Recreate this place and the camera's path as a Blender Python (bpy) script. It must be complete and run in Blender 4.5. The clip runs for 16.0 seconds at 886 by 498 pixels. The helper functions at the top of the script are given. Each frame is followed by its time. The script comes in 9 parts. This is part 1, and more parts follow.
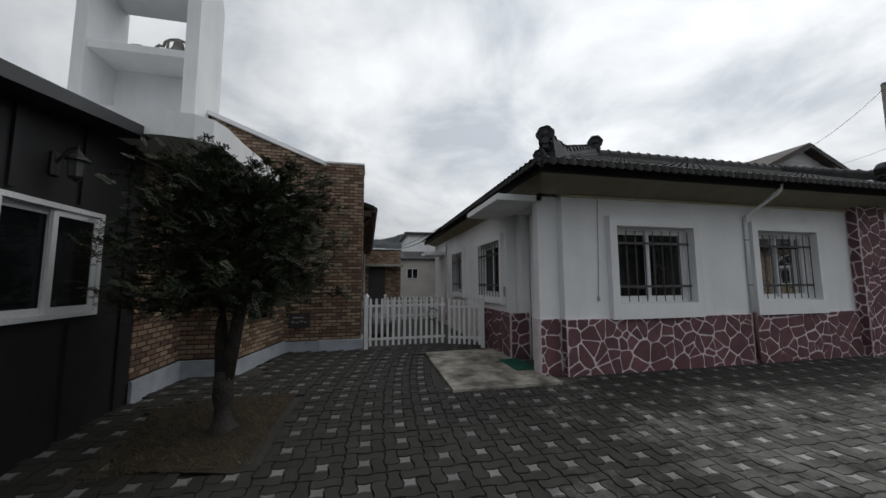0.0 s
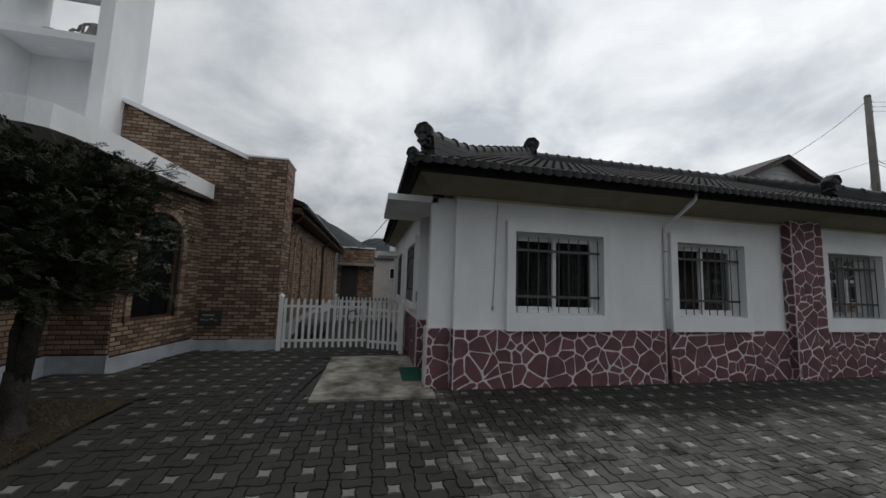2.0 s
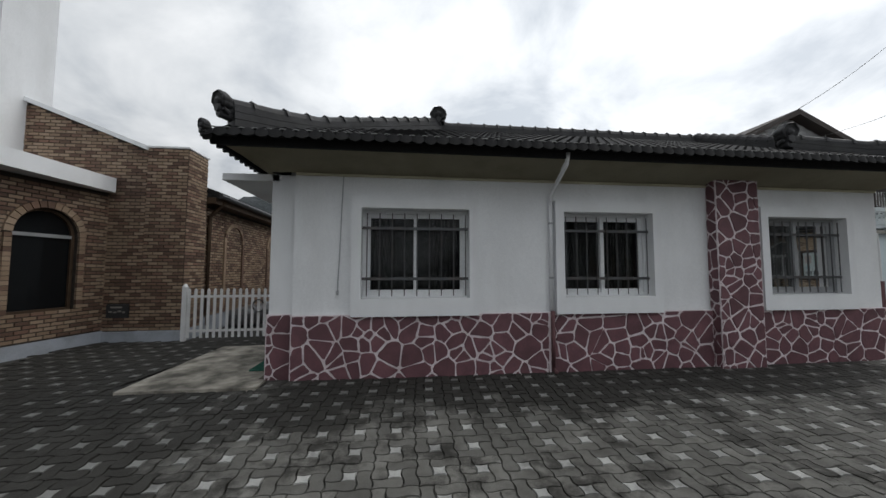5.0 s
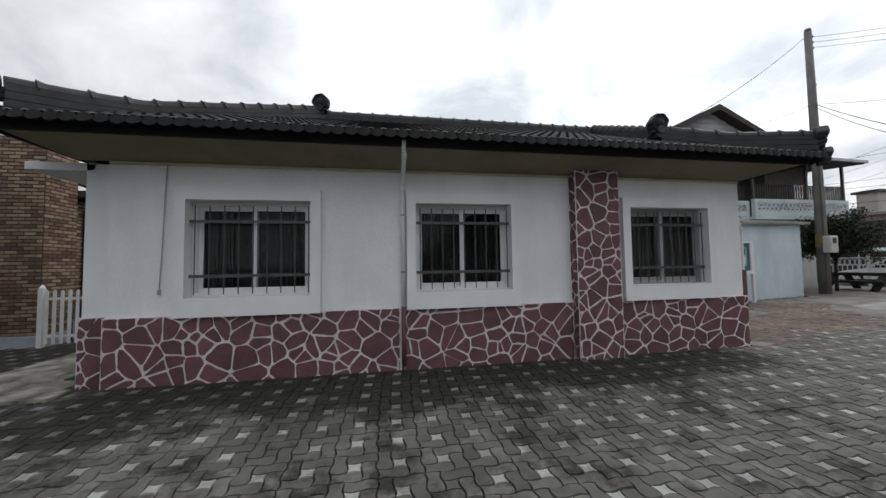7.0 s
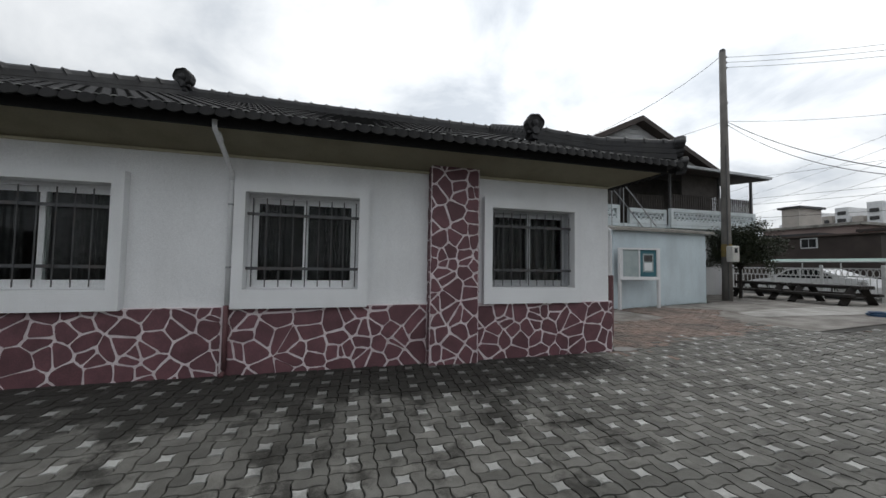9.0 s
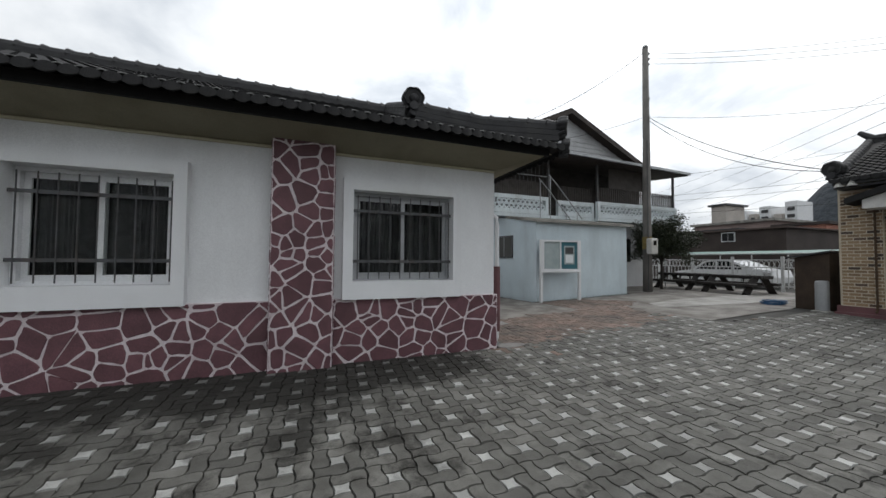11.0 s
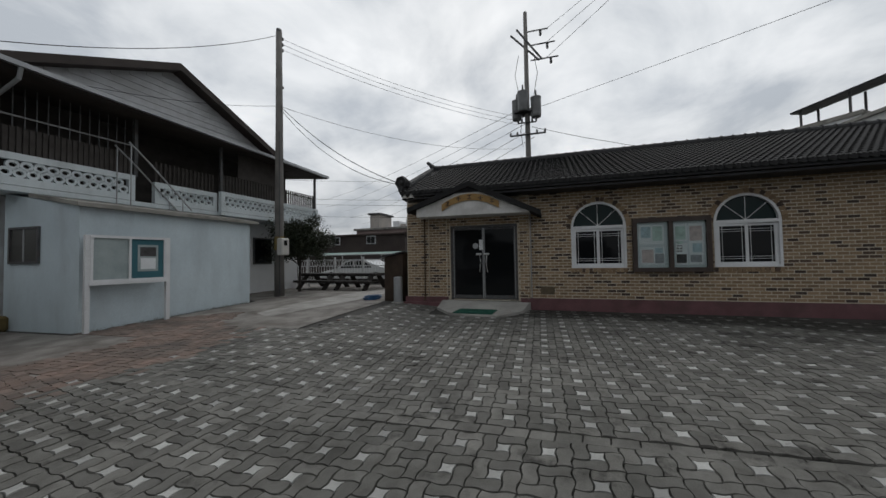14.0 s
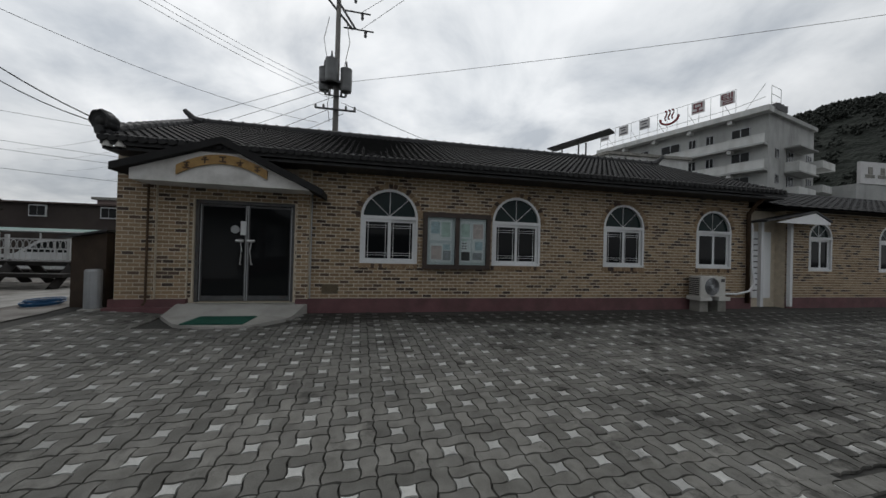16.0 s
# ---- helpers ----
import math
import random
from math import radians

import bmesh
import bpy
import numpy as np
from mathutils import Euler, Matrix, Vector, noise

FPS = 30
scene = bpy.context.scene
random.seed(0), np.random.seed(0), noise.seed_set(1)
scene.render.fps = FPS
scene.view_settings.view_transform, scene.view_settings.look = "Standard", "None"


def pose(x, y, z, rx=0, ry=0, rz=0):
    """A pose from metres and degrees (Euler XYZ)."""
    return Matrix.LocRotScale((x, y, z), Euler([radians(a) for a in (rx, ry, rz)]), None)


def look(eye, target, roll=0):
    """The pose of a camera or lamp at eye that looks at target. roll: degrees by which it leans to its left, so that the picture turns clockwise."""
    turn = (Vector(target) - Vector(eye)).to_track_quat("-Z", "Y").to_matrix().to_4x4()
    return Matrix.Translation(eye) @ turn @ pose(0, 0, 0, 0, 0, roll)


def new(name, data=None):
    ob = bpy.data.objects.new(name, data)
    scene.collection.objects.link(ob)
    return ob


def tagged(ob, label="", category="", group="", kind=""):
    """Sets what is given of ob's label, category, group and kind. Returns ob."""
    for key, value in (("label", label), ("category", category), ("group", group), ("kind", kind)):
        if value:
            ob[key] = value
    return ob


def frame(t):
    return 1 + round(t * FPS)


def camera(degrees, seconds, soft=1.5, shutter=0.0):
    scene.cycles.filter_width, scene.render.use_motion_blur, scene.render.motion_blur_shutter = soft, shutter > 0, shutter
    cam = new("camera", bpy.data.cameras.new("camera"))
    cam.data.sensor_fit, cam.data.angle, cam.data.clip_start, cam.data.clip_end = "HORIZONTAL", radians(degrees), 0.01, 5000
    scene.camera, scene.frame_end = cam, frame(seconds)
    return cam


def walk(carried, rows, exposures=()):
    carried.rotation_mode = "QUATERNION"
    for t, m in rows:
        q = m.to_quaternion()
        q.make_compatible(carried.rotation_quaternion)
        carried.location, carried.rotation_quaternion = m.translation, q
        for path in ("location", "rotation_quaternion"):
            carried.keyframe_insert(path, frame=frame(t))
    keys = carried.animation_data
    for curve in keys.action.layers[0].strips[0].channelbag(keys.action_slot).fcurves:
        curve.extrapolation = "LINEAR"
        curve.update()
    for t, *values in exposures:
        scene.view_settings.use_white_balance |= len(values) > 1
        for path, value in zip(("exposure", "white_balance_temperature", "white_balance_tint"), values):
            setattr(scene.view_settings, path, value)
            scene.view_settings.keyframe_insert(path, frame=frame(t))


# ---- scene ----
cam = camera(105.2, 16.0)
METRES, EYE, TILT, LEAN, TURN = 14.416, 1.59, 0.0, 0.0, -12.4
ROWS = [
    (0.0, 0.0, 0.0, 0.0, 0.02, 5.42, 0.24),
    (0.5, 0.0317, 0.0013, 0.0032, -0.62, 5.62, -0.02),
    (1.0, 0.062, 0.0111, 0.002, -0.83, 5.41, -0.47),
    (1.5, 0.0902, 0.0161, 0.0014, -0.28, 5.44, -1.31),
    (2.0, 0.1214, 0.0202, 0.0047, 0.48, 5.65, -1.92),
    (2.5, 0.1506, 0.0326, 0.0028, 1.46, 5.67, -2.08),
    (3.0, 0.1775, 0.0366, 0.002, 2.98, 5.56, -1.99),
    (3.5, 0.2096, 0.0367, 0.0036, 4.3, 5.31, -1.62),
    (6.0, 0.3639, 0.0803, 0.0006, 5.65, 2.83, 0.72),
    (6.5, 0.3967, 0.0804, 0.0031, 4.28, 2.97, 0.92),
    (7.0, 0.4311, 0.0895, -0.0003, 2.56, 2.76, 0.87),
    (7.5, 0.4622, 0.0916, -0.0005, 1.37, 2.52, 0.62),
    (8.0, 0.493, 0.0934, 0.0019, 0.52, 2.63, 0.34),
    (8.5, 0.5259, 0.1048, 0.0009, -0.65, 2.79, -0.09),
    (9.0, 0.5532, 0.1123, -0.0006, -2.44, 2.55, -0.86),
    (11.5, 0.6873, 0.1538, -0.0046, -12.14, 1.88, -0.17),
    (12.0, 0.7194, 0.1606, 0.0004, -17.74, 2.65, 0.12),
    (12.5, 0.7492, 0.1626, -0.0006, -24.72, 3.37, 0.53),
    (13.0, 0.7817, 0.1671, -0.0002, -34.36, 3.57, 1.37),
    (13.5, 0.8145, 0.1764, 0.0022, -46.13, 2.62, 1.62),
    (14.0, 0.8504, 0.1747, -0.0013, -57.31, 1.78, 0.97),
    (14.5, 0.8815, 0.1725, -0.0015, -66.45, 1.62, -0.24),
    (15.0, 0.9133, 0.1747, -0.0006, -74.3, 1.49, -1.19),
    (15.5, 0.9414, 0.1646, -0.0018, -81.28, 1.25, -1.54),
    (16.0, 0.9682, 0.1541, 0.0003, -87.03, 0.43, -1.55),
]
EXPOSURES = [(0.0, -0.03), (1.5, -0.12), (3.0, -0.18), (3.5, -0.11), (6.0, 0.37), (7.5, 0.38), (9.0, 0.34), (11.5, 0.47), (12.0, 0.44), (12.6, 0.20), (13.0, -0.02), (13.5, -0.17), (14.2, -0.26), (16.0, -0.18)]
walk(cam, [(t, pose(0, 0, EYE, TILT, LEAN, TURN) @ pose(METRES * x, METRES * y, METRES * z, 90 + pitch, roll, yaw)) for t, x, y, z, yaw, pitch, roll in ROWS], EXPOSURES)

# ---- light ----
SUN_EL, SUN_AZ = 34.0, 16.0
world = bpy.data.worlds.new("overcast_sky")
scene.world = world
world.use_nodes = True
wn, wl = world.node_tree.nodes, world.node_tree.links
wn.clear()
w_out = wn.new("ShaderNodeOutputWorld")
w_sky = wn.new("ShaderNodeTexSky")
w_sky.sky_type, w_sky.sun_disc = "NISHITA", False
w_sky.sun_elevation, w_sky.sun_rotation = radians(SUN_EL), radians(90 - SUN_AZ)
w_bg1 = wn.new("ShaderNodeBackground")
w_bg1.inputs["Strength"].default_value = 0.05
wl.new(w_sky.outputs["Color"], w_bg1.inputs["Color"])
w_co = wn.new("ShaderNodeTexCoord")
w_sep = wn.new("ShaderNodeSeparateXYZ")
wl.new(w_co.outputs["Generated"], w_sep.inputs[0])
# cloud layer as a flat sheet overhead: direction divided by its height
w_zz = wn.new("ShaderNodeMath"); w_zz.operation = "ADD"; w_zz.inputs[1].default_value = 0.34
w_zm = wn.new("ShaderNodeMath"); w_zm.operation = "MAXIMUM"; w_zm.inputs[1].default_value = 0.0
wl.new(w_sep.outputs["Z"], w_zm.inputs[0]); wl.new(w_zm.outputs[0], w_zz.inputs[0])
w_div = wn.new("ShaderNodeVectorMath"); w_div.operation = "DIVIDE"
w_cmb = wn.new("ShaderNodeCombineXYZ")
for i in range(3):
    wl.new(w_zz.outputs[0], w_cmb.inputs[i])
wl.new(w_co.outputs["Generated"], w_div.inputs[0]); wl.new(w_cmb.outputs[0], w_div.inputs[1])
w_map = wn.new("ShaderNodeMapping"); w_map.inputs["Scale"].default_value = (1.0, 1.0, 0.0); w_map.inputs["Location"].default_value = (0.7, 0.35, 0)
wl.new(w_div.outputs[0], w_map.inputs[0])
w_n1 = wn.new("ShaderNodeTexNoise"); w_n1.inputs["Scale"].default_value = 2.3; w_n1.inputs["Detail"].default_value = 9; w_n1.inputs["Roughness"].default_value = 0.55; w_n1.inputs["Distortion"].default_value = 0.3
wl.new(w_map.outputs[0], w_n1.inputs["Vector"])
w_ramp = wn.new("ShaderNodeValToRGB")
w_ramp.color_ramp.elements[0].position, w_ramp.color_ramp.elements[0].color = 0.34, (0.50, 0.54, 0.59, 1)
w_ramp.color_ramp.elements[1].position, w_ramp.color_ramp.elements[1].color = 0.66, (0.94, 0.96, 0.98, 1)
w_mid = w_ramp.color_ramp.elements.new(0.5); w_mid.color = (0.74, 0.77, 0.80, 1)
wl.new(w_n1.outputs["Fac"], w_ramp.inputs[0])
w_bg2 = wn.new("ShaderNodeBackground"); w_bg2.inputs["Strength"].default_value = 1.0
wl.new(w_ramp.outputs[0], w_bg2.inputs["Color"])
# the cloud deck glows towards the hidden sun
w_dot = wn.new("ShaderNodeVectorMath"); w_dot.operation = "DOT_PRODUCT"
w_dot.inputs[1].default_value = (math.cos(radians(SUN_EL)) * math.cos(radians(SUN_AZ)), math.cos(radians(SUN_EL)) * math.sin(radians(SUN_AZ)), math.sin(radians(SUN_EL)))
wl.new(w_co.outputs["Generated"], w_dot.inputs[0])
w_glow = wn.new("ShaderNodeMapRange"); w_glow.interpolation_type = "SMOOTHSTEP"
w_glow.inputs[1].default_value, w_glow.inputs[2].default_value, w_glow.inputs[3].default_value, w_glow.inputs[4].default_value = -0.5, 1.0, 0.70, 1.20
wl.new(w_dot.outputs["Value"], w_glow.inputs[0])
# the deck thickens and greys towards the horizon
w_low = wn.new("ShaderNodeMapRange"); w_low.interpolation_type = "SMOOTHSTEP"
w_low.inputs[1].default_value, w_low.inputs[2].default_value, w_low.inputs[3].default_value, w_low.inputs[4].default_value = 0.0, 0.42, 0.70, 1.04
w_mul = wn.new("ShaderNodeMath"); w_mul.operation = "MULTIPLY"
wl.new(w_sep.outputs["Z"], w_low.inputs[0]); wl.new(w_low.outputs[0], w_mul.inputs[0]); wl.new(w_glow.outputs[0], w_mul.inputs[1])
wl.new(w_mul.outputs[0], w_bg2.inputs["Strength"])
w_mixs = wn.new("ShaderNodeMixShader"); w_mixs.inputs[0].default_value = 0.93
wl.new(w_bg1.outputs[0], w_mixs.inputs[1]); wl.new(w_bg2.outputs[0], w_mixs.inputs[2])
wl.new(w_mixs.outputs[0], w_out.inputs["Surface"])

sun_data = bpy.data.lights.new("sun", "SUN")
sun_data.energy, sun_data.angle, sun_data.color = 0.6, radians(30), (1.0, 0.97, 0.93)
sun = new("sun", sun_data)
sun.matrix_world = look((30 * math.cos(radians(SUN_AZ)), 30 * math.sin(radians(SUN_AZ)), 40), (0, 0, 0))


# ---- materials ----
def mat(name, a, b=None, rough=0.8, scale=8.0, grain=90.0, bump=0.25, metal=0.0, dirt=None, dirt_amt=0.4, dirt_scale=0.9, vary=0.0, spec=0.4, bump_d=0.01, streak=0.0, moss_shade=None, moss_shade_amt=0.9):
    """Painted, mineral or metal surface: two tones mixed by a coarse noise, a fine grain, stains, and a shift from piece to piece."""
    b = b or tuple(c * 0.75 for c in a)
    m = bpy.data.materials.new(name)
    m.use_nodes = True
    n, l = m.node_tree.nodes, m.node_tree.links
    p = n["Principled BSDF"]
    p.inputs["Metallic"].default_value = metal
    p.inputs["Specular IOR Level"].default_value = spec
    geo = n.new("ShaderNodeNewGeometry")
    n1 = n.new("ShaderNodeTexNoise"); n1.inputs["Scale"].default_value = scale; n1.inputs["Detail"].default_value = 5
    n2 = n.new("ShaderNodeTexNoise"); n2.inputs["Scale"].default_value = grain; n2.inputs["Detail"].default_value = 3
    l.new(geo.outputs["Position"], n1.inputs["Vector"]); l.new(geo.outputs["Position"], n2.inputs["Vector"])
    mx = n.new("ShaderNodeMix"); mx.data_type = "RGBA"
    mx.inputs[6].default_value, mx.inputs[7].default_value = (*a, 1), (*b, 1)
    r1 = n.new("ShaderNodeMapRange"); r1.inputs[1].default_value, r1.inputs[2].default_value = 0.33, 0.68
    l.new(n1.outputs["Fac"], r1.inputs[0]); l.new(r1.outputs[0], mx.inputs[0])
    col = mx.outputs[2]
    if vary:
        oi = n.new("ShaderNodeObjectInfo")
        ad = n.new("ShaderNodeMath"); ad.operation = "ADD"
        fr = n.new("ShaderNodeMath"); fr.operation = "FRACT"
        l.new(oi.outputs["Random"], ad.inputs[0]); l.new(geo.outputs["Random Per Island"], ad.inputs[1]); l.new(ad.outputs[0], fr.inputs[0])
        rr = n.new("ShaderNodeMapRange"); rr.inputs[3].default_value, rr.inputs[4].default_value = 1 - vary, 1 + vary
        l.new(fr.outputs[0], rr.inputs[0])
        hv = n.new("ShaderNodeHueSaturation")
        l.new(rr.outputs[0], hv.inputs["Value"]); l.new(col, hv.inputs["Color"])
        col = hv.outputs[0]
    g = n.new("ShaderNodeMapRange"); g.inputs[1].default_value, g.inputs[2].default_value, g.inputs[3].default_value, g.inputs[4].default_value = 0.3, 0.7, 0.86, 1.12
    l.new(n2.outputs["Fac"], g.inputs[0])
    hs = n.new("ShaderNodeHueSaturation"); l.new(g.outputs[0], hs.inputs["Value"]); l.new(col, hs.inputs["Color"])
    col = hs.outputs[0]
    if dirt:
        n3 = n.new("ShaderNodeTexNoise"); n3.inputs["Scale"].default_value = dirt_scale; n3.inputs["Detail"].default_value = 8; n3.inputs["Roughness"].default_value = 0.62
        if streak:
            mp = n.new("ShaderNodeMapping"); mp.inputs["Scale"].default_value = (1, 1, 1 - streak)
            l.new(geo.outputs["Position"], mp.inputs[0]); l.new(mp.outputs[0], n3.inputs["Vector"])
        else:
            l.new(geo.outputs["Position"], n3.inputs["Vector"])
        r3 = n.new("ShaderNodeMapRange"); r3.inputs[1].default_value, r3.inputs[2].default_value, r3.inputs[4].default_value = 0.46, 0.72, dirt_amt
        l.new(n3.outputs["Fac"], r3.inputs[0])
        md = n.new("ShaderNodeMix"); md.data_type = "RGBA"; md.inputs[7].default_value = (*dirt, 1)
        l.new(r3.outputs[0], md.inputs[0]); l.new(col, md.inputs[6])
        col = md.outputs[2]
    if moss_shade:
        # black moss plus painted shade: patches that thicken in the damp corner by the church and along the drip lines
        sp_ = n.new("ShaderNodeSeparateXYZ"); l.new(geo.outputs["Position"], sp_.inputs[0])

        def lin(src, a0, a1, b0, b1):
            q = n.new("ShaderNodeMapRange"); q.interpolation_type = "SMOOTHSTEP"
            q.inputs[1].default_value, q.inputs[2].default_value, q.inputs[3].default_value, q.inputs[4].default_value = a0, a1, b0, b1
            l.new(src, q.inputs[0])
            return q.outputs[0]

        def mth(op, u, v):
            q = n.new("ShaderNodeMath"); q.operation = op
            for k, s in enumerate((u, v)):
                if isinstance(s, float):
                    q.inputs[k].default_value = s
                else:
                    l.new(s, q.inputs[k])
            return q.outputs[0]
        # the corner term darkens for moss and for the yew's shade
        damp_shade = mth("MULTIPLY", mth("MULTIPLY", lin(sp_.outputs["X"], -1.0, 4.6, 0.46, 0.07), lin(sp_.outputs["X"], 8.5, 13.0, 1.0, 0.0)), mth("ADD", lin(sp_.outputs["Y"], -0.5, 4.0, 0.80, 0.90), lin(sp_.outputs["Y"], 3.6, 6.4, 0.0, 0.75)))
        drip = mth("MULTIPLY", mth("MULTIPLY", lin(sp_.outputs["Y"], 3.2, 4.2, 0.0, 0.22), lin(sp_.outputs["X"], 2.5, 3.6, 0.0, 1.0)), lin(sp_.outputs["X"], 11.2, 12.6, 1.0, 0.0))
        # moss at the hall's foot; the low-y part is painted lens vignetting
        hall_moss_vignette = mth("ADD", mth("MULTIPLY", lin(sp_.outputs["X"], 19.9, 20.9, 0.0, 0.26), lin(sp_.outputs["Y"], 0.2, 1.2, 1.0, 0.0)), lin(sp_.outputs["Y"], -6.5, -1.0, 0.13, 0.0))
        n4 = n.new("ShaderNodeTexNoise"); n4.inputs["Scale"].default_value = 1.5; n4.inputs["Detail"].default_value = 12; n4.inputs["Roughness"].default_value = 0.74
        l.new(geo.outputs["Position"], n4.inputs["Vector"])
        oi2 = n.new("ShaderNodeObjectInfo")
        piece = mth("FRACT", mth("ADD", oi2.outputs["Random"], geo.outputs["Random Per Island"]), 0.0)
        tot = mth("ADD", mth("ADD", mth("ADD", n4.outputs["Fac"], mth("MULTIPLY", mth("SUBTRACT", piece, 0.5), 0.13)), damp_shade), mth("ADD", drip, hall_moss_vignette))
        msk = lin(tot, 0.54, 0.70, 0.0, moss_shade_amt)
        mm = n.new("ShaderNodeMix"); mm.data_type = "RGBA"; mm.inputs[7].default_value = (*moss_shade, 1)
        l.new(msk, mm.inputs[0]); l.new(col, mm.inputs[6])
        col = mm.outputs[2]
    l.new(col, p.inputs["Base Color"])
    rg = n.new("ShaderNodeMapRange"); rg.inputs[3].default_value, rg.inputs[4].default_value = max(0.03, rough - 0.12), min(1, rough + 0.1)
    l.new(n1.outputs["Fac"], rg.inputs[0]); l.new(rg.outputs[0], p.inputs["Roughness"])
    if bump:
        bp = n.new("ShaderNodeBump"); bp.inputs["Strength"].default_value = bump; bp.inputs["Distance"].default_value = bump_d
        l.new(n2.outputs["Fac"], bp.inputs["Height"]); l.new(bp.outputs[0], p.inputs["Normal"])
    return m


def palette(name, tones, rough=0.85, dirt=(0.03, 0.03, 0.025), dirt_amt=0.35, grain=110.0, dirt_scale=0.7, bump=0.35):
    """Fired or cast pieces that take one tone each out of several."""
    m = mat(name, tones[0], tones[0], rough=rough, grain=grain, bump=bump, dirt=dirt, dirt_amt=dirt_amt, dirt_scale=dirt_scale)
    n, l = m.node_tree.nodes, m.node_tree.links
    oi, geo = n.new("ShaderNodeObjectInfo"), n.new("ShaderNodeNewGeometry")
    ad, fr = n.new("ShaderNodeMath"), n.new("ShaderNodeMath")
    ad.operation, fr.operation = "ADD", "FRACT"
    l.new(oi.outputs["Random"], ad.inputs[0]); l.new(geo.outputs["Random Per Island"], ad.inputs[1]); l.new(ad.outputs[0], fr.inputs[0])
    rp = n.new("ShaderNodeValToRGB"); rp.color_ramp.interpolation = "CONSTANT"
    k = len(tones)
    rp.color_ramp.elements[0].color = (*tones[0], 1)
    rp.color_ramp.elements[1].position, rp.color_ramp.elements[1].color = 1 / k, (*tones[1], 1)
    for i in range(2, k):
        e = rp.color_ramp.elements.new(i / k); e.color = (*tones[i], 1)
    l.new(fr.outputs[0], rp.inputs[0])
    hs = [x for x in n if x.bl_idname == "ShaderNodeHueSaturation"][0]
    l.new(rp.outputs[0], hs.inputs["Color"])
    return m


def glass(name, tint=(0.008, 0.009, 0.01), rough=0.05):
    """Window glass before a dark room: a clear coat over a dark body."""
    m = bpy.data.materials.new(name)
    m.use_nodes = True
    p = m.node_tree.nodes["Principled BSDF"]
    p.inputs["Base Color"].default_value = (*tint, 1)
    p.inputs["Roughness"].default_value = rough
    p.inputs["IOR"].default_value = 1.5
    p.inputs["Specular IOR Level"].default_value = 0.2
    p.inputs["Transmission Weight"].default_value = 0.0
    n, l = m.node_tree.nodes, m.node_tree.links
    t = n.new("ShaderNodeTexNoise"); t.inputs["Scale"].default_value = 2.5
    b = n.new("ShaderNodeBump"); b.inputs["Strength"].default_value = 0.03
    l.new(t.outputs["Fac"], b.inputs["Height"]); l.new(b.outputs[0], p.inputs["Normal"])
    return m


def clear_glass(name):
    m = bpy.data.materials.new(name)
    m.use_nodes = True
    n, l = m.node_tree.nodes, m.node_tree.links
    n.clear()
    o, mx, tr, gl, fr = n.new("ShaderNodeOutputMaterial"), n.new("ShaderNodeMixShader"), n.new("ShaderNodeBsdfTransparent"), n.new("ShaderNodeBsdfGlossy"), n.new("ShaderNodeFresnel")
    tr.inputs[0].default_value = (0.93, 0.95, 0.945, 1)
    gl.inputs["Roughness"].default_value = 0.02
    fr.inputs[0].default_value = 1.25
    l.new(fr.outputs[0], mx.inputs[0]); l.new(tr.outputs[0], mx.inputs[1]); l.new(gl.outputs[0], mx.inputs[2]); l.new(mx.outputs[0], o.inputs[0])
    return m


M_WHITE = mat("white_render_paint", (0.82, 0.83, 0.84), (0.75, 0.76, 0.77), rough=0.85, scale=1.3, grain=140, bump=0.12, dirt=(0.42, 0.42, 0.40), dirt_amt=0.22, dirt_scale=1.6, streak=0.8)
M_CREAM = mat("aged_cream_soffit", (0.56, 0.52, 0.385), (0.46, 0.425, 0.31), rough=0.9, scale=1.0, bump=0.1, dirt=(0.34, 0.30, 0.19), dirt_amt=0.5, dirt_scale=2.5)
M_STONE = mat("maroon_painted_stone", (0.168, 0.077, 0.089), (0.124, 0.058, 0.069), rough=0.6, scale=5, grain=70, bump=0.5, vary=0.18, dirt=(0.06, 0.034, 0.037), dirt_amt=0.4, dirt_scale=3)
M_JOINT = mat("white_stone_joint", (0.74, 0.67, 0.69), (0.60, 0.53, 0.545), rough=0.9, scale=6, bump=0.3, dirt=(0.3, 0.25, 0.25), dirt_amt=0.3)
M_TILE = mat("charcoal_roof_tile", (0.019, 0.0185, 0.019), (0.012, 0.012, 0.013), rough=0.78, scale=3, grain=60, bump=0.25, spec=0.22, dirt=(0.06, 0.06, 0.055), dirt_amt=0.3, dirt_scale=3)
M_RIDGE = mat("dark_ridge_cement", (0.03, 0.03, 0.033), (0.02, 0.02, 0.021), rough=0.62, scale=4, grain=60, bump=0.4, dirt=(0.08, 0.08, 0.07), dirt_amt=0.3, dirt_scale=5)
M_PVC = mat("white_window_vinyl", (0.75, 0.76, 0.77), (0.68, 0.69, 0.70), rough=0.4, scale=2, bump=0.0, dirt=(0.4, 0.4, 0.38), dirt_amt=0.2)
M_ALU = mat("aged_grey_aluminium", (0.42, 0.43, 0.44), (0.34, 0.35, 0.36), rough=0.45, metal=0.5, scale=3, bump=0.05)
M_BARS = mat("grey_painted_steel", (0.11, 0.113, 0.118), (0.075, 0.077, 0.08), rough=0.5, metal=0.3, scale=9, bump=0.1, dirt=(0.12, 0.06, 0.03), dirt_amt=0.3, dirt_scale=6)
M_GLASS = glass("dark_window_glass")
M_GLASSG = glass("greenish_window_glass", (0.01, 0.022, 0.022))
M_CLEAR = clear_glass("clear_pane")
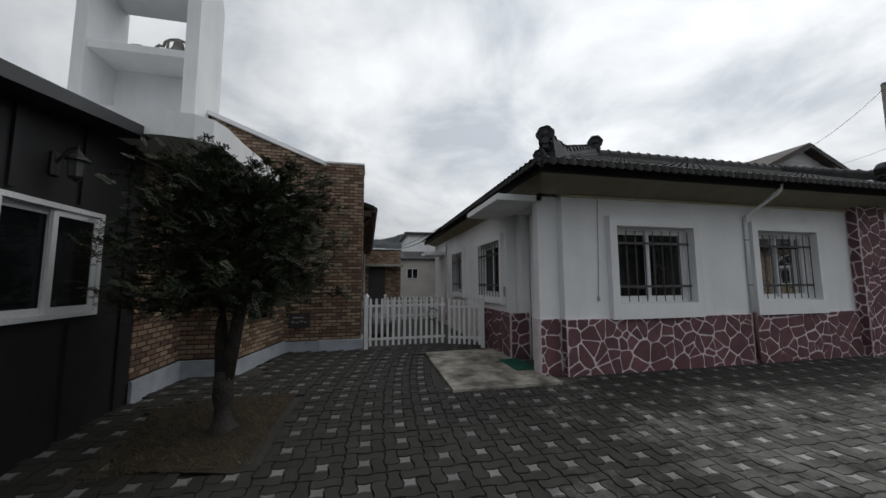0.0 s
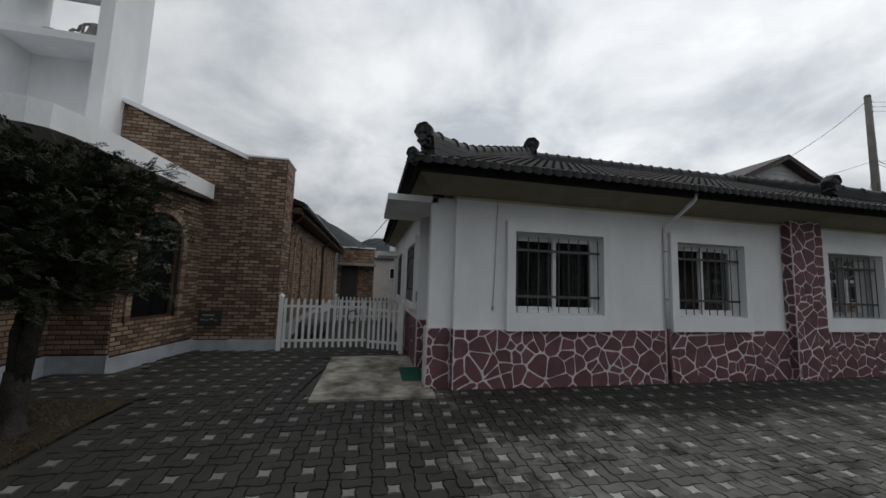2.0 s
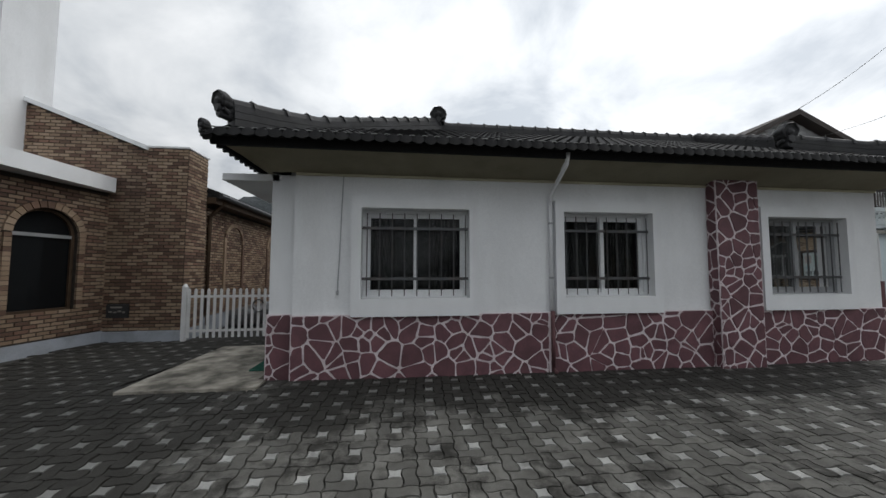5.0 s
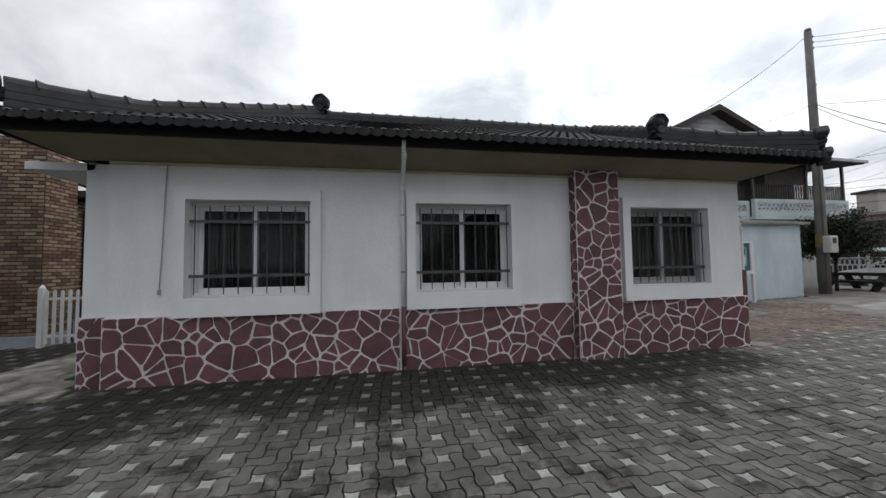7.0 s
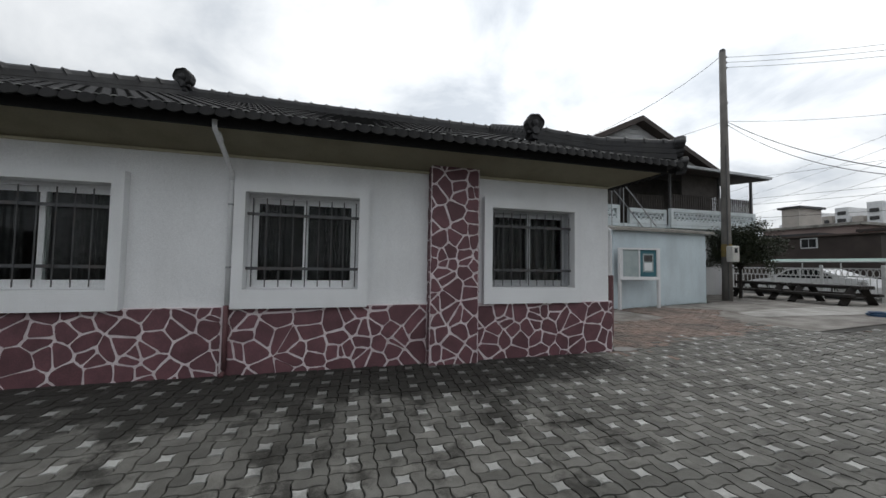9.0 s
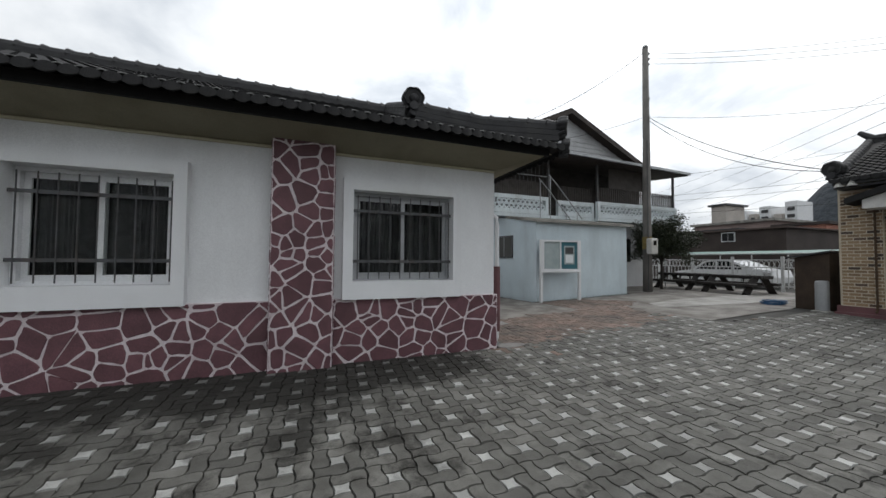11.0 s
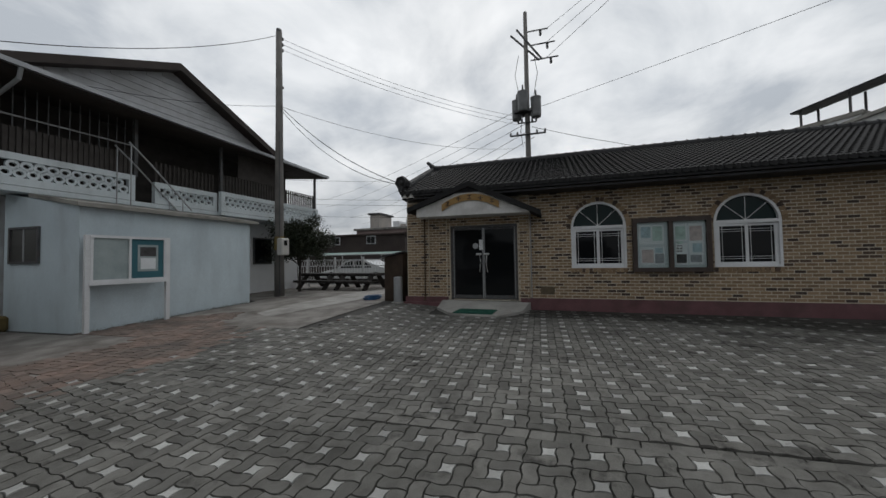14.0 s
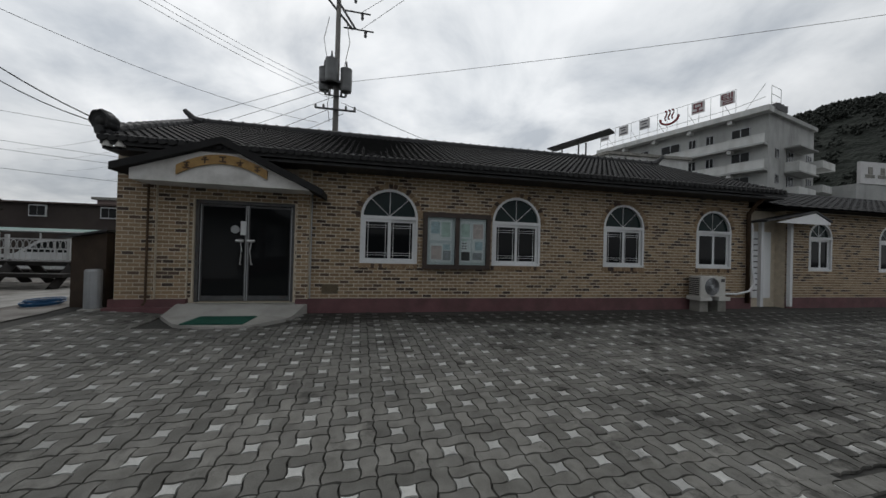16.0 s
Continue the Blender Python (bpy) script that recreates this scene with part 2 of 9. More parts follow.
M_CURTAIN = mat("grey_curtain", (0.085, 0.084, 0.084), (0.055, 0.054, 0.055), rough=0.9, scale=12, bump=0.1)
M_SHEER = mat("pale_grey_blind", (0.17, 0.168, 0.165), (0.12, 0.118, 0.117), rough=0.9, scale=6, bump=0.1)
M_PLINTH_M = mat("maroon_plinth_paint", (0.16, 0.075, 0.08), (0.12, 0.055, 0.06), rough=0.7, scale=3, bump=0.2, dirt=(0.05, 0.04, 0.035), dirt_amt=0.5, dirt_scale=2)
M_PLINTH_G = mat("grey_blue_plinth_paint", (0.42, 0.45, 0.50), (0.36, 0.39, 0.43), rough=0.8, scale=2, bump=0.2, dirt=(0.15, 0.15, 0.14), dirt_amt=0.4, dirt_scale=2)
M_BRICK_R = palette("tan_brick", [(0.305, 0.215, 0.13), (0.24, 0.168, 0.105), (0.36, 0.258, 0.165), (0.31, 0.22, 0.14), (0.112, 0.076, 0.055), (0.27, 0.19, 0.115), (0.33, 0.235, 0.145), (0.068, 0.049, 0.040), (0.25, 0.17, 0.105), (0.32, 0.225, 0.14)], dirt=(0.055, 0.041, 0.032), dirt_amt=0.3)
M_MORTAR_R = mat("sand_mortar", (0.62, 0.55, 0.44), (0.51, 0.45, 0.36), rough=0.95, scale=8, bump=0.3)
M_BRICK_C = palette("rosy_brick", [(0.275, 0.198, 0.134), (0.172, 0.109, 0.075), (0.335, 0.248, 0.174), (0.130, 0.079, 0.056), (0.255, 0.178, 0.120), (0.200, 0.120, 0.084), (0.305, 0.217, 0.150)], dirt=(0.055, 0.038, 0.032), dirt_amt=0.4)
M_MORTAR_C = mat("brown_mortar", (0.055, 0.043, 0.035), (0.036, 0.028, 0.023), rough=0.95, scale=8, bump=0.3)
M_BLACK = mat("black_painted_boards", (0.016, 0.016, 0.018), (0.011, 0.011, 0.012), rough=0.6, scale=2, grain=50, bump=0.2, dirt=(0.03, 0.03, 0.03), dirt_amt=0.3)
M_BLACKMETAL = mat("dark_metal_fascia", (0.045, 0.045, 0.048), (0.035, 0.035, 0.037), rough=0.45, metal=0.2, scale=2, bump=0.05)
M_CONC = mat("weathered_concrete", (0.33, 0.32, 0.29), (0.24, 0.23, 0.21), rough=0.9, scale=2.2, grain=120, bump=0.4, dirt=(0.06, 0.06, 0.05), dirt_amt=0.6, dirt_scale=1.8)
M_CHROME = mat("brushed_steel", (0.6, 0.6, 0.6), (0.5, 0.5, 0.5), rough=0.3, metal=0.9, scale=6, bump=0.02)
M_GREENMAT = mat("green_rubber_mat", (0.018, 0.105, 0.075), (0.012, 0.075, 0.052), rough=0.9, scale=30, grain=200, bump=0.6)
M_FENCE = mat("white_fence_paint", (0.78, 0.78, 0.78), (0.70, 0.70, 0.70), rough=0.5, scale=4, bump=0.05, dirt=(0.35, 0.35, 0.33), dirt_amt=0.25, dirt_scale=3)
M_WOOD = mat("brown_stained_wood", (0.075, 0.045, 0.025), (0.05, 0.03, 0.017), rough=0.75, scale=5, grain=40, bump=0.3)


# ---- building helpers ----
def ground_z(x, y):
    def s(v):
        v = min(1.0, max(0.0, v))
        return v * v * (3 - 2 * v)
    return 0.055 + 0.10 * s((y - 2.3) / 2.4) + 0.21 * s((x - 14.3) / 7.0)


def thing(name, at, label, category, group="", kind=""):
    ob = new(name)
    ob.empty_display_size = 0.2
    ob.matrix_basis = Matrix.Translation(at)
    return tagged(ob, label, category, group, kind)


def part(name, bm, material, parent=None, label="", m=None, smooth=False):
    """One mesh object, its geometry in world metres (or moved there by m), under a thing or a part."""
    if m is not None:
        bm.transform(m)
    me = bpy.data.meshes.new(name)
    bm.to_mesh(me)
    bm.free()
    if smooth:
        for poly in me.polygons:
            poly.use_smooth = True
    return link(name, me, material, parent, label)


def link(name, me, material, parent=None, label=""):
    for x in (material if isinstance(material, (list, tuple)) else [material]):
        if x.name not in me.materials:
            me.materials.append(x)
    ob = new(name, me)
    if parent is not None:
        ob.parent = parent
        ob.matrix_parent_inverse = parent.matrix_basis.inverted() if parent.parent is None else Matrix()
    return tagged(ob, label)


def box(bm, x0, x1, y0, y1, z0, z1, bevel=0.0):
    r = bmesh.ops.create_cube(bm, size=1)
    for v in r["verts"]:
        v.co = Vector(((x0 + x1) / 2 + v.co.x * (x1 - x0), (y0 + y1) / 2 + v.co.y * (y1 - y0), (z0 + z1) / 2 + v.co.z * (z1 - z0)))
    if bevel:
        es = list({e for v in r["verts"] for e in v.link_edges})
        bmesh.ops.bevel(bm, geom=es, offset=bevel, segments=1, affect="EDGES")
    return bm


def slab(bm, poly, z0, z1):
    """A prism with vertical sides over a polygon in plan; heights may be functions of x and y."""
    f0 = z0 if callable(z0) else (lambda x, y: z0)
    f1 = z1 if callable(z1) else (lambda x, y: z1)
    lo = [bm.verts.new((x, y, f0(x, y))) for x, y in poly]
    hi = [bm.verts.new((x, y, f1(x, y))) for x, y in poly]
    n = len(poly)
    bm.faces.new(lo[::-1]); bm.faces.new(hi)
    for i in range(n):
        bm.faces.new((lo[i], lo[(i + 1) % n], hi[(i + 1) % n], hi[i]))
    return bm


def face_prism(bm, poly, at, t0, t1):
    """A prism over a polygon in (u, z), from depth t0 to t1; at(u, t, z) places it."""
    a = [bm.verts.new(at(u, t0, z)) for u, z in poly]
    b = [bm.verts.new(at(u, t1, z)) for u, z in poly]
    n = len(poly)
    bm.faces.new(a); bm.faces.new(b[::-1])
    for i in range(n):
        bm.faces.new((a[i], b[i], b[(i + 1) % n], a[(i + 1) % n]))
    return bm


def tube(bm, pts, r0, r1=None, sides=8, cap=True):
    """A round bar along points, its radius going from r0 to r1."""
    r1 = r0 if r1 is None else r1
    pts = [Vector(p) for p in pts]
    rings = []
    for i, p in enumerate(pts):
        d = (pts[min(i + 1, len(pts) - 1)] - pts[max(i - 1, 0)]).normalized()
        side = d.cross(Vector((0, 0, 1)))
        if side.length < 0.05:
            side = d.cross(Vector((0, 1, 0)))
        side.normalize()
        up = side.cross(d)
        r = r0 + (r1 - r0) * i / max(1, len(pts) - 1)
        rings.append([bm.verts.new(p + r * (math.cos(a) * side + math.sin(a) * up)) for a in [2 * math.pi * k / sides for k in range(sides)]])
    for a, b in zip(rings, rings[1:]):
        for k in range(sides):
            bm.faces.new((a[k], a[(k + 1) % sides], b[(k + 1) % sides], b[k]))
    if cap:
        bm.faces.new(rings[0][::-1]); bm.faces.new(rings[-1])
    return bm


def lathe(bm, profile, x, y, sides=16):
    """A turned body round a vertical axis, from (radius, height) pairs."""
    rings = [[bm.verts.new((x + r * math.cos(2 * math.pi * k / sides), y + r * math.sin(2 * math.pi * k / sides), z)) for k in range(sides)] for r, z in profile]
    for a, b in zip(rings, rings[1:]):
        for k in range(sides):
            bm.faces.new((a[k], a[(k + 1) % sides], b[(k + 1) % sides], b[k]))
    bm.faces.new(rings[0][::-1]); bm.faces.new(rings[-1])
    return bm


def B():
    return bmesh.new()


def frame_on(origin, angle):
    """A wall's own axes: u along the wall, t outwards (towards the viewer), z up. angle: the heading of u in degrees from +x."""
    c, s = math.cos(radians(angle)), math.sin(radians(angle))
    ox, oy = origin
    return lambda u, t, z: (ox + u * c + t * s, oy + u * s - t * c, z)


def wall_with_holes(bm, at, u0, u1, z0, z1, t0, t1, holes, top=None):
    """A wall slab from t0 (inner) to t1 (outer) with rectangular openings that go through it."""
    us = sorted({u0, u1, *[h[0] for h in holes], *[h[1] for h in holes]})
    for a, b in zip(us, us[1:]):
        spans, z = [], z0
        for h in sorted([h for h in holes if h[0] <= a + 1e-6 and h[1] >= b - 1e-6], key=lambda h: h[2]):
            spans.append((z, h[2])); z = h[3]
        spans.append((z, None))
        for lo, hi in spans:
            za = hi if hi is not None else (top(a) if top else z1)
            zb = hi if hi is not None else (top(b) if top else z1)
            if max(za, zb) - lo > 0.004:
                face_prism(bm, [(a, lo), (b, lo), (b, zb), (a, za)], at, t0, t1)
    bmesh.ops.remove_doubles(bm, verts=bm.verts, dist=1e-5)
    return bm


def raw_boxes(name, items, material, parent, label="", kind="stuff"):
    """Many boxes in one mesh: each (corner function, half sizes)."""
    verts, faces = [], []
    for co in items:
        k = len(verts)
        verts += co
        faces += [(k + 4, k + 5, k + 6, k + 7), (k, k + 1, k + 5, k + 4), (k + 1, k + 2, k + 6, k + 5), (k + 2, k + 3, k + 7, k + 6), (k + 3, k, k + 4, k + 7)]
    me = bpy.data.meshes.new(name)
    me.from_pydata(verts, [], faces)
    me.update()
    ob = link(name, me, material, parent, label)
    return tagged(ob, kind=kind)


BRICK_WALLS = []


# ---- ground ----
bm = B()
gx = [-900, -300, -120, -50, -25, -12, -8] + [x * 0.6 for x in range(-10, 44)] + [28, 32, 40, 60, 110, 250, 900]
gy = [-900, -300, -120, -60, -30, -20] + [y * 0.6 for y in range(-26, 26)] + [17, 20, 26, 35, 60, 120, 300, 900]
grid = [[bm.verts.new((x, y, ground_z(x, y) - 0.03)) for y in gy] for x in gx]
for i in range(len(gx) - 1):
    for j in range(len(gy) - 1):
        bm.faces.new((grid[i][j], grid[i + 1][j], grid[i + 1][j + 1], grid[i][j + 1]))
M_GROUND = mat("packed_sand_and_concrete", (0.052, 0.050, 0.045), (0.032, 0.031, 0.028), rough=0.9, scale=0.7, grain=70, bump=0.4, dirt=(0.05, 0.05, 0.045), dirt_amt=0.6, dirt_scale=0.5)
ground = tagged(part("ground", bm, M_GROUND), "dark packed ground under the yard paving", "ground", kind="structure")


def sheet(name, poly, material, lift, label, category, cut=0.4):
    """A thin layer laid on the ground, following its slope."""
    b = B()
    vs = [b.verts.new((x, y, 0)) for x, y in poly]
    b.faces.new(vs)
    for ax in (0, 1):
        lo, hi = min(p[ax] for p in poly), max(p[ax] for p in poly)
        k = lo + cut
        while k < hi:
            bmesh.ops.bisect_plane(b, geom=b.verts[:] + b.edges[:] + b.faces[:], plane_co=(k, 0, 0) if ax == 0 else (0, k, 0), plane_no=(1, 0, 0) if ax == 0 else (0, 1, 0))
            k += cut
    for v in b.verts:
        v.co.z = ground_z(v.co.x, v.co.y) + lift
    if lift > 0.012:
        r = bmesh.ops.extrude_face_region(b, geom=b.faces[:])
        for v in [g for g in r["geom"] if isinstance(g, bmesh.types.BMVert)]:
            v.co.z -= lift + 0.05
        bmesh.ops.recalc_face_normals(b, faces=b.faces)
    else:
        for fc in b.faces:
            if fc.normal.z < 0:
                fc.normal_flip()
    return tagged(part(name, b, material), label, category, kind="structure")


# ---- white house ----
HX0, HX1, HY = 2.97, 12.36, 4.76
house = thing("white_house", (HX0, HY, 0.15), "single-storey white rendered house with maroon crazy-stone base and dark tiled roof", "house")
hat = frame_on((0.0, HY), 0)
W_HOLES = [(3.88, 5.38, 1.22, 2.47), (6.79, 8.20, 1.22, 2.47), (10.18, 11.62, 1.23, 2.46)]
bm = wall_with_holes(B(), hat, HX0, HX1, 0.0, 3.02, -0.22, 0.0, W_HOLES)
house_wall = part("wall", bm, M_WHITE, house, "white rendered front wall with faint streaks")
bm = B()
wat = frame_on((2.63, 13.4), -90)
# west wall runs north to south; u is measured from its north end
wall_with_holes(bm, wat, 0.0, 7.2, 0.0, 3.02, -0.2, 0.0, [(3.02, 4.2, 1.25, 2.42), (5.64, 6.98, 1.25, 2.42)])
west_wall = part("wall", bm, M_WHITE, house)
for q6 in ((2.835, 3.02, 6.0, 6.2, 0.0, 2.9), (3.0, 3.1, 4.985, 5.08, 0.0, 2.9), (3.03, 3.1, 5.92, 5.998, 0.0, 2.9), (3.0, 3.1, 5.08, 5.92, 2.25, 2.9), (12.14, HX1, 4.982, 13.4, 0.0, 3.02), (2.83, 12.14, 13.2, 13.4, 0.0, 3.02)):
    part("wall", box(B(), *q6), M_WHITE, house)
bm = B()
box(bm, 2.62, 2.968, 4.9, 5.07, 0.0, 2.95)
part("corner_pillar", bm, M_WHITE, house)
bm = B()
box(bm, 2.84, 12.13, 4.99, 13.19, 2.96, 3.02)
part("ceiling", bm, M_WHITE, house)


def ring_frame(at, a, c, z0, z1, o, below, above, t0, t1):
    """A flat surround as one closed ring: the opening a to c, z0 to z1, widened by o, below and above."""
    b_ = B()
    inn, out = [(a, z0), (c, z0), (c, z1), (a, z1)], [(a - o, z0 - below), (c + o, z0 - below), (c + o, z1 + above), (a - o, z1 + above)]
    r = [[b_.verts.new(at(u, t, z)) for u, z in pl] for t in (t0, t1) for pl in (inn, out)]
    for i in range(4):
        j = (i + 1) % 4
        b_.faces.new((r[2][i], r[3][i], r[3][j], r[2][j])); b_.faces.new((r[0][j], r[1][j], r[1][i], r[0][i]))
        b_.faces.new((r[3][i], r[1][i], r[1][j], r[3][j])); b_.faces.new((r[0][i], r[2][i], r[2][j], r[0][j]))
    bmesh.ops.recalc_face_normals(b_, faces=b_.faces)
    return b_


def sliding_window(parent, at, u0, u1, z0, z1, depth, frame_m, pane_m, name="window", curtain=True, full=False, grid=False):
    """Two-sash sliding window set into an opening, with optional steel bars."""
    w = part(name, face_prism(B(), [(u0 + 0.003, z0 + 0.003), (u1 - 0.003, z0 + 0.003), (u1 - 0.003, z0 + 0.05), (u0 + 0.003, z0 + 0.05)], at, -depth - 0.09, -depth + 0.03), frame_m, parent)
    b = B()
    for a, c in ((u0 + 0.003, u0 + 0.05), (u1 - 0.05, u1 - 0.003)):
        face_prism(b, [(a, z0 + 0.05), (c, z0 + 0.05), (c, z1 - 0.003), (a, z1 - 0.003)], at, -depth - 0.09, -depth + 0.03)
    face_prism(b, [(u0 + 0.05, z1 - 0.05), (u1 - 0.05, z1 - 0.05), (u1 - 0.05, z1 - 0.003), (u0 + 0.05, z1 - 0.003)], at, -depth - 0.09, -depth + 0.03)
    part("frame", b, frame_m, w)
    mid = (u0 + u1) / 2
    for k, (a, c) in enumerate(((u0 + 0.05, mid + 0.03), (mid - 0.03, u1 - 0.05))):
        d = depth + 0.045 - 0.04 * k
        b = B()
        for p0, p1, q0, q1 in ((a, a + 0.055, z0 + 0.05, z1 - 0.05), (c - 0.055, c, z0 + 0.05, z1 - 0.05), (a + 0.055, c - 0.055, z0 + 0.05, z0 + 0.11), (a + 0.055, c - 0.055, z1 - 0.11, z1 - 0.05)):
            face_prism(b, [(p0, q0), (p1, q0), (p1, q1), (p0, q1)], at, -d - 0.016, -d + 0.016)
        part("sash", b, frame_m, w)
        b = face_prism(B(), [(a + 0.05, z0 + 0.1), (c - 0.05, z0 + 0.1), (c - 0.05, z1 - 0.1), (a + 0.05, z1 - 0.1)], at, -d - 0.004, -d + 0.004)
        part("pane", b, pane_m, w)
        if grid:
            b = B()
            for uu in (a + 0.11, c - 0.11):
                tube(b, [at(uu, -d + 0.008, z0 + 0.1), at(uu, -d + 0.008, z1 - 0.1)], 0.007, sides=4)
            for zz in (z0 + 0.17, z0 + 0.22, z1 - 0.17, z1 - 0.22):
                tube(b, [at(a + 0.05, -d + 0.008, zz), at(c - 0.05, -d + 0.008, zz)], 0.006, sides=4)
            part("glazing_bar", b, frame_m, w)
    if curtain:
        n = 26
        b = B()
        for a, c in (((u0 + 0.06, mid), (mid + 0.005, u1 - 0.06)) if full else ((u0 + 0.06, u0 + 0.06 + (u1 - u0) * 0.26), (u1 - 0.06 - (u1 - u0) * 0.3, u1 - 0.06))):
            pts = [(a + (c - a) * i / n, -depth - 0.17 + 0.02 * math.sin(i * 1.9)) for i in range(n + 1)]
            for (p, s), (q, r) in zip(pts, pts[1:]):
                vs = [b.verts.new(at(*v)) for v in ((p, s, z0 + 0.04), (q, r, z0 + 0.04), (q, r, z1 - 0.04), (p, s, z1 - 0.04))]
                b.faces.new(vs)
        bmesh.ops.solidify(b, geom=b.faces[:], thickness=0.004)
        part("curtain", b, M_SHEER if full else M_CURTAIN, w, "thin grey curtain behind the glass")
    return w


def window_bars(parent, at, u0, u1, z0, z1, t, n):
    for zz in (z0 + 0.25, z1 - 0.27):
        part("bar_rail", face_prism(B(), [(u0, zz - 0.02), (u1, zz - 0.02), (u1, zz + 0.02), (u0, zz + 0.02)], at, t - 0.006, t + 0.004), M_BARS, parent)
    for i in range(n):
        u = u0 + 0.07 + (u1 - u0 - 0.11) * i / (n - 1)
        part("bar", tube(B(), [at(u, t + 0.012, z0 + 0.01), at(u, t + 0.012, z1 - 0.06)], 0.008, sides=6), M_BARS, parent)


for (a, c, z0, z1), n in zip(W_HOLES, (9, 9, 10)):
    b = ring_frame(hat, a, c, z0, z1, 0.13, 0.24, 0.16, 0.001, 0.11)
    part("window_surround", b, M_WHITE, house)
    w = sliding_window(house, hat, a, c, z0, z1, 0.10, M_PVC if n == 9 else M_ALU, M_CLEAR, full=n == 10)
    window_bars(w, hat, a, c, z0 + 0.02, z1, 0.0, n)
    # added backing panel; the room's dimness is put into its dark grey
    part("room", face_prism(B(), [(a - 0.3, z0 - 0.3), (c + 0.3, z0 - 0.3), (c + 0.3, z1 + 0.2), (a - 0.3, z1 + 0.2)], hat, -0.9, -0.85), M_CURTAIN, w, "dark backing panel for the dim room behind the curtains")
for a, c in ((3.02, 4.2), (5.64, 6.98)):
    z0, z1 = 1.25, 2.42
    b = ring_frame(wat, a, c, z0, z1, 0.11, 0.12, 0.12, 0.001, 0.07)
    part("window_surround", b, M_WHITE, house)
    w = sliding_window(house, wat, a, c, z0, z1, 0.08, M_PVC, M_GLASS, curtain=False)
    window_bars(w, wat, a, c, z0, z1, 0.05, 8)
# entrance door in the recess, with its canopy
bm = B()
box(bm, 2.995, 3.035, 5.085, 5.915, 0.2, 2.24, 0.004)
d = part("door", bm, M_WHITE, house, "plain white entrance door")
part("door_handle", tube(B(), [(2.99, 5.2, 1.12), (2.95, 5.2, 1.12), (2.95, 5.31, 1.12)], 0.012), M_CHROME, d)
bm = box(B(), 2.60, 2.632, 6.25, 6.38, 1.28, 1.48, 0.01)
part("switch_box", bm, M_ALU, house)
bm = B()
box(bm, 1.95, 2.72, 4.9, 6.55, 2.86, 2.96, 0.006)
box(bm, 2.72, 3.1, 4.99, 6.0, 2.86, 2.958)
part("canopy", bm, M_WHITE, house, "flat white concrete door canopy")
bm = box(B(), 1.95, 2.63, 11.6, 12.7, 2.5, 2.62, 0.006)
part("canopy", bm, M_WHITE, house)
bm = B()
box(bm, 9.20, 9.93, 4.58, 4.756, 0.0, 3.05)
column = part("stone_column", bm, M_JOINT, house, "maroon crazy-stone pilaster with white joints")
bm = B()
box(bm, 2.965, 9.196, 4.715, 4.757, 0.02, 1.0, 0.004)
box(bm, 2.60, 2.96, 4.865, 4.897, 0.02, 1.0, 0.003)
box(bm, 2.585, 2.617, 4.90, 5.08, 0.02, 1.0, 0.003)
box(bm, 9.934, HX1 + 0.04, 4.715, 4.757, 0.02, 1.0, 0.004)
base_band = part("base_band", bm, M_JOINT, house, "crazy-stone base band with white joints")
bm = B()
box(bm, 2.59, 2.628, 6.0, 13.4, 0.02, 1.0, 0.004)
box(bm, 2.628, 2.976, 5.96, 5.998, 0.02, 1.0, 0.004)
west_band = part("base_band", bm, M_JOINT, house)
# gas and rain pipes
bm = tube(B(), [(6.60, 4.12, 3.16), (6.60, 4.14, 3.06), (6.61, 4.22, 3.0), (6.61, 4.60, 2.78), (6.61, 4.70, 2.70), (6.61, 4.715, 2.6), (6.61, 4.715, 1.03)], 0.029, sides=10)
tube(bm, [(6.61, 4.19, 3.03), (6.61, 4.28, 2.975)], 0.036, sides=10)
tube(bm, [(6.61, 4.68, 2.74), (6.61, 4.715, 2.62)], 0.036, sides=10)
pipe = part("downpipe", bm, M_WHITE, house, "white rain pipe from the eave to the base", smooth=True)
bm = tube(B(), [(6.61, 4.69, 1.02), (6.61, 4.69, 0.24), (6.61, 4.66, 0.19), (6.61, 4.60, 0.18)], 0.031, sides=10)
part("foot", bm, M_PLINTH_M, pipe, "lower pipe painted maroon like the base", smooth=True)
for z in (2.3, 1.5):
    part("clip", tube(B(), [(6.61, 4.715, z - 0.012), (6.61, 4.715, z + 0.012)], 0.034, sides=10), M_ALU, pipe)
bm = tube(B(), [(3.62, 4.75, 2.98), (3.60, 4.745, 2.5), (3.585, 4.745, 1.9), (3.56, 4.745, 1.32)], 0.007, sides=6)
box(bm, 3.545, 3.575, 4.73, 4.757, 1.27, 1.33)
part("cable", bm, M_ALU, house)
pipe = part("downpipe", tube(B(), [(12.38, 4.83, 2.25), (12.45, 4.83, 2.22), (12.46, 4.83, 2.1), (12.46, 4.83, 0.3), (12.47, 4.80, 0.18)], 0.034, sides=10), M_WHITE, house, "white gas riser at the house corner", smooth=True)
part("sleeve", tube(B(), [(12.46, 4.83, 0.40), (12.46, 4.83, 1.43)], 0.052, sides=12), M_PLINTH_M, pipe, "maroon protective sleeve")
bm = tube(B(), [(2.58, 11.2, 2.8), (2.57, 11.2, 2.0), (2.56, 11.1, 1.6), (2.56, 11.3, 1.2), (2.57, 11.2, 0.3)], 0.03, sides=8)
part("downpipe", bm, M_WHITE, house, smooth=True)

# roof: eaves, slopes with curved tiles, ridges and finials
EZ, EF = 3.20, 4.02
RY, RZ, RX0, RX1 = 6.85, 4.56, 5.17, 11.08
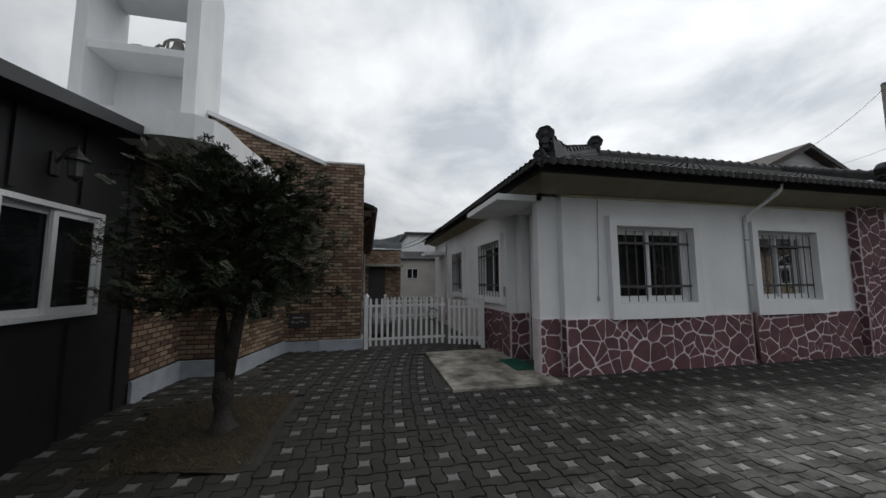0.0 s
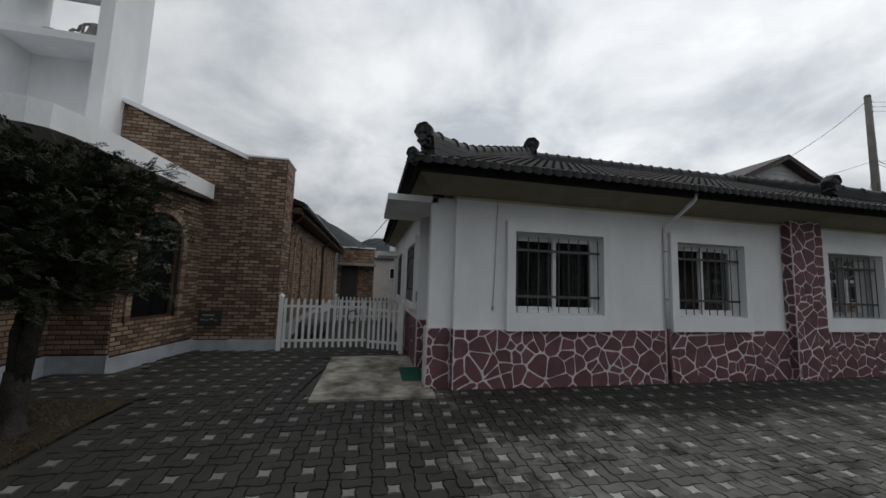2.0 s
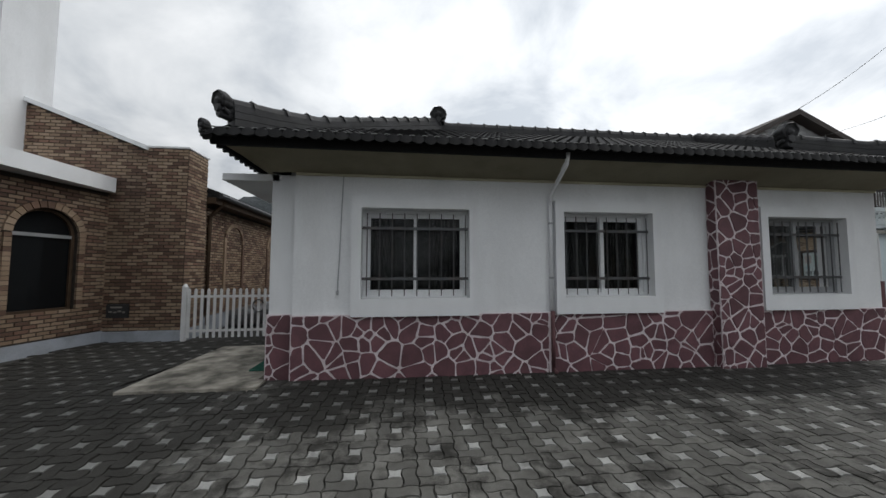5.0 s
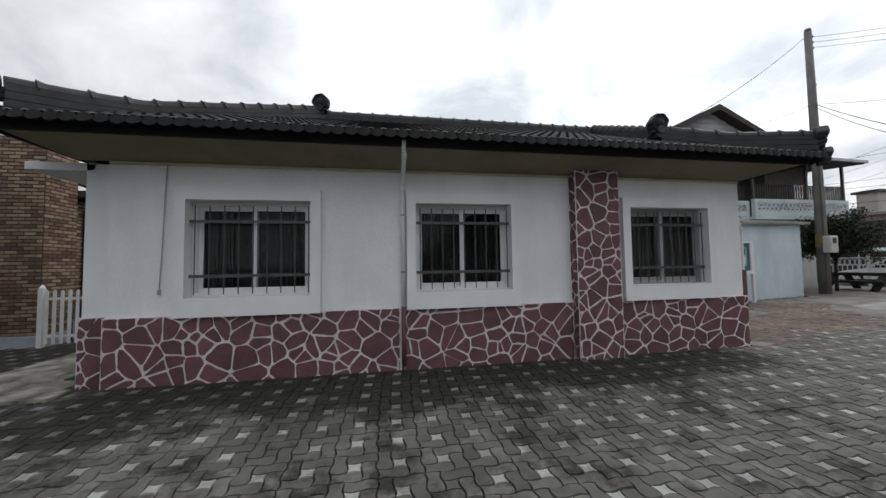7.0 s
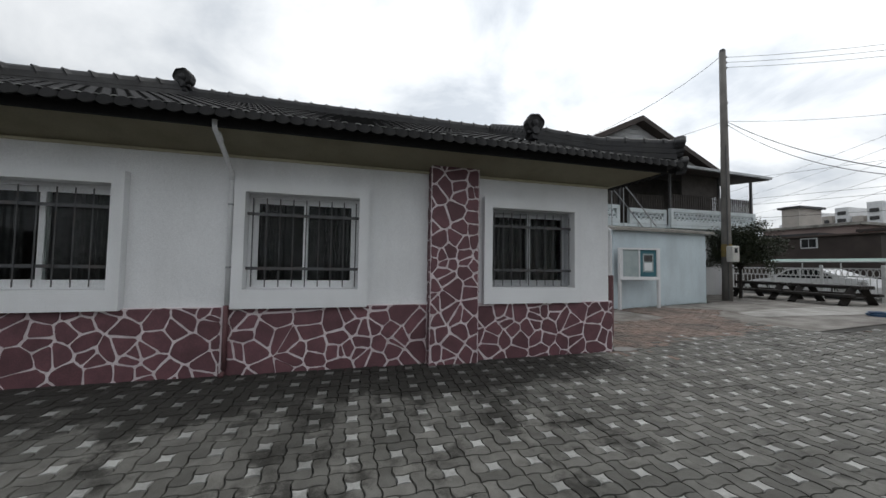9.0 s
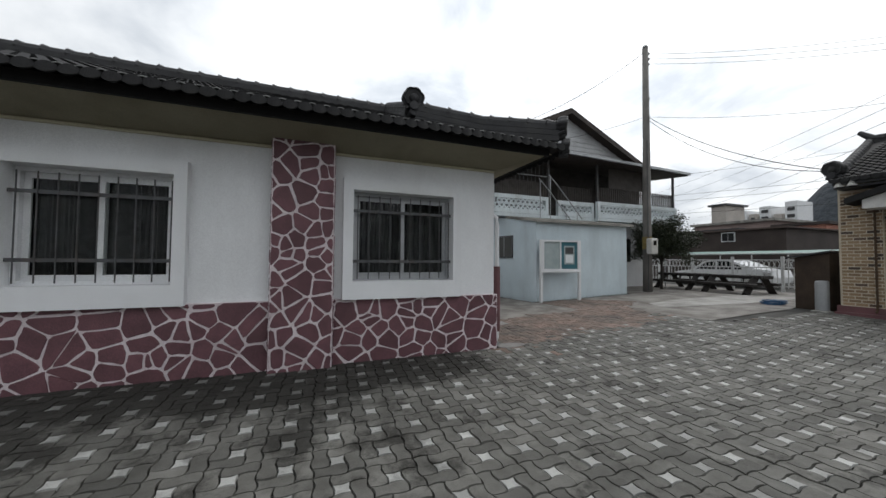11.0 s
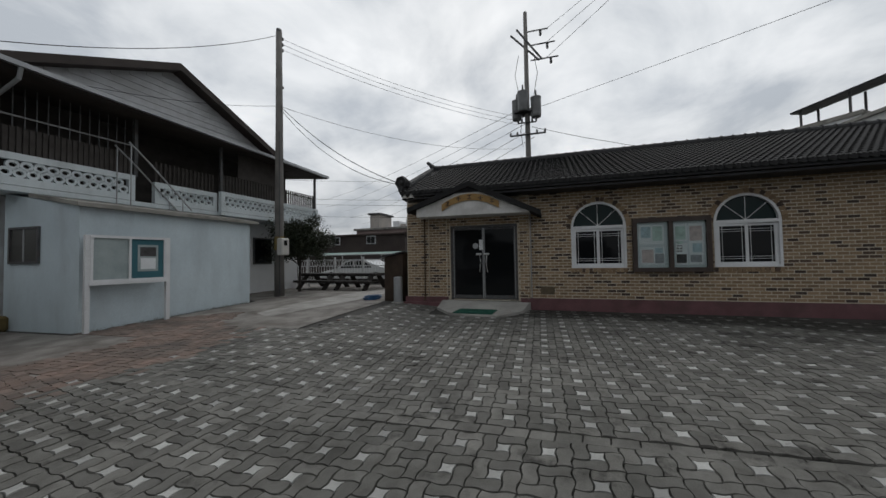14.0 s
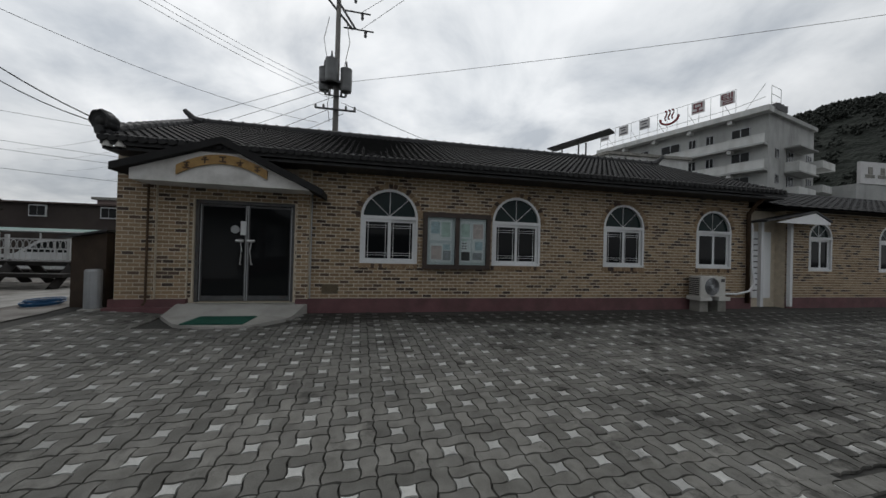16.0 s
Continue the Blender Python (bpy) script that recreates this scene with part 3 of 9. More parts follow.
SOUTH = (RZ - EZ - 0.06) / (RY - EF)
bm = B()
# sloping cream soffit from the wall head out to the eave
def quad(b, *pts):
    return b.faces.new([b.verts.new(p) for p in pts])
for q4 in (((2.62, 4.758, 2.955), (12.36, 4.758, 2.955), (12.98, 4.13, 3.115), (2.3, 4.13, 3.115)), ((12.362, 4.76, 2.955), (12.362, 13.4, 2.955), (12.98, 13.9, 3.13), (12.98, 4.13, 3.115)), ((2.62, 13.4, 2.975), (2.62, 4.76, 2.975), (2.34, 4.13, 3.115), (2.34, 13.9, 3.13))):
    bm = B()
    quad(bm, *q4)
    bmesh.ops.solidify(bm, geom=bm.faces[:], thickness=-0.02)
    part("soffit", bm, M_CREAM, house, "aged cream plaster soffit under the eave")
part("cornice", box(B(), 2.98, 12.36, 4.725, 4.757, 2.915, 2.952, 0.008), M_CREAM, house, "thin cream cornice at the wall head")
for q4 in ((2.3, 12.9, 4.12, 4.15), (12.905, 12.935, 4.12, 13.9), (2.265, 2.295, 4.12, 13.9)):
    part("fascia", box(B(), *q4, 3.08, 3.19), M_TILE, house)


def tiled(name, p0, eu, ev, nu, nv, wide, long_, parent, inside, amp=0.022, step=0.015, label=""):
    """A roof slope of curved tiles: p0 at the eave, eu along the eave, ev up the slope; inside(u, v) keeps what lies in the slope."""
    nrm = Vector(eu).cross(Vector(ev)).normalized()
    eu, ev, p0 = Vector(eu), Vector(ev), Vector(p0)
    verts, faces, idx = [], [], {}
    prof = [0.0, 0.12, 0.25, 0.38, 0.5, 0.62, 0.75, 0.88]

    def vid(i, j, up):
        k = (i, j, up)
        if k not in idx:
            u = (i // 8 + prof[i % 8]) * wide
            h = amp * (0.5 + 0.5 * math.cos(2 * math.pi * prof[i % 8])) + (step if up else 0.0)
            idx[k] = len(verts)
            verts.append(p0 + eu * u + ev * (j * long_) + nrm * h)
        return idx[k]
    for i in range(nu * 8):
        for j in range(nv):
            uc, vc = (i + 0.5) / 8 * wide, (j + 0.5) * long_
            if not inside(uc, vc):
                continue
            faces.append((vid(i, j, True), vid(i + 1, j, True), vid(i + 1, j + 1, False), vid(i, j + 1, False)))
            faces.append((vid(i, j, False), vid(i + 1, j, False), vid(i + 1, j, True), vid(i, j, True)))
    me = bpy.data.meshes.new(name)
    me.from_pydata(verts, [], faces)
    me.update()
    return link(name, me, M_TILE, parent, label)


def on_slope(y):
    return EZ + 0.03 + SOUTH * (y - EF)


slope_len = math.hypot(RY - EF, RZ - EZ - 0.06)
evs = Vector((0, RY - EF, RZ - EZ - 0.06)) / slope_len
bm = B()
# closed deck beneath the tiles
KY = 5.05
KZ = EZ + SOUTH * (KY - EF)
WX = 2.2
slope_pts = [(WX, EF, EZ), (13.15, EF, EZ), (RX1, KY, KZ), (RX1, RY, RZ - 0.06), (RX0, RY, RZ - 0.06)]
quad(bm, *slope_pts)
quad(bm, (WX, 13.9, EZ), (WX, EF, EZ), (RX0, RY, RZ - 0.06), (RX0, 13.9, RZ - 0.06))
quad(bm, (13.15, EF, EZ), (13.15, 13.9, EZ), (RX1, 13.9, KZ), (RX1, KY, KZ))
quad(bm, (RX1, KY, KZ), (RX1, 13.9, KZ), (RX1, 13.9, RZ - 0.06), (RX1, RY, RZ - 0.06))
quad(bm, (RX0, RY, RZ - 0.06), (RX1, RY, RZ - 0.06), (RX1, 13.9, RZ - 0.06), (RX0, 13.9, RZ - 0.06))
quad(bm, (WX, 13.9, EZ), (RX0, 13.9, RZ - 0.06), (RX1, 13.9, RZ - 0.06), (RX1, 13.9, KZ), (13.15, 13.9, EZ))
bmesh.ops.remove_doubles(bm, verts=bm.verts, dist=1e-4)
roof = part("roof", bm, M_TILE, house, "charcoal tile roof with raised ridges")
tiled("tile_slope", (2.0, EF - 0.03, EZ + 0.01), (1, 0, 0), evs, 75, 11, 0.15, slope_len / 11, roof,
      lambda u, v: (u > v * evs.y * 1.05 + 0.16) and (u < (11.2 - v * evs.y * 2.02 if v * evs.y < KY - EF else 9.1)))
# wavy lip along the eave; its pale colour is a painted highlight
verts, faces = [], []
for i in range(72 * 8 + 1):
    u = 0.225 + i * 0.15 / 8
    z = EZ + 0.022 + 0.022 * (0.5 + 0.5 * math.cos(2 * math.pi * u / 0.15))
    verts += [(2.0 + u, EF - 0.048, z - 0.006), (2.0 + u, EF - 0.048, z + 0.004), (2.0 + u, EF - 0.034, z + 0.006), (2.0 + u, EF - 0.034, z - 0.006)]
    if i:
        k = 4 * i
        faces += [(k - 4 + a, k + a, k + (a + 1) % 4, k - 4 + (a + 1) % 4) for a in range(4)]
me = bpy.data.meshes.new("tile_lip"); me.from_pydata(verts, [], faces); me.update()
link("tile_lip", me, mat("tile_lip_highlight", (0.30, 0.30, 0.29), (0.12, 0.12, 0.12), rough=0.6, scale=9, bump=0.2), roof, "lower lip of the eave tiles, painted pale as a highlight")
wv = Vector((RX0 - 2.15, 0, RZ - EZ - 0.06)); wl_ = wv.length
tiled("tile_slope", (2.15, 13.9, EZ + 0.01), (0, -1, 0), wv / wl_, 66, 12, 0.15, wl_ / 12, roof, lambda u, v: u < 9.88 - v * (RY - EF) / wl_ and u >= 0)
evx = Vector((-(13.2 - RX1), 0, KZ - EZ)); exl = evx.length
tiled("tile_slope", (13.2, EF, EZ + 0.01), (0, 1, 0), evx / exl, 66, 9, 0.15, exl / 9, roof, lambda u, v: u > v * 0.53)


def eave_tile(pitch):
    """The drooping half-round plate that closes the lower end of a tile, hung from its upper edge."""
    vs, fs = [], []
    n = 8
    for k in range(n + 1):
        x = pitch * (k / n - 0.5) * 0.985
        c = math.cos(math.pi * x / pitch)
        for y, z in ((-0.018 * c, 0.006 + 0.02 * c), (-0.022 * c - 0.008, -0.045 - 0.04 * c), (-0.008 * c + 0.008, -0.045 - 0.038 * c), (0.012, 0.0)):
            vs.append((x, y, z))
        if k:
            fs += [(4 * k - 4 + a, 4 * k + a, 4 * k + (a + 1) % 4, 4 * k - 4 + (a + 1) % 4) for a in range(4)]
    me_ = bpy.data.meshes.new("eave_tile")
    me_.from_pydata(vs, [], fs)
    me_.update()
    return me_


EAVE = eave_tile(0.15)
rt = random.Random(14)
for k in range(1, 74):
    link("eave_tile", EAVE, M_TILE, roof).matrix_basis = pose(2.075 + 0.15 * k, EF - 0.04, EZ + 0.012, rt.gauss(-6, 3), 0, 0)
for k in range(40):
    link("eave_tile", EAVE, M_TILE, roof).matrix_basis = pose(2.17, 4.1 + 0.15 * k, EZ + 0.012, rt.gauss(-6, 3), 0, -90)
for k in range(30):
    link("eave_tile", EAVE, M_TILE, roof).matrix_basis = pose(13.19, 4.1 + 0.15 * k, EZ + 0.012, rt.gauss(-6, 3), 0, 90)


def ridge(pts, w, h, parent, cap_every=0.27):
    """A built-up ridge wall of flat courses with round cap tiles along points on its foot."""
    P_ = [Vector(p) for p in pts]
    body = None
    for hh, ww in ((0.0, w), (0.34, w * 0.9), (0.67, w * 0.82)):
        b = B()
        rows = []
        for k, p in enumerate(P_):
            d = P_[min(k + 1, len(P_) - 1)] - P_[max(k - 1, 0)]
            d.z = 0
            d.normalize()
            s = Vector((-d.y, d.x, 0)) * ww / 2
            z0, z1 = Vector((0, 0, h * hh)), Vector((0, 0, h * (hh + 0.3)))
            rows.append([b.verts.new(v) for v in (p - s + z0, p + s + z0, p + s + z1, p - s + z1)])
        for r0, r1 in zip(rows, rows[1:]):
            for i in range(4):
                b.faces.new((r0[i], r1[i], r1[(i + 1) % 4], r0[(i + 1) % 4]))
        b.faces.new(rows[0]); b.faces.new(rows[-1][::-1])
        bmesh.ops.recalc_face_normals(b, faces=b.faces)
        body = part("ridge_course", b, M_RIDGE, parent)
    b = B()
    lift = Vector((0, 0, h))
    tube(b, [Vector(p) + lift for p in pts], w * 0.36, sides=10)
    for p, q in zip(pts, pts[1:]):
        p, q = Vector(p) + lift, Vector(q) + lift
        d = q - p
        n = max(1, int(d.length / cap_every))
        for i in range(n):
            c = p + d * ((i + 0.5) / n)
            e = d.normalized()
            tube(b, [c - e * 0.035, c - e * 0.01, c + e * 0.03], w * 0.47, w * 0.38, sides=10)
    part("ridge_cap", b, M_RIDGE, parent, smooth=False)
    return body


def finial(p, d, size, parent):
    """An end tile: a scalloped fan with a raised rim and boss on two stacked rolls, facing along d."""
    b = B()
    p, d = Vector(p), Vector((*d, 0)).normalized()
    s = Vector((-d.y, d.x, 0))
    Z = Vector((0, 0, 1))
    cz = size * 0.6

    def at(r, a, t):
        return p + s * (r * math.cos(a)) + Z * (cz + r * 0.95 * math.sin(a)) + d * (t + 0.16 * r * math.sin(a))
    n = 40
    rings = []
    for q, t in ((0.40, -0.26), (0.46, -0.1), (0.47, 0.16), (0.42, 0.24), (0.36, 0.17), (0.22, 0.16), (0.16, 0.26), (0.02, 0.30)):
        ring = []
        for k in range(n):
            a = 2 * math.pi * k / n
            lobe = 1 + (0.10 * abs(math.sin(3.5 * a + 0.4)) if q > 0.3 else 0) - (0.22 * max(0.0, -math.sin(a)) if q > 0.3 else 0)
            ring.append(b.verts.new(at(size * q * lobe, a, size * t)))
        rings.append(ring)
    for r0, r1 in zip(rings, rings[1:]):
        for i in range(n):
            b.faces.new((r0[i], r0[(i + 1) % n], r1[(i + 1) % n], r1[i]))
    b.faces.new(rings[0][::-1]); b.faces.new(rings[-1])
    for zz, rr_, out in ((0.26, 0.17, 0.2), (0.02, 0.15, 0.12)):
        c = p + Z * (size * zz)
        tube(b, [c - d * size * 0.4, c + d * size * out, c + d * size * (out + 0.06)], size * rr_ * 1.35, size * rr_ * 1.1, sides=12)
    for sg_ in (-1, 1):
        tube(b, [p + s * sg_ * size * 0.2 + Z * size * 0.1 - d * size * 0.2, p + s * sg_ * size * 0.3 + Z * size * 0.22 + d * size * 0.1], size * 0.12, size * 0.09, sides=8)
    bmesh.ops.recalc_face_normals(b, faces=b.faces)
    return part("finial", b, M_RIDGE, parent, "dark scalloped end tile")


ridge([(RX0, RY, RZ - 0.12), (RX1, RY, RZ - 0.12)], 0.24, 0.17, roof)
ridge([(2.40, 4.16, EZ + 0.10), (2.75, 4.52, EZ + 0.17), (3.2, 5.0, 3.50), (4.2, 5.95, 3.98), (RX0, RY, RZ - 0.12)], 0.24, 0.27, roof)
ridge([(RX1, RY, RZ - 0.12), (RX1, 5.12, on_slope(5.12) - 0.03)], 0.24, 0.2, roof, 0.2)
ridge([(11.15, 5.05, on_slope(5.05) - 0.06), (12.1, 4.66, on_slope(4.66) - 0.1), (13.1, 4.14, EZ + 0.1)], 0.22, 0.26, roof)
finial((2.34, 4.07, EZ + 0.22), (-0.55, -0.8), 0.25, roof)
finial((RX0 - 0.02, RY - 0.1, RZ + 0.04), (-0.3, -1), 0.34, roof)
finial((RX1, 5.02, on_slope(5.02) + 0.10), (0, -1), 0.35, roof)
finial((13.14, 4.1, EZ + 0.18), (0.8, -0.5), 0.29, roof)
finial((13.17, 4.06, EZ - 0.1), (0.8, -0.5), 0.23, roof)
finial((2.2, 3.99, EZ - 0.06), (-0.7, -0.72), 0.17, roof)

# ---- brick hall across the yard ----
RA = -87.5
rat = frame_on((21.42, 4.22), RA)   # u runs along the front away from the drive, t towards the yard
hall = thing("brick_hall", rat(5, 0, 0.3), "long single-storey tan brick hall with dark tiled roof", "building")
A_WIN = [(4.48, 5.72, 1.30, 2.93), (7.48, 8.70, 1.30, 2.92), (10.44, 11.63, 1.32, 2.91), (13.28, 14.45, 1.33, 2.90)]


def arch_poly(u0, u1, z0, z1, n=14, inset=0.0):
    r, c = (u1 - u0) / 2, (u0 + u1) / 2
    zs = z1 - r
    return [(u0 + inset, z0 + inset), (u1 - inset, z0 + inset)] + [(c + (r - inset) * math.cos(math.pi * k / n), zs + (r - inset) * math.sin(math.pi * k / n)) for k in range(n + 1)]


def arch_fill(bm, at, u0, u1, z1, t0, t1, n=14):
    """The two corners of wall left over a round-headed opening."""
    r, c = (u1 - u0) / 2, (u0 + u1) / 2
    zs = z1 - r
    arc = [(c + r * math.cos(math.pi * k / n), zs + r * math.sin(math.pi * k / n)) for k in range(n + 1)]
    for p, q in zip(arc, arc[1:]):
        face_prism(bm, [p, q, (q[0], z1 + 0.001), (p[0], z1 + 0.001)][::-1], at, t0, t1)


DOOR = (1.30, 3.15, 0.46, 2.50)
R_HOLES = [DOOR] + A_WIN
bm = wall_with_holes(B(), rat, 0.0, 15.04, 0.0, 3.45, -0.25, 0.0, R_HOLES)
for w in A_WIN:
    arch_fill(bm, rat, w[0], w[1], w[3], -0.25, 0.0)
hall_wall = part("wall", bm, M_MORTAR_R, hall, "tan and brown brick front wall")
bm = wall_with_holes(B(), rat, 16.4, 26.0, 0.0, 3.1, -0.25, 0.0, [(17.3, 18.22, 1.31, 2.75), (20.2, 21.15, 1.31, 2.75)])
for w in ((17.3, 18.22, 2.75), (20.2, 21.15, 2.75)):
    arch_fill(bm, rat, *w, -0.25, 0.0)
wing_wall = part("wall", bm, M_MORTAR_R, hall, "lower tan brick wing set back from the hall")
bm = B()
face_prism(bm, [(15.04, 0), (16.4, 0), (16.4, 3.1), (15.04, 3.1)], rat, -0.4, -0.25)
face_prism(bm, [(-0.0, 0), (0.25, 0), (0.25, 3.45), (0.0, 3.45)], rat, -7.0, -0.25)
face_prism(bm, [(14.79, 0), (15.04, 0), (15.04, 3.45), (14.79, 3.45)], rat, -7.0, -0.25)
face_prism(bm, [(25.75, 0), (26, 0), (26, 3.1), (25.75, 3.1)], rat, -7.0, -0.25)
face_prism(bm, [(0.25, 0), (25.75, 0), (25.75, 3.1), (0.25, 3.1)], rat, -7.2, -7.0)
part("wall", bm, M_MORTAR_R, hall)
bm = B()
face_prism(bm, [(0.25, 3.0), (14.5, 3.0), (14.5, 3.06), (0.25, 3.06)], rat, -7.0, -0.25)
part("ceiling", bm, M_WHITE, hall)
bm = B()
face_prism(bm, [(0.25, 0.4), (14.5, 0.4), (14.5, 0.45), (0.25, 0.45)], rat, -7.0, -0.25)
part("floor", bm, M_CONC, hall)
for u0, u1 in ((-0.02, 0.72), (0.72, 1.24), (3.21, 15.1)):
    bm = face_prism(B(), [(u0, 0.0), (u1, 0.0), (u1, 0.54), (u0, 0.54)], rat, 0.012, 0.13 if u0 < 3 else 0.06)
    part("plinth", bm, M_PLINTH_M, hall, "maroon painted plinth")
bm = face_prism(B(), [(-0.02, 0.0), (1.24, 0.0), (1.24, 0.40), (-0.02, 0.40)], rat, 0.13, 0.28)
part("step", bm, M_PLINTH_M, hall)
bm = face_prism(B(), [(16.4, 0.0), (26, 0.0), (26, 0.54), (16.4, 0.54)], rat, 0.012, 0.06)
part("plinth", bm, M_PLINTH_M, hall)
PILASTERS = [(0.06, 0.70, 0.10), (0.70, 1.22, 0.05), (3.21, 3.46, 0.08)]
pil = []
for u0, u1, t in PILASTERS:
    pil.append(part("pilaster", face_prism(B(), [(u0, 0.54), (u1, 0.54), (u1, 3.25), (u0, 3.25)], rat, 0.002, t), M_MORTAR_R, hall))


def arched_window(parent, at, u0, u1, z0, z1, pane_m, grid, depth=0.06):
    w_, r, c = 0.05, (u1 - u0) / 2, (u0 + u1) / 2
    zs = z1 - r
    b = B()
    outer, inner = arch_poly(u0, u1, z0, z1), arch_poly(u0, u1, z0, z1, inset=w_)
    n = len(outer)
    for t0, t1 in ((-depth - 0.06, 0.012),):
        a0 = [b.verts.new(at(u, t1, z)) for u, z in outer]
        a1 = [b.verts.new(at(u, t1, z)) for u, z in inner]
        b0 = [b.verts.new(at(u, t0, z)) for u, z in outer]
        b1 = [b.verts.new(at(u, t0, z)) for u, z in inner]
        for i in range(n):
            j = (i + 1) % n
            b.faces.new((a0[i], a0[j], a1[j], a1[i])); b.faces.new((b0[j], b0[i], b1[i], b1[j]))
            b.faces.new((a1[i], a1[j], b1[j], b1[i])); b.faces.new((a0[j], a0[i], b0[i], b0[j]))
    win = part("window", b, M_PVC, parent, "white round-headed vinyl window")
    b = face_prism(B(), [(u0 + w_, zs - 0.045), (u1 - w_, zs - 0.045), (u1 - w_, zs + 0.03), (u0 + w_, zs + 0.03)], at, -depth - 0.05, 0.008)
    part("transom", b, M_PVC, win)
    b = B()
    for ang in (45, 90, 135):
        q = (c + (r - w_) * math.cos(radians(ang)), zs + (r - w_) * math.sin(radians(ang)))
        tube(b, [at(c, -depth + 0.012, zs + 0.03), at(q[0], -depth + 0.012, q[1])], 0.009, sides=4)
    part("glazing_bar", b, M_PVC, win, "sunburst glazing bars")
    b = face_prism(B(), arch_poly(u0, u1, zs, z1, inset=w_ * 0.8), at, -depth - 0.006, -depth + 0.002)
    part("pane", b, M_GLASSG, win)
    sliding_window_in(win, at, u0 + w_, u1 - w_, z0 + w_, zs - 0.045, depth, pane_m, grid)
    return win


def sliding_window_in(win, at, u0, u1, z0, z1, depth, pane_m, grid):
    mid = (u0 + u1) / 2
    for k, (a, c) in enumerate(((u0, mid + 0.025), (mid - 0.025, u1))):
        d = depth - 0.035 * (1 - k)
        b = B()
        for p0, p1, q0, q1 in ((a, a + 0.06, z0, z1), (c - 0.06, c, z0, z1), (a + 0.06, c - 0.06, z0, z0 + 0.06), (a + 0.06, c - 0.06, z1 - 0.06, z1)):
            face_prism(b, [(p0, q0), (p1, q0), (p1, q1), (p0, q1)], at, -d - 0.016, -d + 0.016)
        part("sash", b, M_PVC, win)
        part("pane", face_prism(B(), [(a + 0.055, z0 + 0.055), (c - 0.055, z0 + 0.055), (c - 0.055, z1 - 0.055), (a + 0.055, z1 - 0.055)], at, -d - 0.004, -d + 0.003), pane_m, win)
        if grid:
            b = B()
            for uu in (a + 0.11, c - 0.11):
                tube(b, [at(uu, -d + 0.006, z0 + 0.06), at(uu, -d + 0.006, z1 - 0.06)], 0.006, sides=4)
            for zz in (z0 + 0.13, z0 + 0.18, z1 - 0.13, z1 - 0.18):
                tube(b, [at(a + 0.06, -d + 0.006, zz), at(c - 0.06, -d + 0.006, zz)], 0.005, sides=4)
            part("glazing_bar", b, M_PVC, win)


for i, w in enumerate(A_WIN):
    arched_window(hall, rat, *w, M_GLASS, i < 3)
for w in ((17.3, 18.22, 1.31, 2.75), (20.2, 21.15, 1.31, 2.75)):
    arched_window(hall, rat, *w, M_GLASS, False)

# glass entrance doors
u0, u1, z0, z1 = DOOR
b = B()
for p in ([(u0, z0), (u0 + 0.06, z0), (u0 + 0.06, z1), (u0, z1)], [(u1 - 0.06, z0), (u1, z0), (u1, z1), (u1 - 0.06, z1)], [(u0 + 0.06, z1 - 0.07), (u1 - 0.06, z1 - 0.07), (u1 - 0.06, z1), (u0 + 0.06, z1)]):
    face_prism(b, p, rat, -0.17, -0.06)
part("door_frame", b, M_BARS, hall, "dark grey metal door frame")
mid = (u0 + u1) / 2
for a, c, s in ((u0 + 0.07, mid - 0.006, 1), (mid + 0.006, u1 - 0.07, -1)):
    b = B()
    for p in ([(a, z0 + 0.02), (a + 0.04, z0 + 0.02), (a + 0.04, z1 - 0.08), (a, z1 - 0.08)], [(c - 0.04, z0 + 0.02), (c, z0 + 0.02), (c, z1 - 0.08), (c - 0.04, z1 - 0.08)], [(a + 0.04, z0 + 0.02), (c - 0.04, z0 + 0.02), (c - 0.04, z0 + 0.12), (a + 0.04, z0 + 0.12)], [(a + 0.04, z1 - 0.12), (c - 0.04, z1 - 0.12), (c - 0.04, z1 - 0.08), (a + 0.04, z1 - 0.08)]):
        face_prism(b, p, rat, -0.135, -0.095)
    leaf = part("door", b, M_BARS, hall, "black glass door leaf in a steel frame")
    part("pane", face_prism(B(), [(a + 0.038, z0 + 0.118), (c - 0.038, z0 + 0.118), (c - 0.038, z1 - 0.118), (a + 0.038, z1 - 0.118)], rat, -0.12, -0.11), M_GLASS, leaf)
    ue = c - 0.012 if s == 1 else a + 0.012
    part("edge_strip", face_prism(B(), [(ue - 0.01, z0 + 0.02), (ue + 0.01, z0 + 0.02), (ue + 0.01, z1 - 0.08), (ue - 0.01, z1 - 0.08)], rat, -0.094, -0.088), M_ALU, leaf)
    uo = a + 0.01 if s == 1 else c - 0.01
    part("edge_strip", face_prism(B(), [(uo - 0.008, z0 + 0.02), (uo + 0.008, z0 + 0.02), (uo + 0.008, z1 - 0.08), (uo - 0.008, z1 - 0.08)], rat, -0.094, -0.088), M_ALU, leaf)
    uh = c - 0.1 if s == 1 else a + 0.1
    b = tube(B(), [rat(uh, -0.1, 1.72), rat(uh, -0.04, 1.72), rat(uh + 0.03 * s, -0.03, 1.5), rat(uh, -0.04, 1.22), rat(uh, -0.1, 1.22)], 0.014, sides=8)
    tube(b, [rat(uh - 0.09, -0.06, 1.70), rat(uh + 0.05, -0.06, 1.70)], 0.03, sides=8)
    part("door_handle", b, M_CHROME, leaf)
b = tube(B(), [rat(mid - 0.22, -0.09, 1.93), rat(mid - 0.22, -0.075, 1.93)], 0.08, sides=20)
part("door_sign", b, M_ALU, hall, "round grey sticker on the glass")
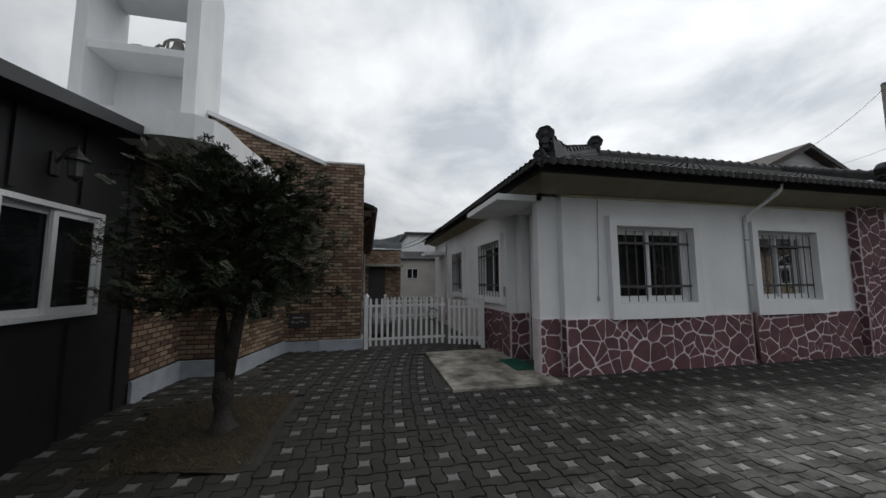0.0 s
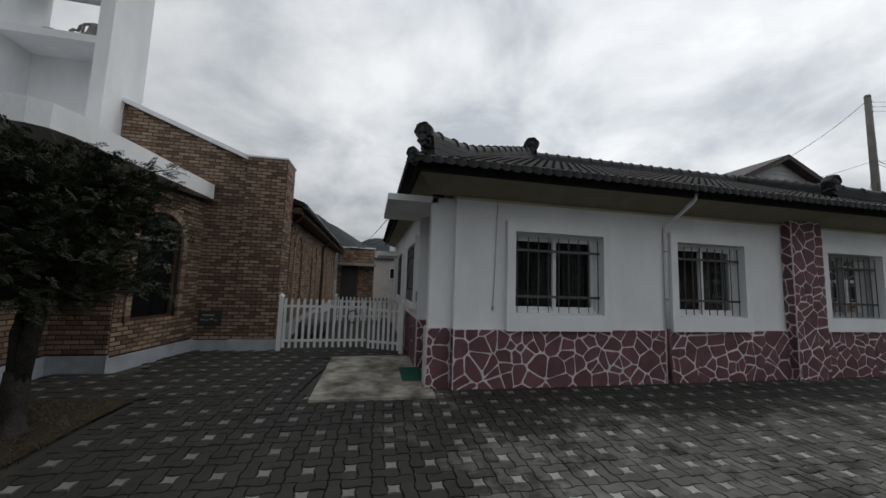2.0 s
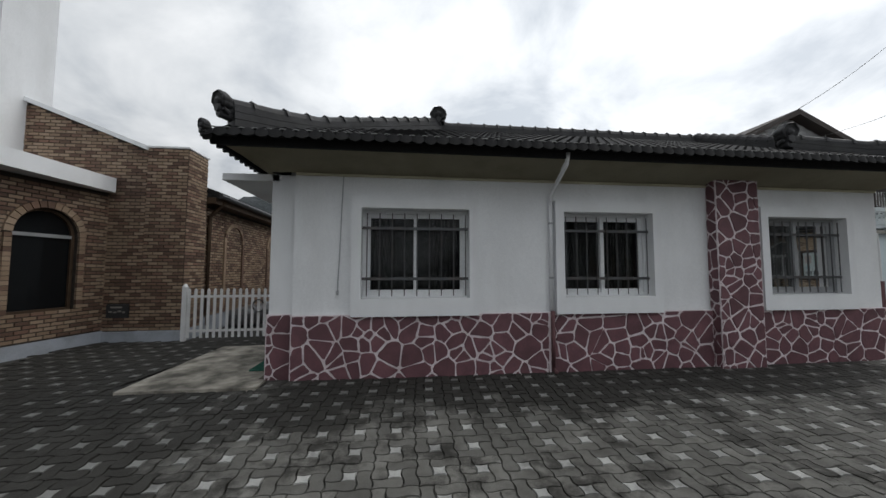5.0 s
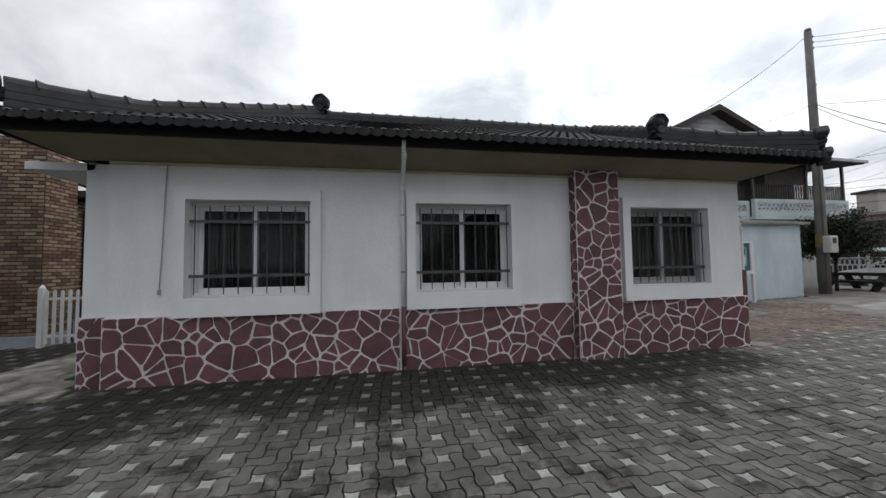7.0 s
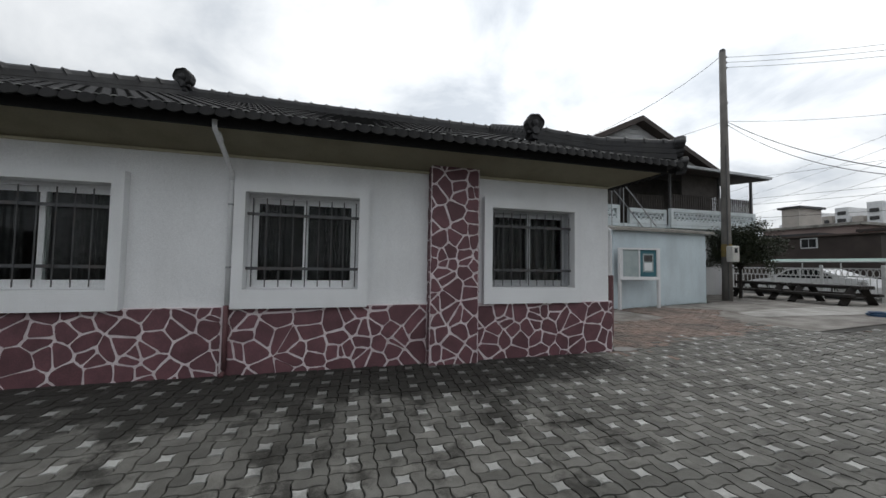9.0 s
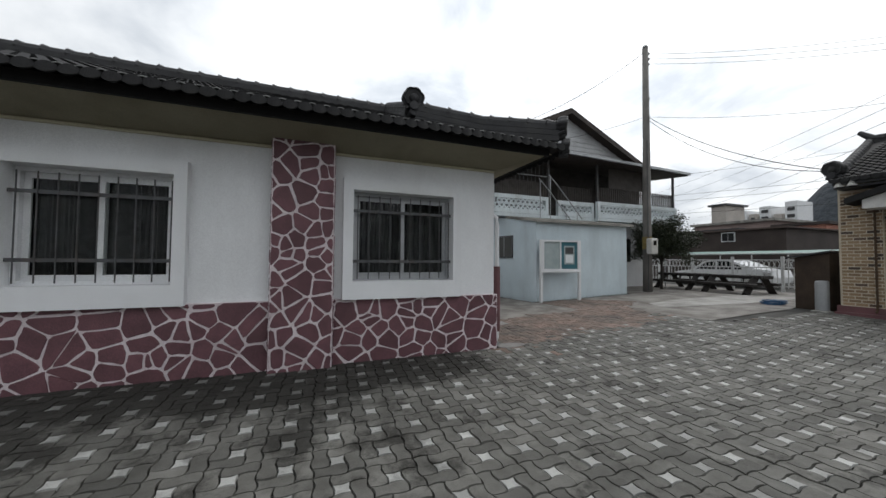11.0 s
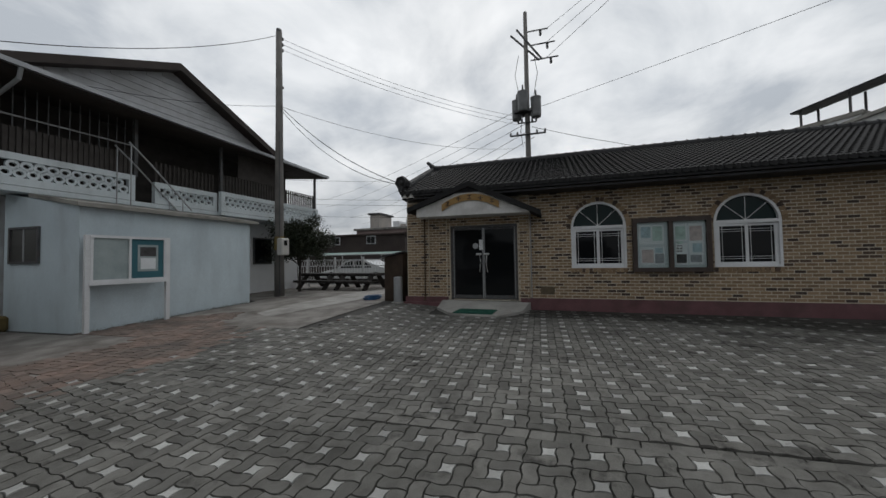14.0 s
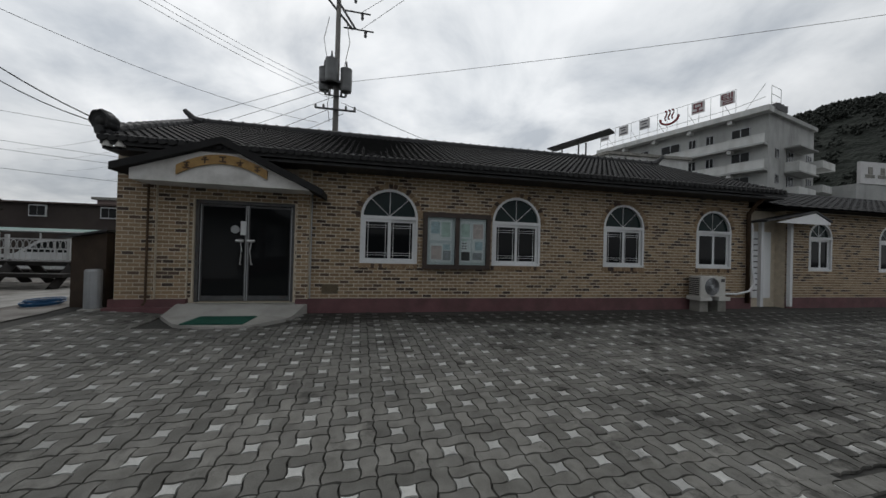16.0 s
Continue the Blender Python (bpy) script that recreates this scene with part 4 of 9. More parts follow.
part("lock_box", face_prism(B(), [(mid - 0.11, 1.82), (mid - 0.01, 1.82), (mid - 0.01, 2.1), (mid - 0.11, 2.1)], rat, -0.095, -0.05), M_PVC, hall)

# gabled porch hood over the doors
b = B()
peak = (2.0, 3.46)
poly = [(0.55, 2.72), (3.50, 2.70), (3.50, 2.72), (2.02, 3.42), (0.55, 2.91)]
face_prism(b, poly, rat, 0.0, 0.62)
# greyer than the other white paint: the hood's shade is in the colour
hood = part("porch_gable", b, mat("shaded_weathered_white", (0.70, 0.69, 0.67), (0.60, 0.59, 0.57), rough=0.9, scale=2, bump=0.1, dirt=(0.2, 0.19, 0.17), dirt_amt=0.4, dirt_scale=2), hall, "white gabled porch hood with dark edging")
b = B()
for p in ([(0.32, 2.84), (0.32, 2.97), (2.02, 3.56), (2.02, 3.43)], [(2.02, 3.43), (2.02, 3.56), (3.78, 2.72), (3.78, 2.59)]):
    face_prism(b, p, rat, 0.0, 0.74)
part("porch_roof", b, M_TILE, hall)
# carved wooden name board, bent over the gable
b = B()
n = 12
for i in range(n):
    ua, ub = 1.28 + 1.5 * i / n, 1.28 + 1.5 * (i + 1) / n
    za = lambda u: 2.86 + 0.24 * (1 - ((u - 2.03) / 0.75) ** 2)
    face_prism(b, [(ua, za(ua) - 0.02), (ub, za(ub) - 0.02), (ub, za(ub) + 0.15), (ua, za(ua) + 0.15)], rat, 0.63, 0.66)
bmesh.ops.remove_doubles(b, verts=b.verts, dist=1e-4)
M_BRONZE = mat("tarnished_vent", (0.13, 0.10, 0.06), (0.09, 0.07, 0.045), rough=0.7)
M_NAME = mat("varnished_yellow_wood", (0.36, 0.22, 0.07), (0.28, 0.16, 0.05), rough=0.45, scale=9, grain=60, bump=0.2)
board = part("name_board", b, M_NAME, hall, "bent varnished wooden name board with dark lettering")
for i in range(5):
    u = 1.45 + 0.29 * i
    z = 2.86 + 0.24 * (1 - ((u - 2.03) / 0.75) ** 2) + 0.06
    b = B()
    for dz, hw in (((0.05, 0.05), (0.0, 0.035), (-0.045, 0.06)), ((0.05, 0.03), (0.015, 0.06)), ((0.045, 0.055), (-0.04, 0.055)), ((0.0, 0.06), (-0.045, 0.03)), ((0.05, 0.05), (-0.01, 0.05)))[i]:
        face_prism(b, [(u - hw, z + dz - 0.013), (u + hw, z + dz - 0.013), (u + hw, z + dz + 0.013), (u - hw, z + dz + 0.013)], rat, 0.661, 0.668)
    face_prism(b, [(u - 0.012, z - 0.05), (u + 0.012, z - 0.05), (u + 0.012, z + 0.045), (u - 0.012, z + 0.045)], rat, 0.6605, 0.667)
    part("letter_bar", b, M_WOOD, board)
part("drain_pipe", tube(B(), [rat(0.6, 0.16, 2.75), rat(0.6, 0.16, 0.5), rat(0.6, 0.24, 0.45)], 0.02), M_WOOD, hall)
part("drain_pipe", tube(B(), [rat(3.5, 0.1, 2.75), rat(3.5, 0.1, 0.55)], 0.012), M_ALU, hall)
part("vent_plate", face_prism(B(), [(3.72, 0.64), (4.05, 0.64), (4.05, 0.84), (3.72, 0.84)], rat, 0.013, 0.022), M_BRONZE, hall)
part("threshold", face_prism(B(), [(1.25, 0.0), (3.2, 0.0), (3.2, 0.455), (1.25, 0.455)], rat, 0.004, 0.07), M_CONC, hall)

# hall roof
b = B()
EU0, EU1, ET, EHZ, RT, RHZ = 0.12, 15.45, 0.62, 3.40, -3.4, 5.05
def P(u, t, z):
    return rat(u, t, z)
RE = EU0 - 0.5
quad(b, P(EU0, ET, EHZ), P(EU1, ET, EHZ), P(EU1 - 0.2, RT, RHZ), P(RE, RT, RHZ))
quad(b, P(EU1, -7.4, EHZ), P(EU0, -7.4, EHZ), P(RE, RT, RHZ), P(EU1 - 0.2, RT, RHZ))
quad(b, P(EU0, -7.4, EHZ), P(EU0, ET, EHZ), P(RE, RT, RHZ))
quad(b, P(EU1, ET, EHZ), P(EU1, -7.4, EHZ), P(EU1 - 0.2, RT, RHZ))
quad(b, P(EU0, -7.4, EHZ), P(EU1, -7.4, EHZ), P(EU1, ET, EHZ), P(EU0, ET, EHZ))
bmesh.ops.remove_doubles(b, verts=b.verts, dist=1e-4)
hall_roof = part("roof", b, M_TILE, hall, "dark tile roof with a low ridge")
ev = Vector(P(0, RT, RHZ)) - Vector(P(0, ET, EHZ)); L = ev.length
eu = Vector(P(1, 0, 0)) - Vector(P(0, 0, 0))
tiled("tile_slope", Vector(P(EU0 - 0.02, ET + 0.04, EHZ + 0.015)), eu, ev / L, 101, 20, 0.15, L / 20, hall_roof, lambda u, v: u > -0.1, amp=0.03, step=0.024)
b = B()
face_prism(b, [(EU0, 3.29), (EU1, 3.29), (EU1, 3.40), (EU0, 3.40)], rat, 0.59, 0.64)
face_prism(b, [(EU0, 3.22), (EU1, 3.22), (EU1, 3.27), (EU0, 3.27)], rat, 0.0, 0.58)
part("fascia", b, M_RIDGE, hall)
ridge([P(RE, RT, RHZ - 0.06), P(EU1 - 0.2, RT, RHZ - 0.06)], 0.25, 0.14, hall_roof, 0.3)
ridge([P(RE, RT, RHZ - 0.06), P(EU0 + 0.05, ET - 0.1, EHZ + 0.08)], 0.22, 0.1, hall_roof, 0.3)
finial(P(EU0 + 0.02, ET - 0.05, EHZ + 0.02), (-0.9, 0.25), 0.42, hall_roof)
for k in range(102):
    link("eave_tile", EAVE, M_TILE, hall_roof).matrix_basis = pose(*P(EU0 + 0.055 + 0.15 * k, ET + 0.05, EHZ + 0.02), rt.gauss(-6, 3), 0, RA)
# the hall eave's lip, with the same highlight put into its colour
verts, faces = [], []
for i in range(101 * 8 + 1):
    u = EU0 - 0.02 + i * 0.15 / 8
    z = EHZ + 0.028 + 0.026 * (0.5 + 0.5 * math.cos(2 * math.pi * (u - EU0 + 0.02) / 0.15))
    verts += [P(u, ET + 0.065, z - 0.006), P(u, ET + 0.065, z + 0.003), P(u, ET + 0.05, z + 0.005), P(u, ET + 0.05, z - 0.006)]
    if i:
        k = 4 * i
        faces += [(k - 4 + a, k + a, k + (a + 1) % 4, k - 4 + (a + 1) % 4) for a in range(4)]
me = bpy.data.meshes.new("tile_lip"); me.from_pydata(verts, [], faces); me.update()
link("tile_lip", me, bpy.data.materials["tile_lip_highlight"], hall_roof, "lower lip of the eave tiles, painted pale as a highlight")
b = tube(B(), [P(RE + 0.3, RT, RHZ + 0.05), P(RE + 0.05, RT, RHZ + 0.12), P(RE - 0.2, RT, RHZ + 0.36)], 0.14, 0.06)
part("finial", b, M_RIDGE, hall_roof)
b = tube(B(), [P(EU1 - 0.5, RT, RHZ + 0.05), P(EU1 - 0.22, RT, RHZ + 0.14), P(EU1 + 0.05, RT, RHZ + 0.38)], 0.14, 0.06)
part("finial", b, M_RIDGE, hall_roof)
# the wing's lower roof
b = B()
quad(b, P(15.5, 0.45, 3.05), P(26.3, 0.45, 3.05), P(26.3, -3.0, 4.3), P(15.5, -3.0, 4.3))
quad(b, P(15.5, -7.2, 2.9), P(15.5, -3.0, 4.3), P(26.3, -3.0, 4.3), P(26.3, -7.2, 2.9))
quad(b, P(15.5, 0.45, 3.05), P(15.5, -7.2, 2.9), P(26.3, -7.2, 2.9), P(26.3, 0.45, 3.05))
part("roof", b, M_TILE, hall)
ev2 = Vector(P(0, -3.0, 4.3)) - Vector(P(0, 0.45, 3.05)); L2 = ev2.length
tiled("tile_slope", Vector(P(15.5, 0.48, 3.07)), eu, ev2 / L2, 35, 11, 0.31, L2 / 11, hall_roof, lambda u, v: True)

# side entrance between hall and wing
b = face_prism(B(), [(15.46, 0.5), (16.15, 0.5), (16.15, 2.42), (15.46, 2.42)], rat, -0.24, -0.19)
sdoor = part("side_door", b, M_WHITE, hall, "white side door with a row of dark slots")
for i in range(10):
    z = 0.7 + 0.165 * i
    part("slot", face_prism(B(), [(15.5, z), (15.86, z), (15.86, z + 0.035), (15.5, z + 0.035)], rat, -0.192, -0.185), M_BARS, sdoor)
for u in (15.30, 16.36):
    part("porch_post", face_prism(B(), [(u, 0.3), (u + 0.09, 0.3), (u + 0.09, 2.66), (u, 2.66)], rat, 0.07, 0.16), M_PVC, hall)
b = B()
face_prism(b, [(15.0, 2.62), (15.0, 2.67), (16.75, 3.0), (17.35, 2.74), (17.35, 2.69), (16.75, 2.95)], rat, 0.0, 0.5)
part("side_hood", b, M_BLACKMETAL, hall, "small dark sheet-metal hood")
part("side_hood_face", face_prism(B(), [(15.35, 2.62), (17.3, 2.62), (17.3, 2.68), (16.75, 2.93)], rat, 0.44, 0.48), M_WHITE, hall)
b = tube(B(), [P(14.9, 0.5, 3.28), P(14.9, 0.3, 3.1), P(14.92, 0.1, 2.85), P(14.92, 0.1, 0.4)], 0.055, sides=10)
part("downpipe", b, M_WOOD, hall, "dark brown rain pipe", smooth=True)


# ---- brick church with bell tower ----
church = thing("brick_church", (-2.0, 7.0, 0.15), "amber brick church with white canopy and white bell tower", "church")
c1 = frame_on((-2.8, 4.9), 90)      # east face beside the dark annex
c2 = frame_on((-2.8, 6.02), 0)      # south face
C3A = math.degrees(math.atan2(1.75, 0.33))
c3 = frame_on((-2.04, 6.02), C3A)   # east face with the arched window
c4 = frame_on((-3.6, 7.76), 0)      # gable wall, u = 0 at the tower
c5 = frame_on((-0.95, 7.68), 0)     # corner pier, south face
c6 = frame_on((-0.15, 7.68), 90)    # pier and nave, east face
ARCH = (0.28, 1.24, 0.86, 2.72)
cw1 = part("wall", face_prism(B(), [(0, 0), (1.12, 0), (1.12, 3.22), (0, 3.22)], c1, -0.2, 0.0), M_MORTAR_C, church)
cw2 = part("wall", face_prism(B(), [(0, 0), (0.76, 0), (0.76, 3.22), (0, 3.22)], c2, -0.2, 0.0), M_MORTAR_C, church)
bm = wall_with_holes(B(), c3, 0.0, 1.78, 0.0, 3.22, -0.2, 0.0, [ARCH])
arch_fill(bm, c3, ARCH[0], ARCH[1], ARCH[3], -0.2, 0.0)
cw3 = part("wall", bm, M_MORTAR_C, church)
gable_top = lambda u: 5.22 - 1.07 * (u / 2.65)
cw4 = part("wall", face_prism(B(), [(0, 0), (2.65, 0), (2.65, gable_top(2.65)), (0, gable_top(0))], c4, -0.25, 0.0), M_MORTAR_C, church, "brick gable wall with white coping")
cw5 = part("pier", box(B(), -0.95, -0.15, 7.68, 8.4, 0.0, 4.2), M_MORTAR_C, church, "tall square brick corner pier")
bm = box(B(), -0.55, -0.3, 8.402, 20.0, 0.0, 3.35)
cw6 = part("wall", bm, M_MORTAR_C, church, "brick nave wall with blind arches")
bm = B()
box(bm, -0.6, 0.05, 8.41, 20.4, 3.18, 3.32)
part("soffit", bm, M_WOOD, church)
bm = B()
vs = [(0.12, 8.41, 3.33), (0.12, 20.4, 3.33), (-3.6, 20.4, 4.6), (-3.6, 8.41, 4.6), (0.12, 8.41, 3.45), (0.12, 20.4, 3.45), (-3.6, 20.4, 4.75), (-3.6, 8.41, 4.75)]
v = [bm.verts.new(p) for p in vs]
for q in ((0, 1, 2, 3), (4, 7, 6, 5), (0, 4, 5, 1), (1, 5, 6, 2), (2, 6, 7, 3), (3, 7, 4, 0)):
    bm.faces.new([v[i] for i in q])
part("roof", bm, M_TILE, church, "dark roof with a deep gutter")
bm = tube(B(), [(0.13, 8.42, 3.36), (0.13, 20.4, 3.36)], 0.07, sides=8)
part("gutter", bm, M_BLACKMETAL, church)
for y in (8.75, 14.6):
    part("downpipe", tube(B(), [(0.1, y, 3.3), (-0.1, y, 3.05), (-0.24, y, 2.9), (-0.24, y, 0.3)], 0.045), M_WOOD, church)
# nave windows as blind brick arches
for y in (9.5, 12.3, 15.2, 18.2):
    nat = frame_on((-0.3, y), 90)
    b = B()
    o_, i_ = arch_poly(0, 1.1, 0.6, 2.9), arch_poly(0, 1.1, 0.6, 2.9, inset=0.1)
    n = len(o_)
    for i in range(2, n - 1):
        face_prism(b, [o_[i], o_[i + 1], i_[i + 1], i_[i]], nat, 0.013, 0.05)
    face_prism(b, [o_[1], o_[2], i_[2], i_[1]], nat, 0.013, 0.05)
    face_prism(b, [o_[0], i_[0], i_[-1], o_[-1]], nat, 0.013, 0.05)
    part("blind_arch", b, M_BRICK_C, church)
# plinths
for at, u0, u1, h in ((c1, 0.0, 1.12, 0.40), (c2, -0.05, 0.80, 0.40), (c3, -0.05, 1.75, 0.36), (c4, 1.85, 2.65, 0.34)):
    part("plinth", face_prism(B(), [(u0, 0.0), (u1, 0.0), (u1, h), (u0, h)], at, 0.013, 0.05), M_PLINTH_G, church, "pale blue-grey painted plinth")
bm = box(B(), -1.0, -0.1, 7.63, 8.3, 0.0, 0.36, 0.006)
part("plinth", bm, M_PLINTH_G, church)
bm = box(B(), -0.286, -0.24, 8.31, 20.0, 0.0, 0.5)
part("plinth", bm, M_PLINTH_G, church)
# coping of the gable and pier
bm = face_prism(B(), [(-0.05, gable_top(0) + 0.002), (2.66, gable_top(2.66) + 0.002), (2.66, gable_top(2.66) + 0.09), (-0.05, gable_top(0) + 0.09)], c4, -0.32, 0.08)
part("coping", bm, M_WHITE, church)
bm = box(B(), -0.98, -0.12, 7.65, 8.43, 4.202, 4.25, 0.01)
part("coping", bm, M_WHITE, church)
# arched window
b = B()
o_, i_ = arch_poly(*ARCH), arch_poly(*ARCH, inset=0.05)
n = len(o_)
for i in range(n):
    j = (i + 1) % n
    face_prism(b, [o_[i], o_[j], i_[j], i_[i]], c3, -0.14, -0.06)
cwin = part("window", b, M_WOOD, church, "arched dark-framed church window")
part("pane", face_prism(B(), i_, c3, -0.11, -0.10), M_GLASS, cwin)
part("transom", face_prism(B(), [(0.33, 2.2), (1.19, 2.2), (1.19, 2.26), (0.33, 2.26)], c3, -0.098, -0.06), M_ALU, cwin)
for k in range(15):
    a0, a1 = math.pi * k / 15, math.pi * (k + 0.86) / 15
    r0, r1, c_, zs = 0.485, 0.60, 0.76, ARCH[3] - 0.48
    poly = [(c_ + r0 * math.cos(a0), zs + r0 * math.sin(a0)), (c_ + r1 * math.cos(a0), zs + r1 * math.sin(a0)), (c_ + r1 * math.cos(a1), zs + r1 * math.sin(a1)), (c_ + r0 * math.cos(a1), zs + r0 * math.sin(a1))]
    part("arch_brick", face_prism(B(), poly, c3, 0.0, 0.045), M_BRICK_C, cwin)
for sgn, uu in ((0, 0.17), (1, 1.25)):
    for k in range(17):
        part("jamb_brick", face_prism(B(), [(uu, 0.88 + k * 0.08), (uu + 0.10, 0.88 + k * 0.08), (uu + 0.10, 0.95 + k * 0.08), (uu, 0.95 + k * 0.08)], c3, 0.0, 0.045), M_BRICK_C, cwin)
# dated stone with worn lettering
stone = part("date_stone", face_prism(B(), [(1.98, 0.62), (2.40, 0.62), (2.40, 0.90), (1.98, 0.90)], c4, 0.014, 0.03), M_BLACKMETAL, church, "dark carved stone with worn pale lettering")
for i, (a, w, z) in enumerate(((2.03, 0.07, 0.73), (2.12, 0.06, 0.72), (2.20, 0.07, 0.74), (2.29, 0.05, 0.72), (2.06, 0.22, 0.82))):
    part("letter_bar", face_prism(B(), [(a, z), (a + w, z), (a + w, z + 0.035), (a, z + 0.035)], c4, 0.031, 0.034), M_CONC, stone)
# rounded white canopy over the entrance
outline = [(-6.2, 4.24), (-2.8, 4.24), (-2.25, 4.22), (-1.98, 4.27), (-1.83, 4.38), (-1.76, 4.6), (-1.74, 5.1), (-1.67, 5.7), (-1.60, 6.7), (-1.53, 7.68), (-6.2, 7.68)]
part("canopy", slab(B(), outline, 3.225, 3.52), M_WHITE, church, "white concrete canopy with rounded corner")
# bell tower
tower = B()
box(tower, -5.42, -5.22, 7.2, 8.25, 3.5, 9.4)
part("tower_wall", tower, M_WHITE, church, "white open bell tower")
side_ = frame_on((-3.36, 0.0), 90)
part("tower_wall", face_prism(B(), [(7.2, 3.5), (8.25, 3.5), (8.25, 7.78), (7.75, 8.6), (7.45, 9.4), (7.2, 9.4)], side_, -0.24, 0.0), M_WHITE, church)
part("tower_wall", box(B(), -5.218, -3.602, 8.0, 8.2, 3.5, 6.0), M_WHITE, church)
part("tower_shelf", box(B(), -5.218, -3.602, 7.25, 8.2, 6.004, 6.15), M_WHITE, church)
part("tower_shelf", box(B(), -5.218, -3.602, 7.25, 8.2, 7.42, 7.62), M_WHITE, church)
b = B()
lathe(b, [(0.001, 6.50), (0.05, 6.50), (0.085, 6.44), (0.105, 6.33), (0.15, 6.24), (0.165, 6.2), (0.15, 6.19), (0.001, 6.19)], -3.86, 7.5)
tube(b, [(-4.26, 7.5, 6.30), (-4.20, 7.5, 6.36), (-4.13, 7.5, 6.34), (-4.10, 7.5, 6.44), (-4.02, 7.5, 6.50), (-3.86, 7.5, 6.53), (-3.72, 7.5, 6.47), (-3.69, 7.5, 6.16)], 0.028)
tube(b, [(-4.05, 7.5, 6.48), (-4.06, 7.5, 6.16)], 0.024)
part("bell", b, M_CONC, church, "grey bell hung from a bent bracket", smooth=True)
part("bell_motor", box(B(), -4.66, -4.44, 7.4, 7.55, 6.152, 6.28, 0.03), M_CONC, church)
# brick annex and houses at the end of the passage
annex = thing("brick_annex", (1.0, 20.5, 0.15), "brown brick annex with flat canopy at the end of a passage", "building")
annex_wall = part("wall", box(B(), -0.2, 1.9, 20.6, 24.0, 0.0, 3.5), M_MORTAR_C, annex)
part("canopy", box(B(), -0.2, 2.0, 19.7, 20.58, 2.45, 2.6), M_CONC, annex)
part("door", box(B(), 0.05, 0.95, 20.52, 20.59, 0.15, 2.3), M_BLACKMETAL, annex)
part("coping", box(B(), -0.25, 1.95, 20.55, 24.05, 3.502, 3.58), M_WHITE, annex)
beige = thing("beige_house", (5.0, 30, 0.15), "pale beige house with grey roof far down the passage", "house")
M_BEIGE = mat("beige_render", (0.50, 0.46, 0.42), (0.42, 0.39, 0.36), rough=0.9, scale=0.8, dirt=(0.25, 0.23, 0.2), dirt_amt=0.3)
part("wall", box(B(), 2.0, 9.0, 30.0, 36, 0.0, 3.6), M_BEIGE, beige)
part("wall", box(B(), 3.6, 9.0, 32.0, 38, 3.6, 6.0), M_WHITE, beige)
part("roof", slab(B(), [(1.8, 29.7), (9.2, 29.7), (9.2, 32), (1.8, 32)], 3.5, lambda x, y: 3.6 + 0.35 * (y - 29.7)), M_BLACKMETAL, beige)
part("roof", box(B(), 3.3, 9.3, 31.7, 38.3, 6.0, 6.25), M_BLACKMETAL, beige)
w = part("window", box(B(), 3.3, 4.3, 29.93, 29.99, 1.8, 2.75), M_PVC, beige)
for x in (3.36, 3.84):
    part("pane", box(B(), x, x + 0.4, 29.9, 29.94, 1.87, 2.68), M_GLASS, w)

# ---- dark annex at the start ----
dark = thing("dark_annex", (-2.8, 2.0, 0.1), "black board-clad annex with white window and metal eave", "building")
dat = frame_on((-2.8, -6.0), 90)
bm = wall_with_holes(B(), dat, 0.0, 10.9, 0.0, 3.0, -0.15, 0.0, [(9.16, 10.26, 1.26, 2.31)], top=lambda u: 2.45 + 0.075 * u)
dwall = part("wall", bm, M_BLACK, dark, "black vertical boards")
bm = box(B(), -5.0, -2.952, 4.75, 4.9, 0.0, 3.2)
part("wall", bm, M_BLACK, dark)
part("wall", box(B(), -5.2, -5.0, -6, 4.9, 0, 3.2), M_BLACK, dark)
for i in range(16):
    u = 0.3 + 0.69 * i
    if u > 8.6 and u < 10.4:
        part("batten", face_prism(B(), [(u, 2.36), (u + 0.06, 2.36), (u + 0.06, 2.45 + 0.075 * u), (u, 2.45 + 0.075 * u)], dat, 0.0, 0.025), M_BLACK, dark)
        part("batten", face_prism(B(), [(u, 0.0), (u + 0.06, 0.0), (u + 0.06, 1.2), (u, 1.2)], dat, 0.0, 0.025), M_BLACK, dark)
    else:
        part("batten", face_prism(B(), [(u, 0.0), (u + 0.06, 0.0), (u + 0.06, 2.45 + 0.075 * u), (u, 2.45 + 0.075 * u)], dat, 0.0, 0.025), M_BLACK, dark)
sliding_window(dark, dat, 9.16, 10.26, 1.26, 2.31, -0.02, M_PVC, M_GLASS, curtain=False)
bm = B()
slope_z = lambda y: 2.62 + 0.14 * (y - 0.0)
v = [bm.verts.new((x, y, slope_z(y) + dz)) for dz in (-0.02, 0.10) for x, y in ((-2.45, -6.5), (-2.45, 4.36), (-5.5, 4.36), (-5.5, -6.5))]
for q in ((3, 2, 1, 0), (4, 5, 6, 7), (0, 1, 5, 4), (1, 2, 6, 5), (2, 3, 7, 6), (3, 0, 4, 7)):
    bm.faces.new([v[i] for i in q])
part("roof", bm, M_BLACKMETAL, dark, "dark sheet-metal roof edge")
LX, LY, LZ = -2.62, 3.66, 2.53
lamp = thing("wall_lamp", (-2.775, LY, LZ), "small dark lantern wall lamp with clouded glass", "lamp")
part("bracket", tube(B(), [(-2.775, LY, LZ + 0.14), (-2.70, LY, LZ + 0.27), (LX, LY, LZ + 0.30), (LX, LY, LZ + 0.26)], 0.012), M_BLACKMETAL, lamp)
part("backplate", box(B(), -2.798, -2.77, LY - 0.045, LY + 0.045, LZ + 0.02, LZ + 0.24, 0.008), M_BLACKMETAL, lamp)
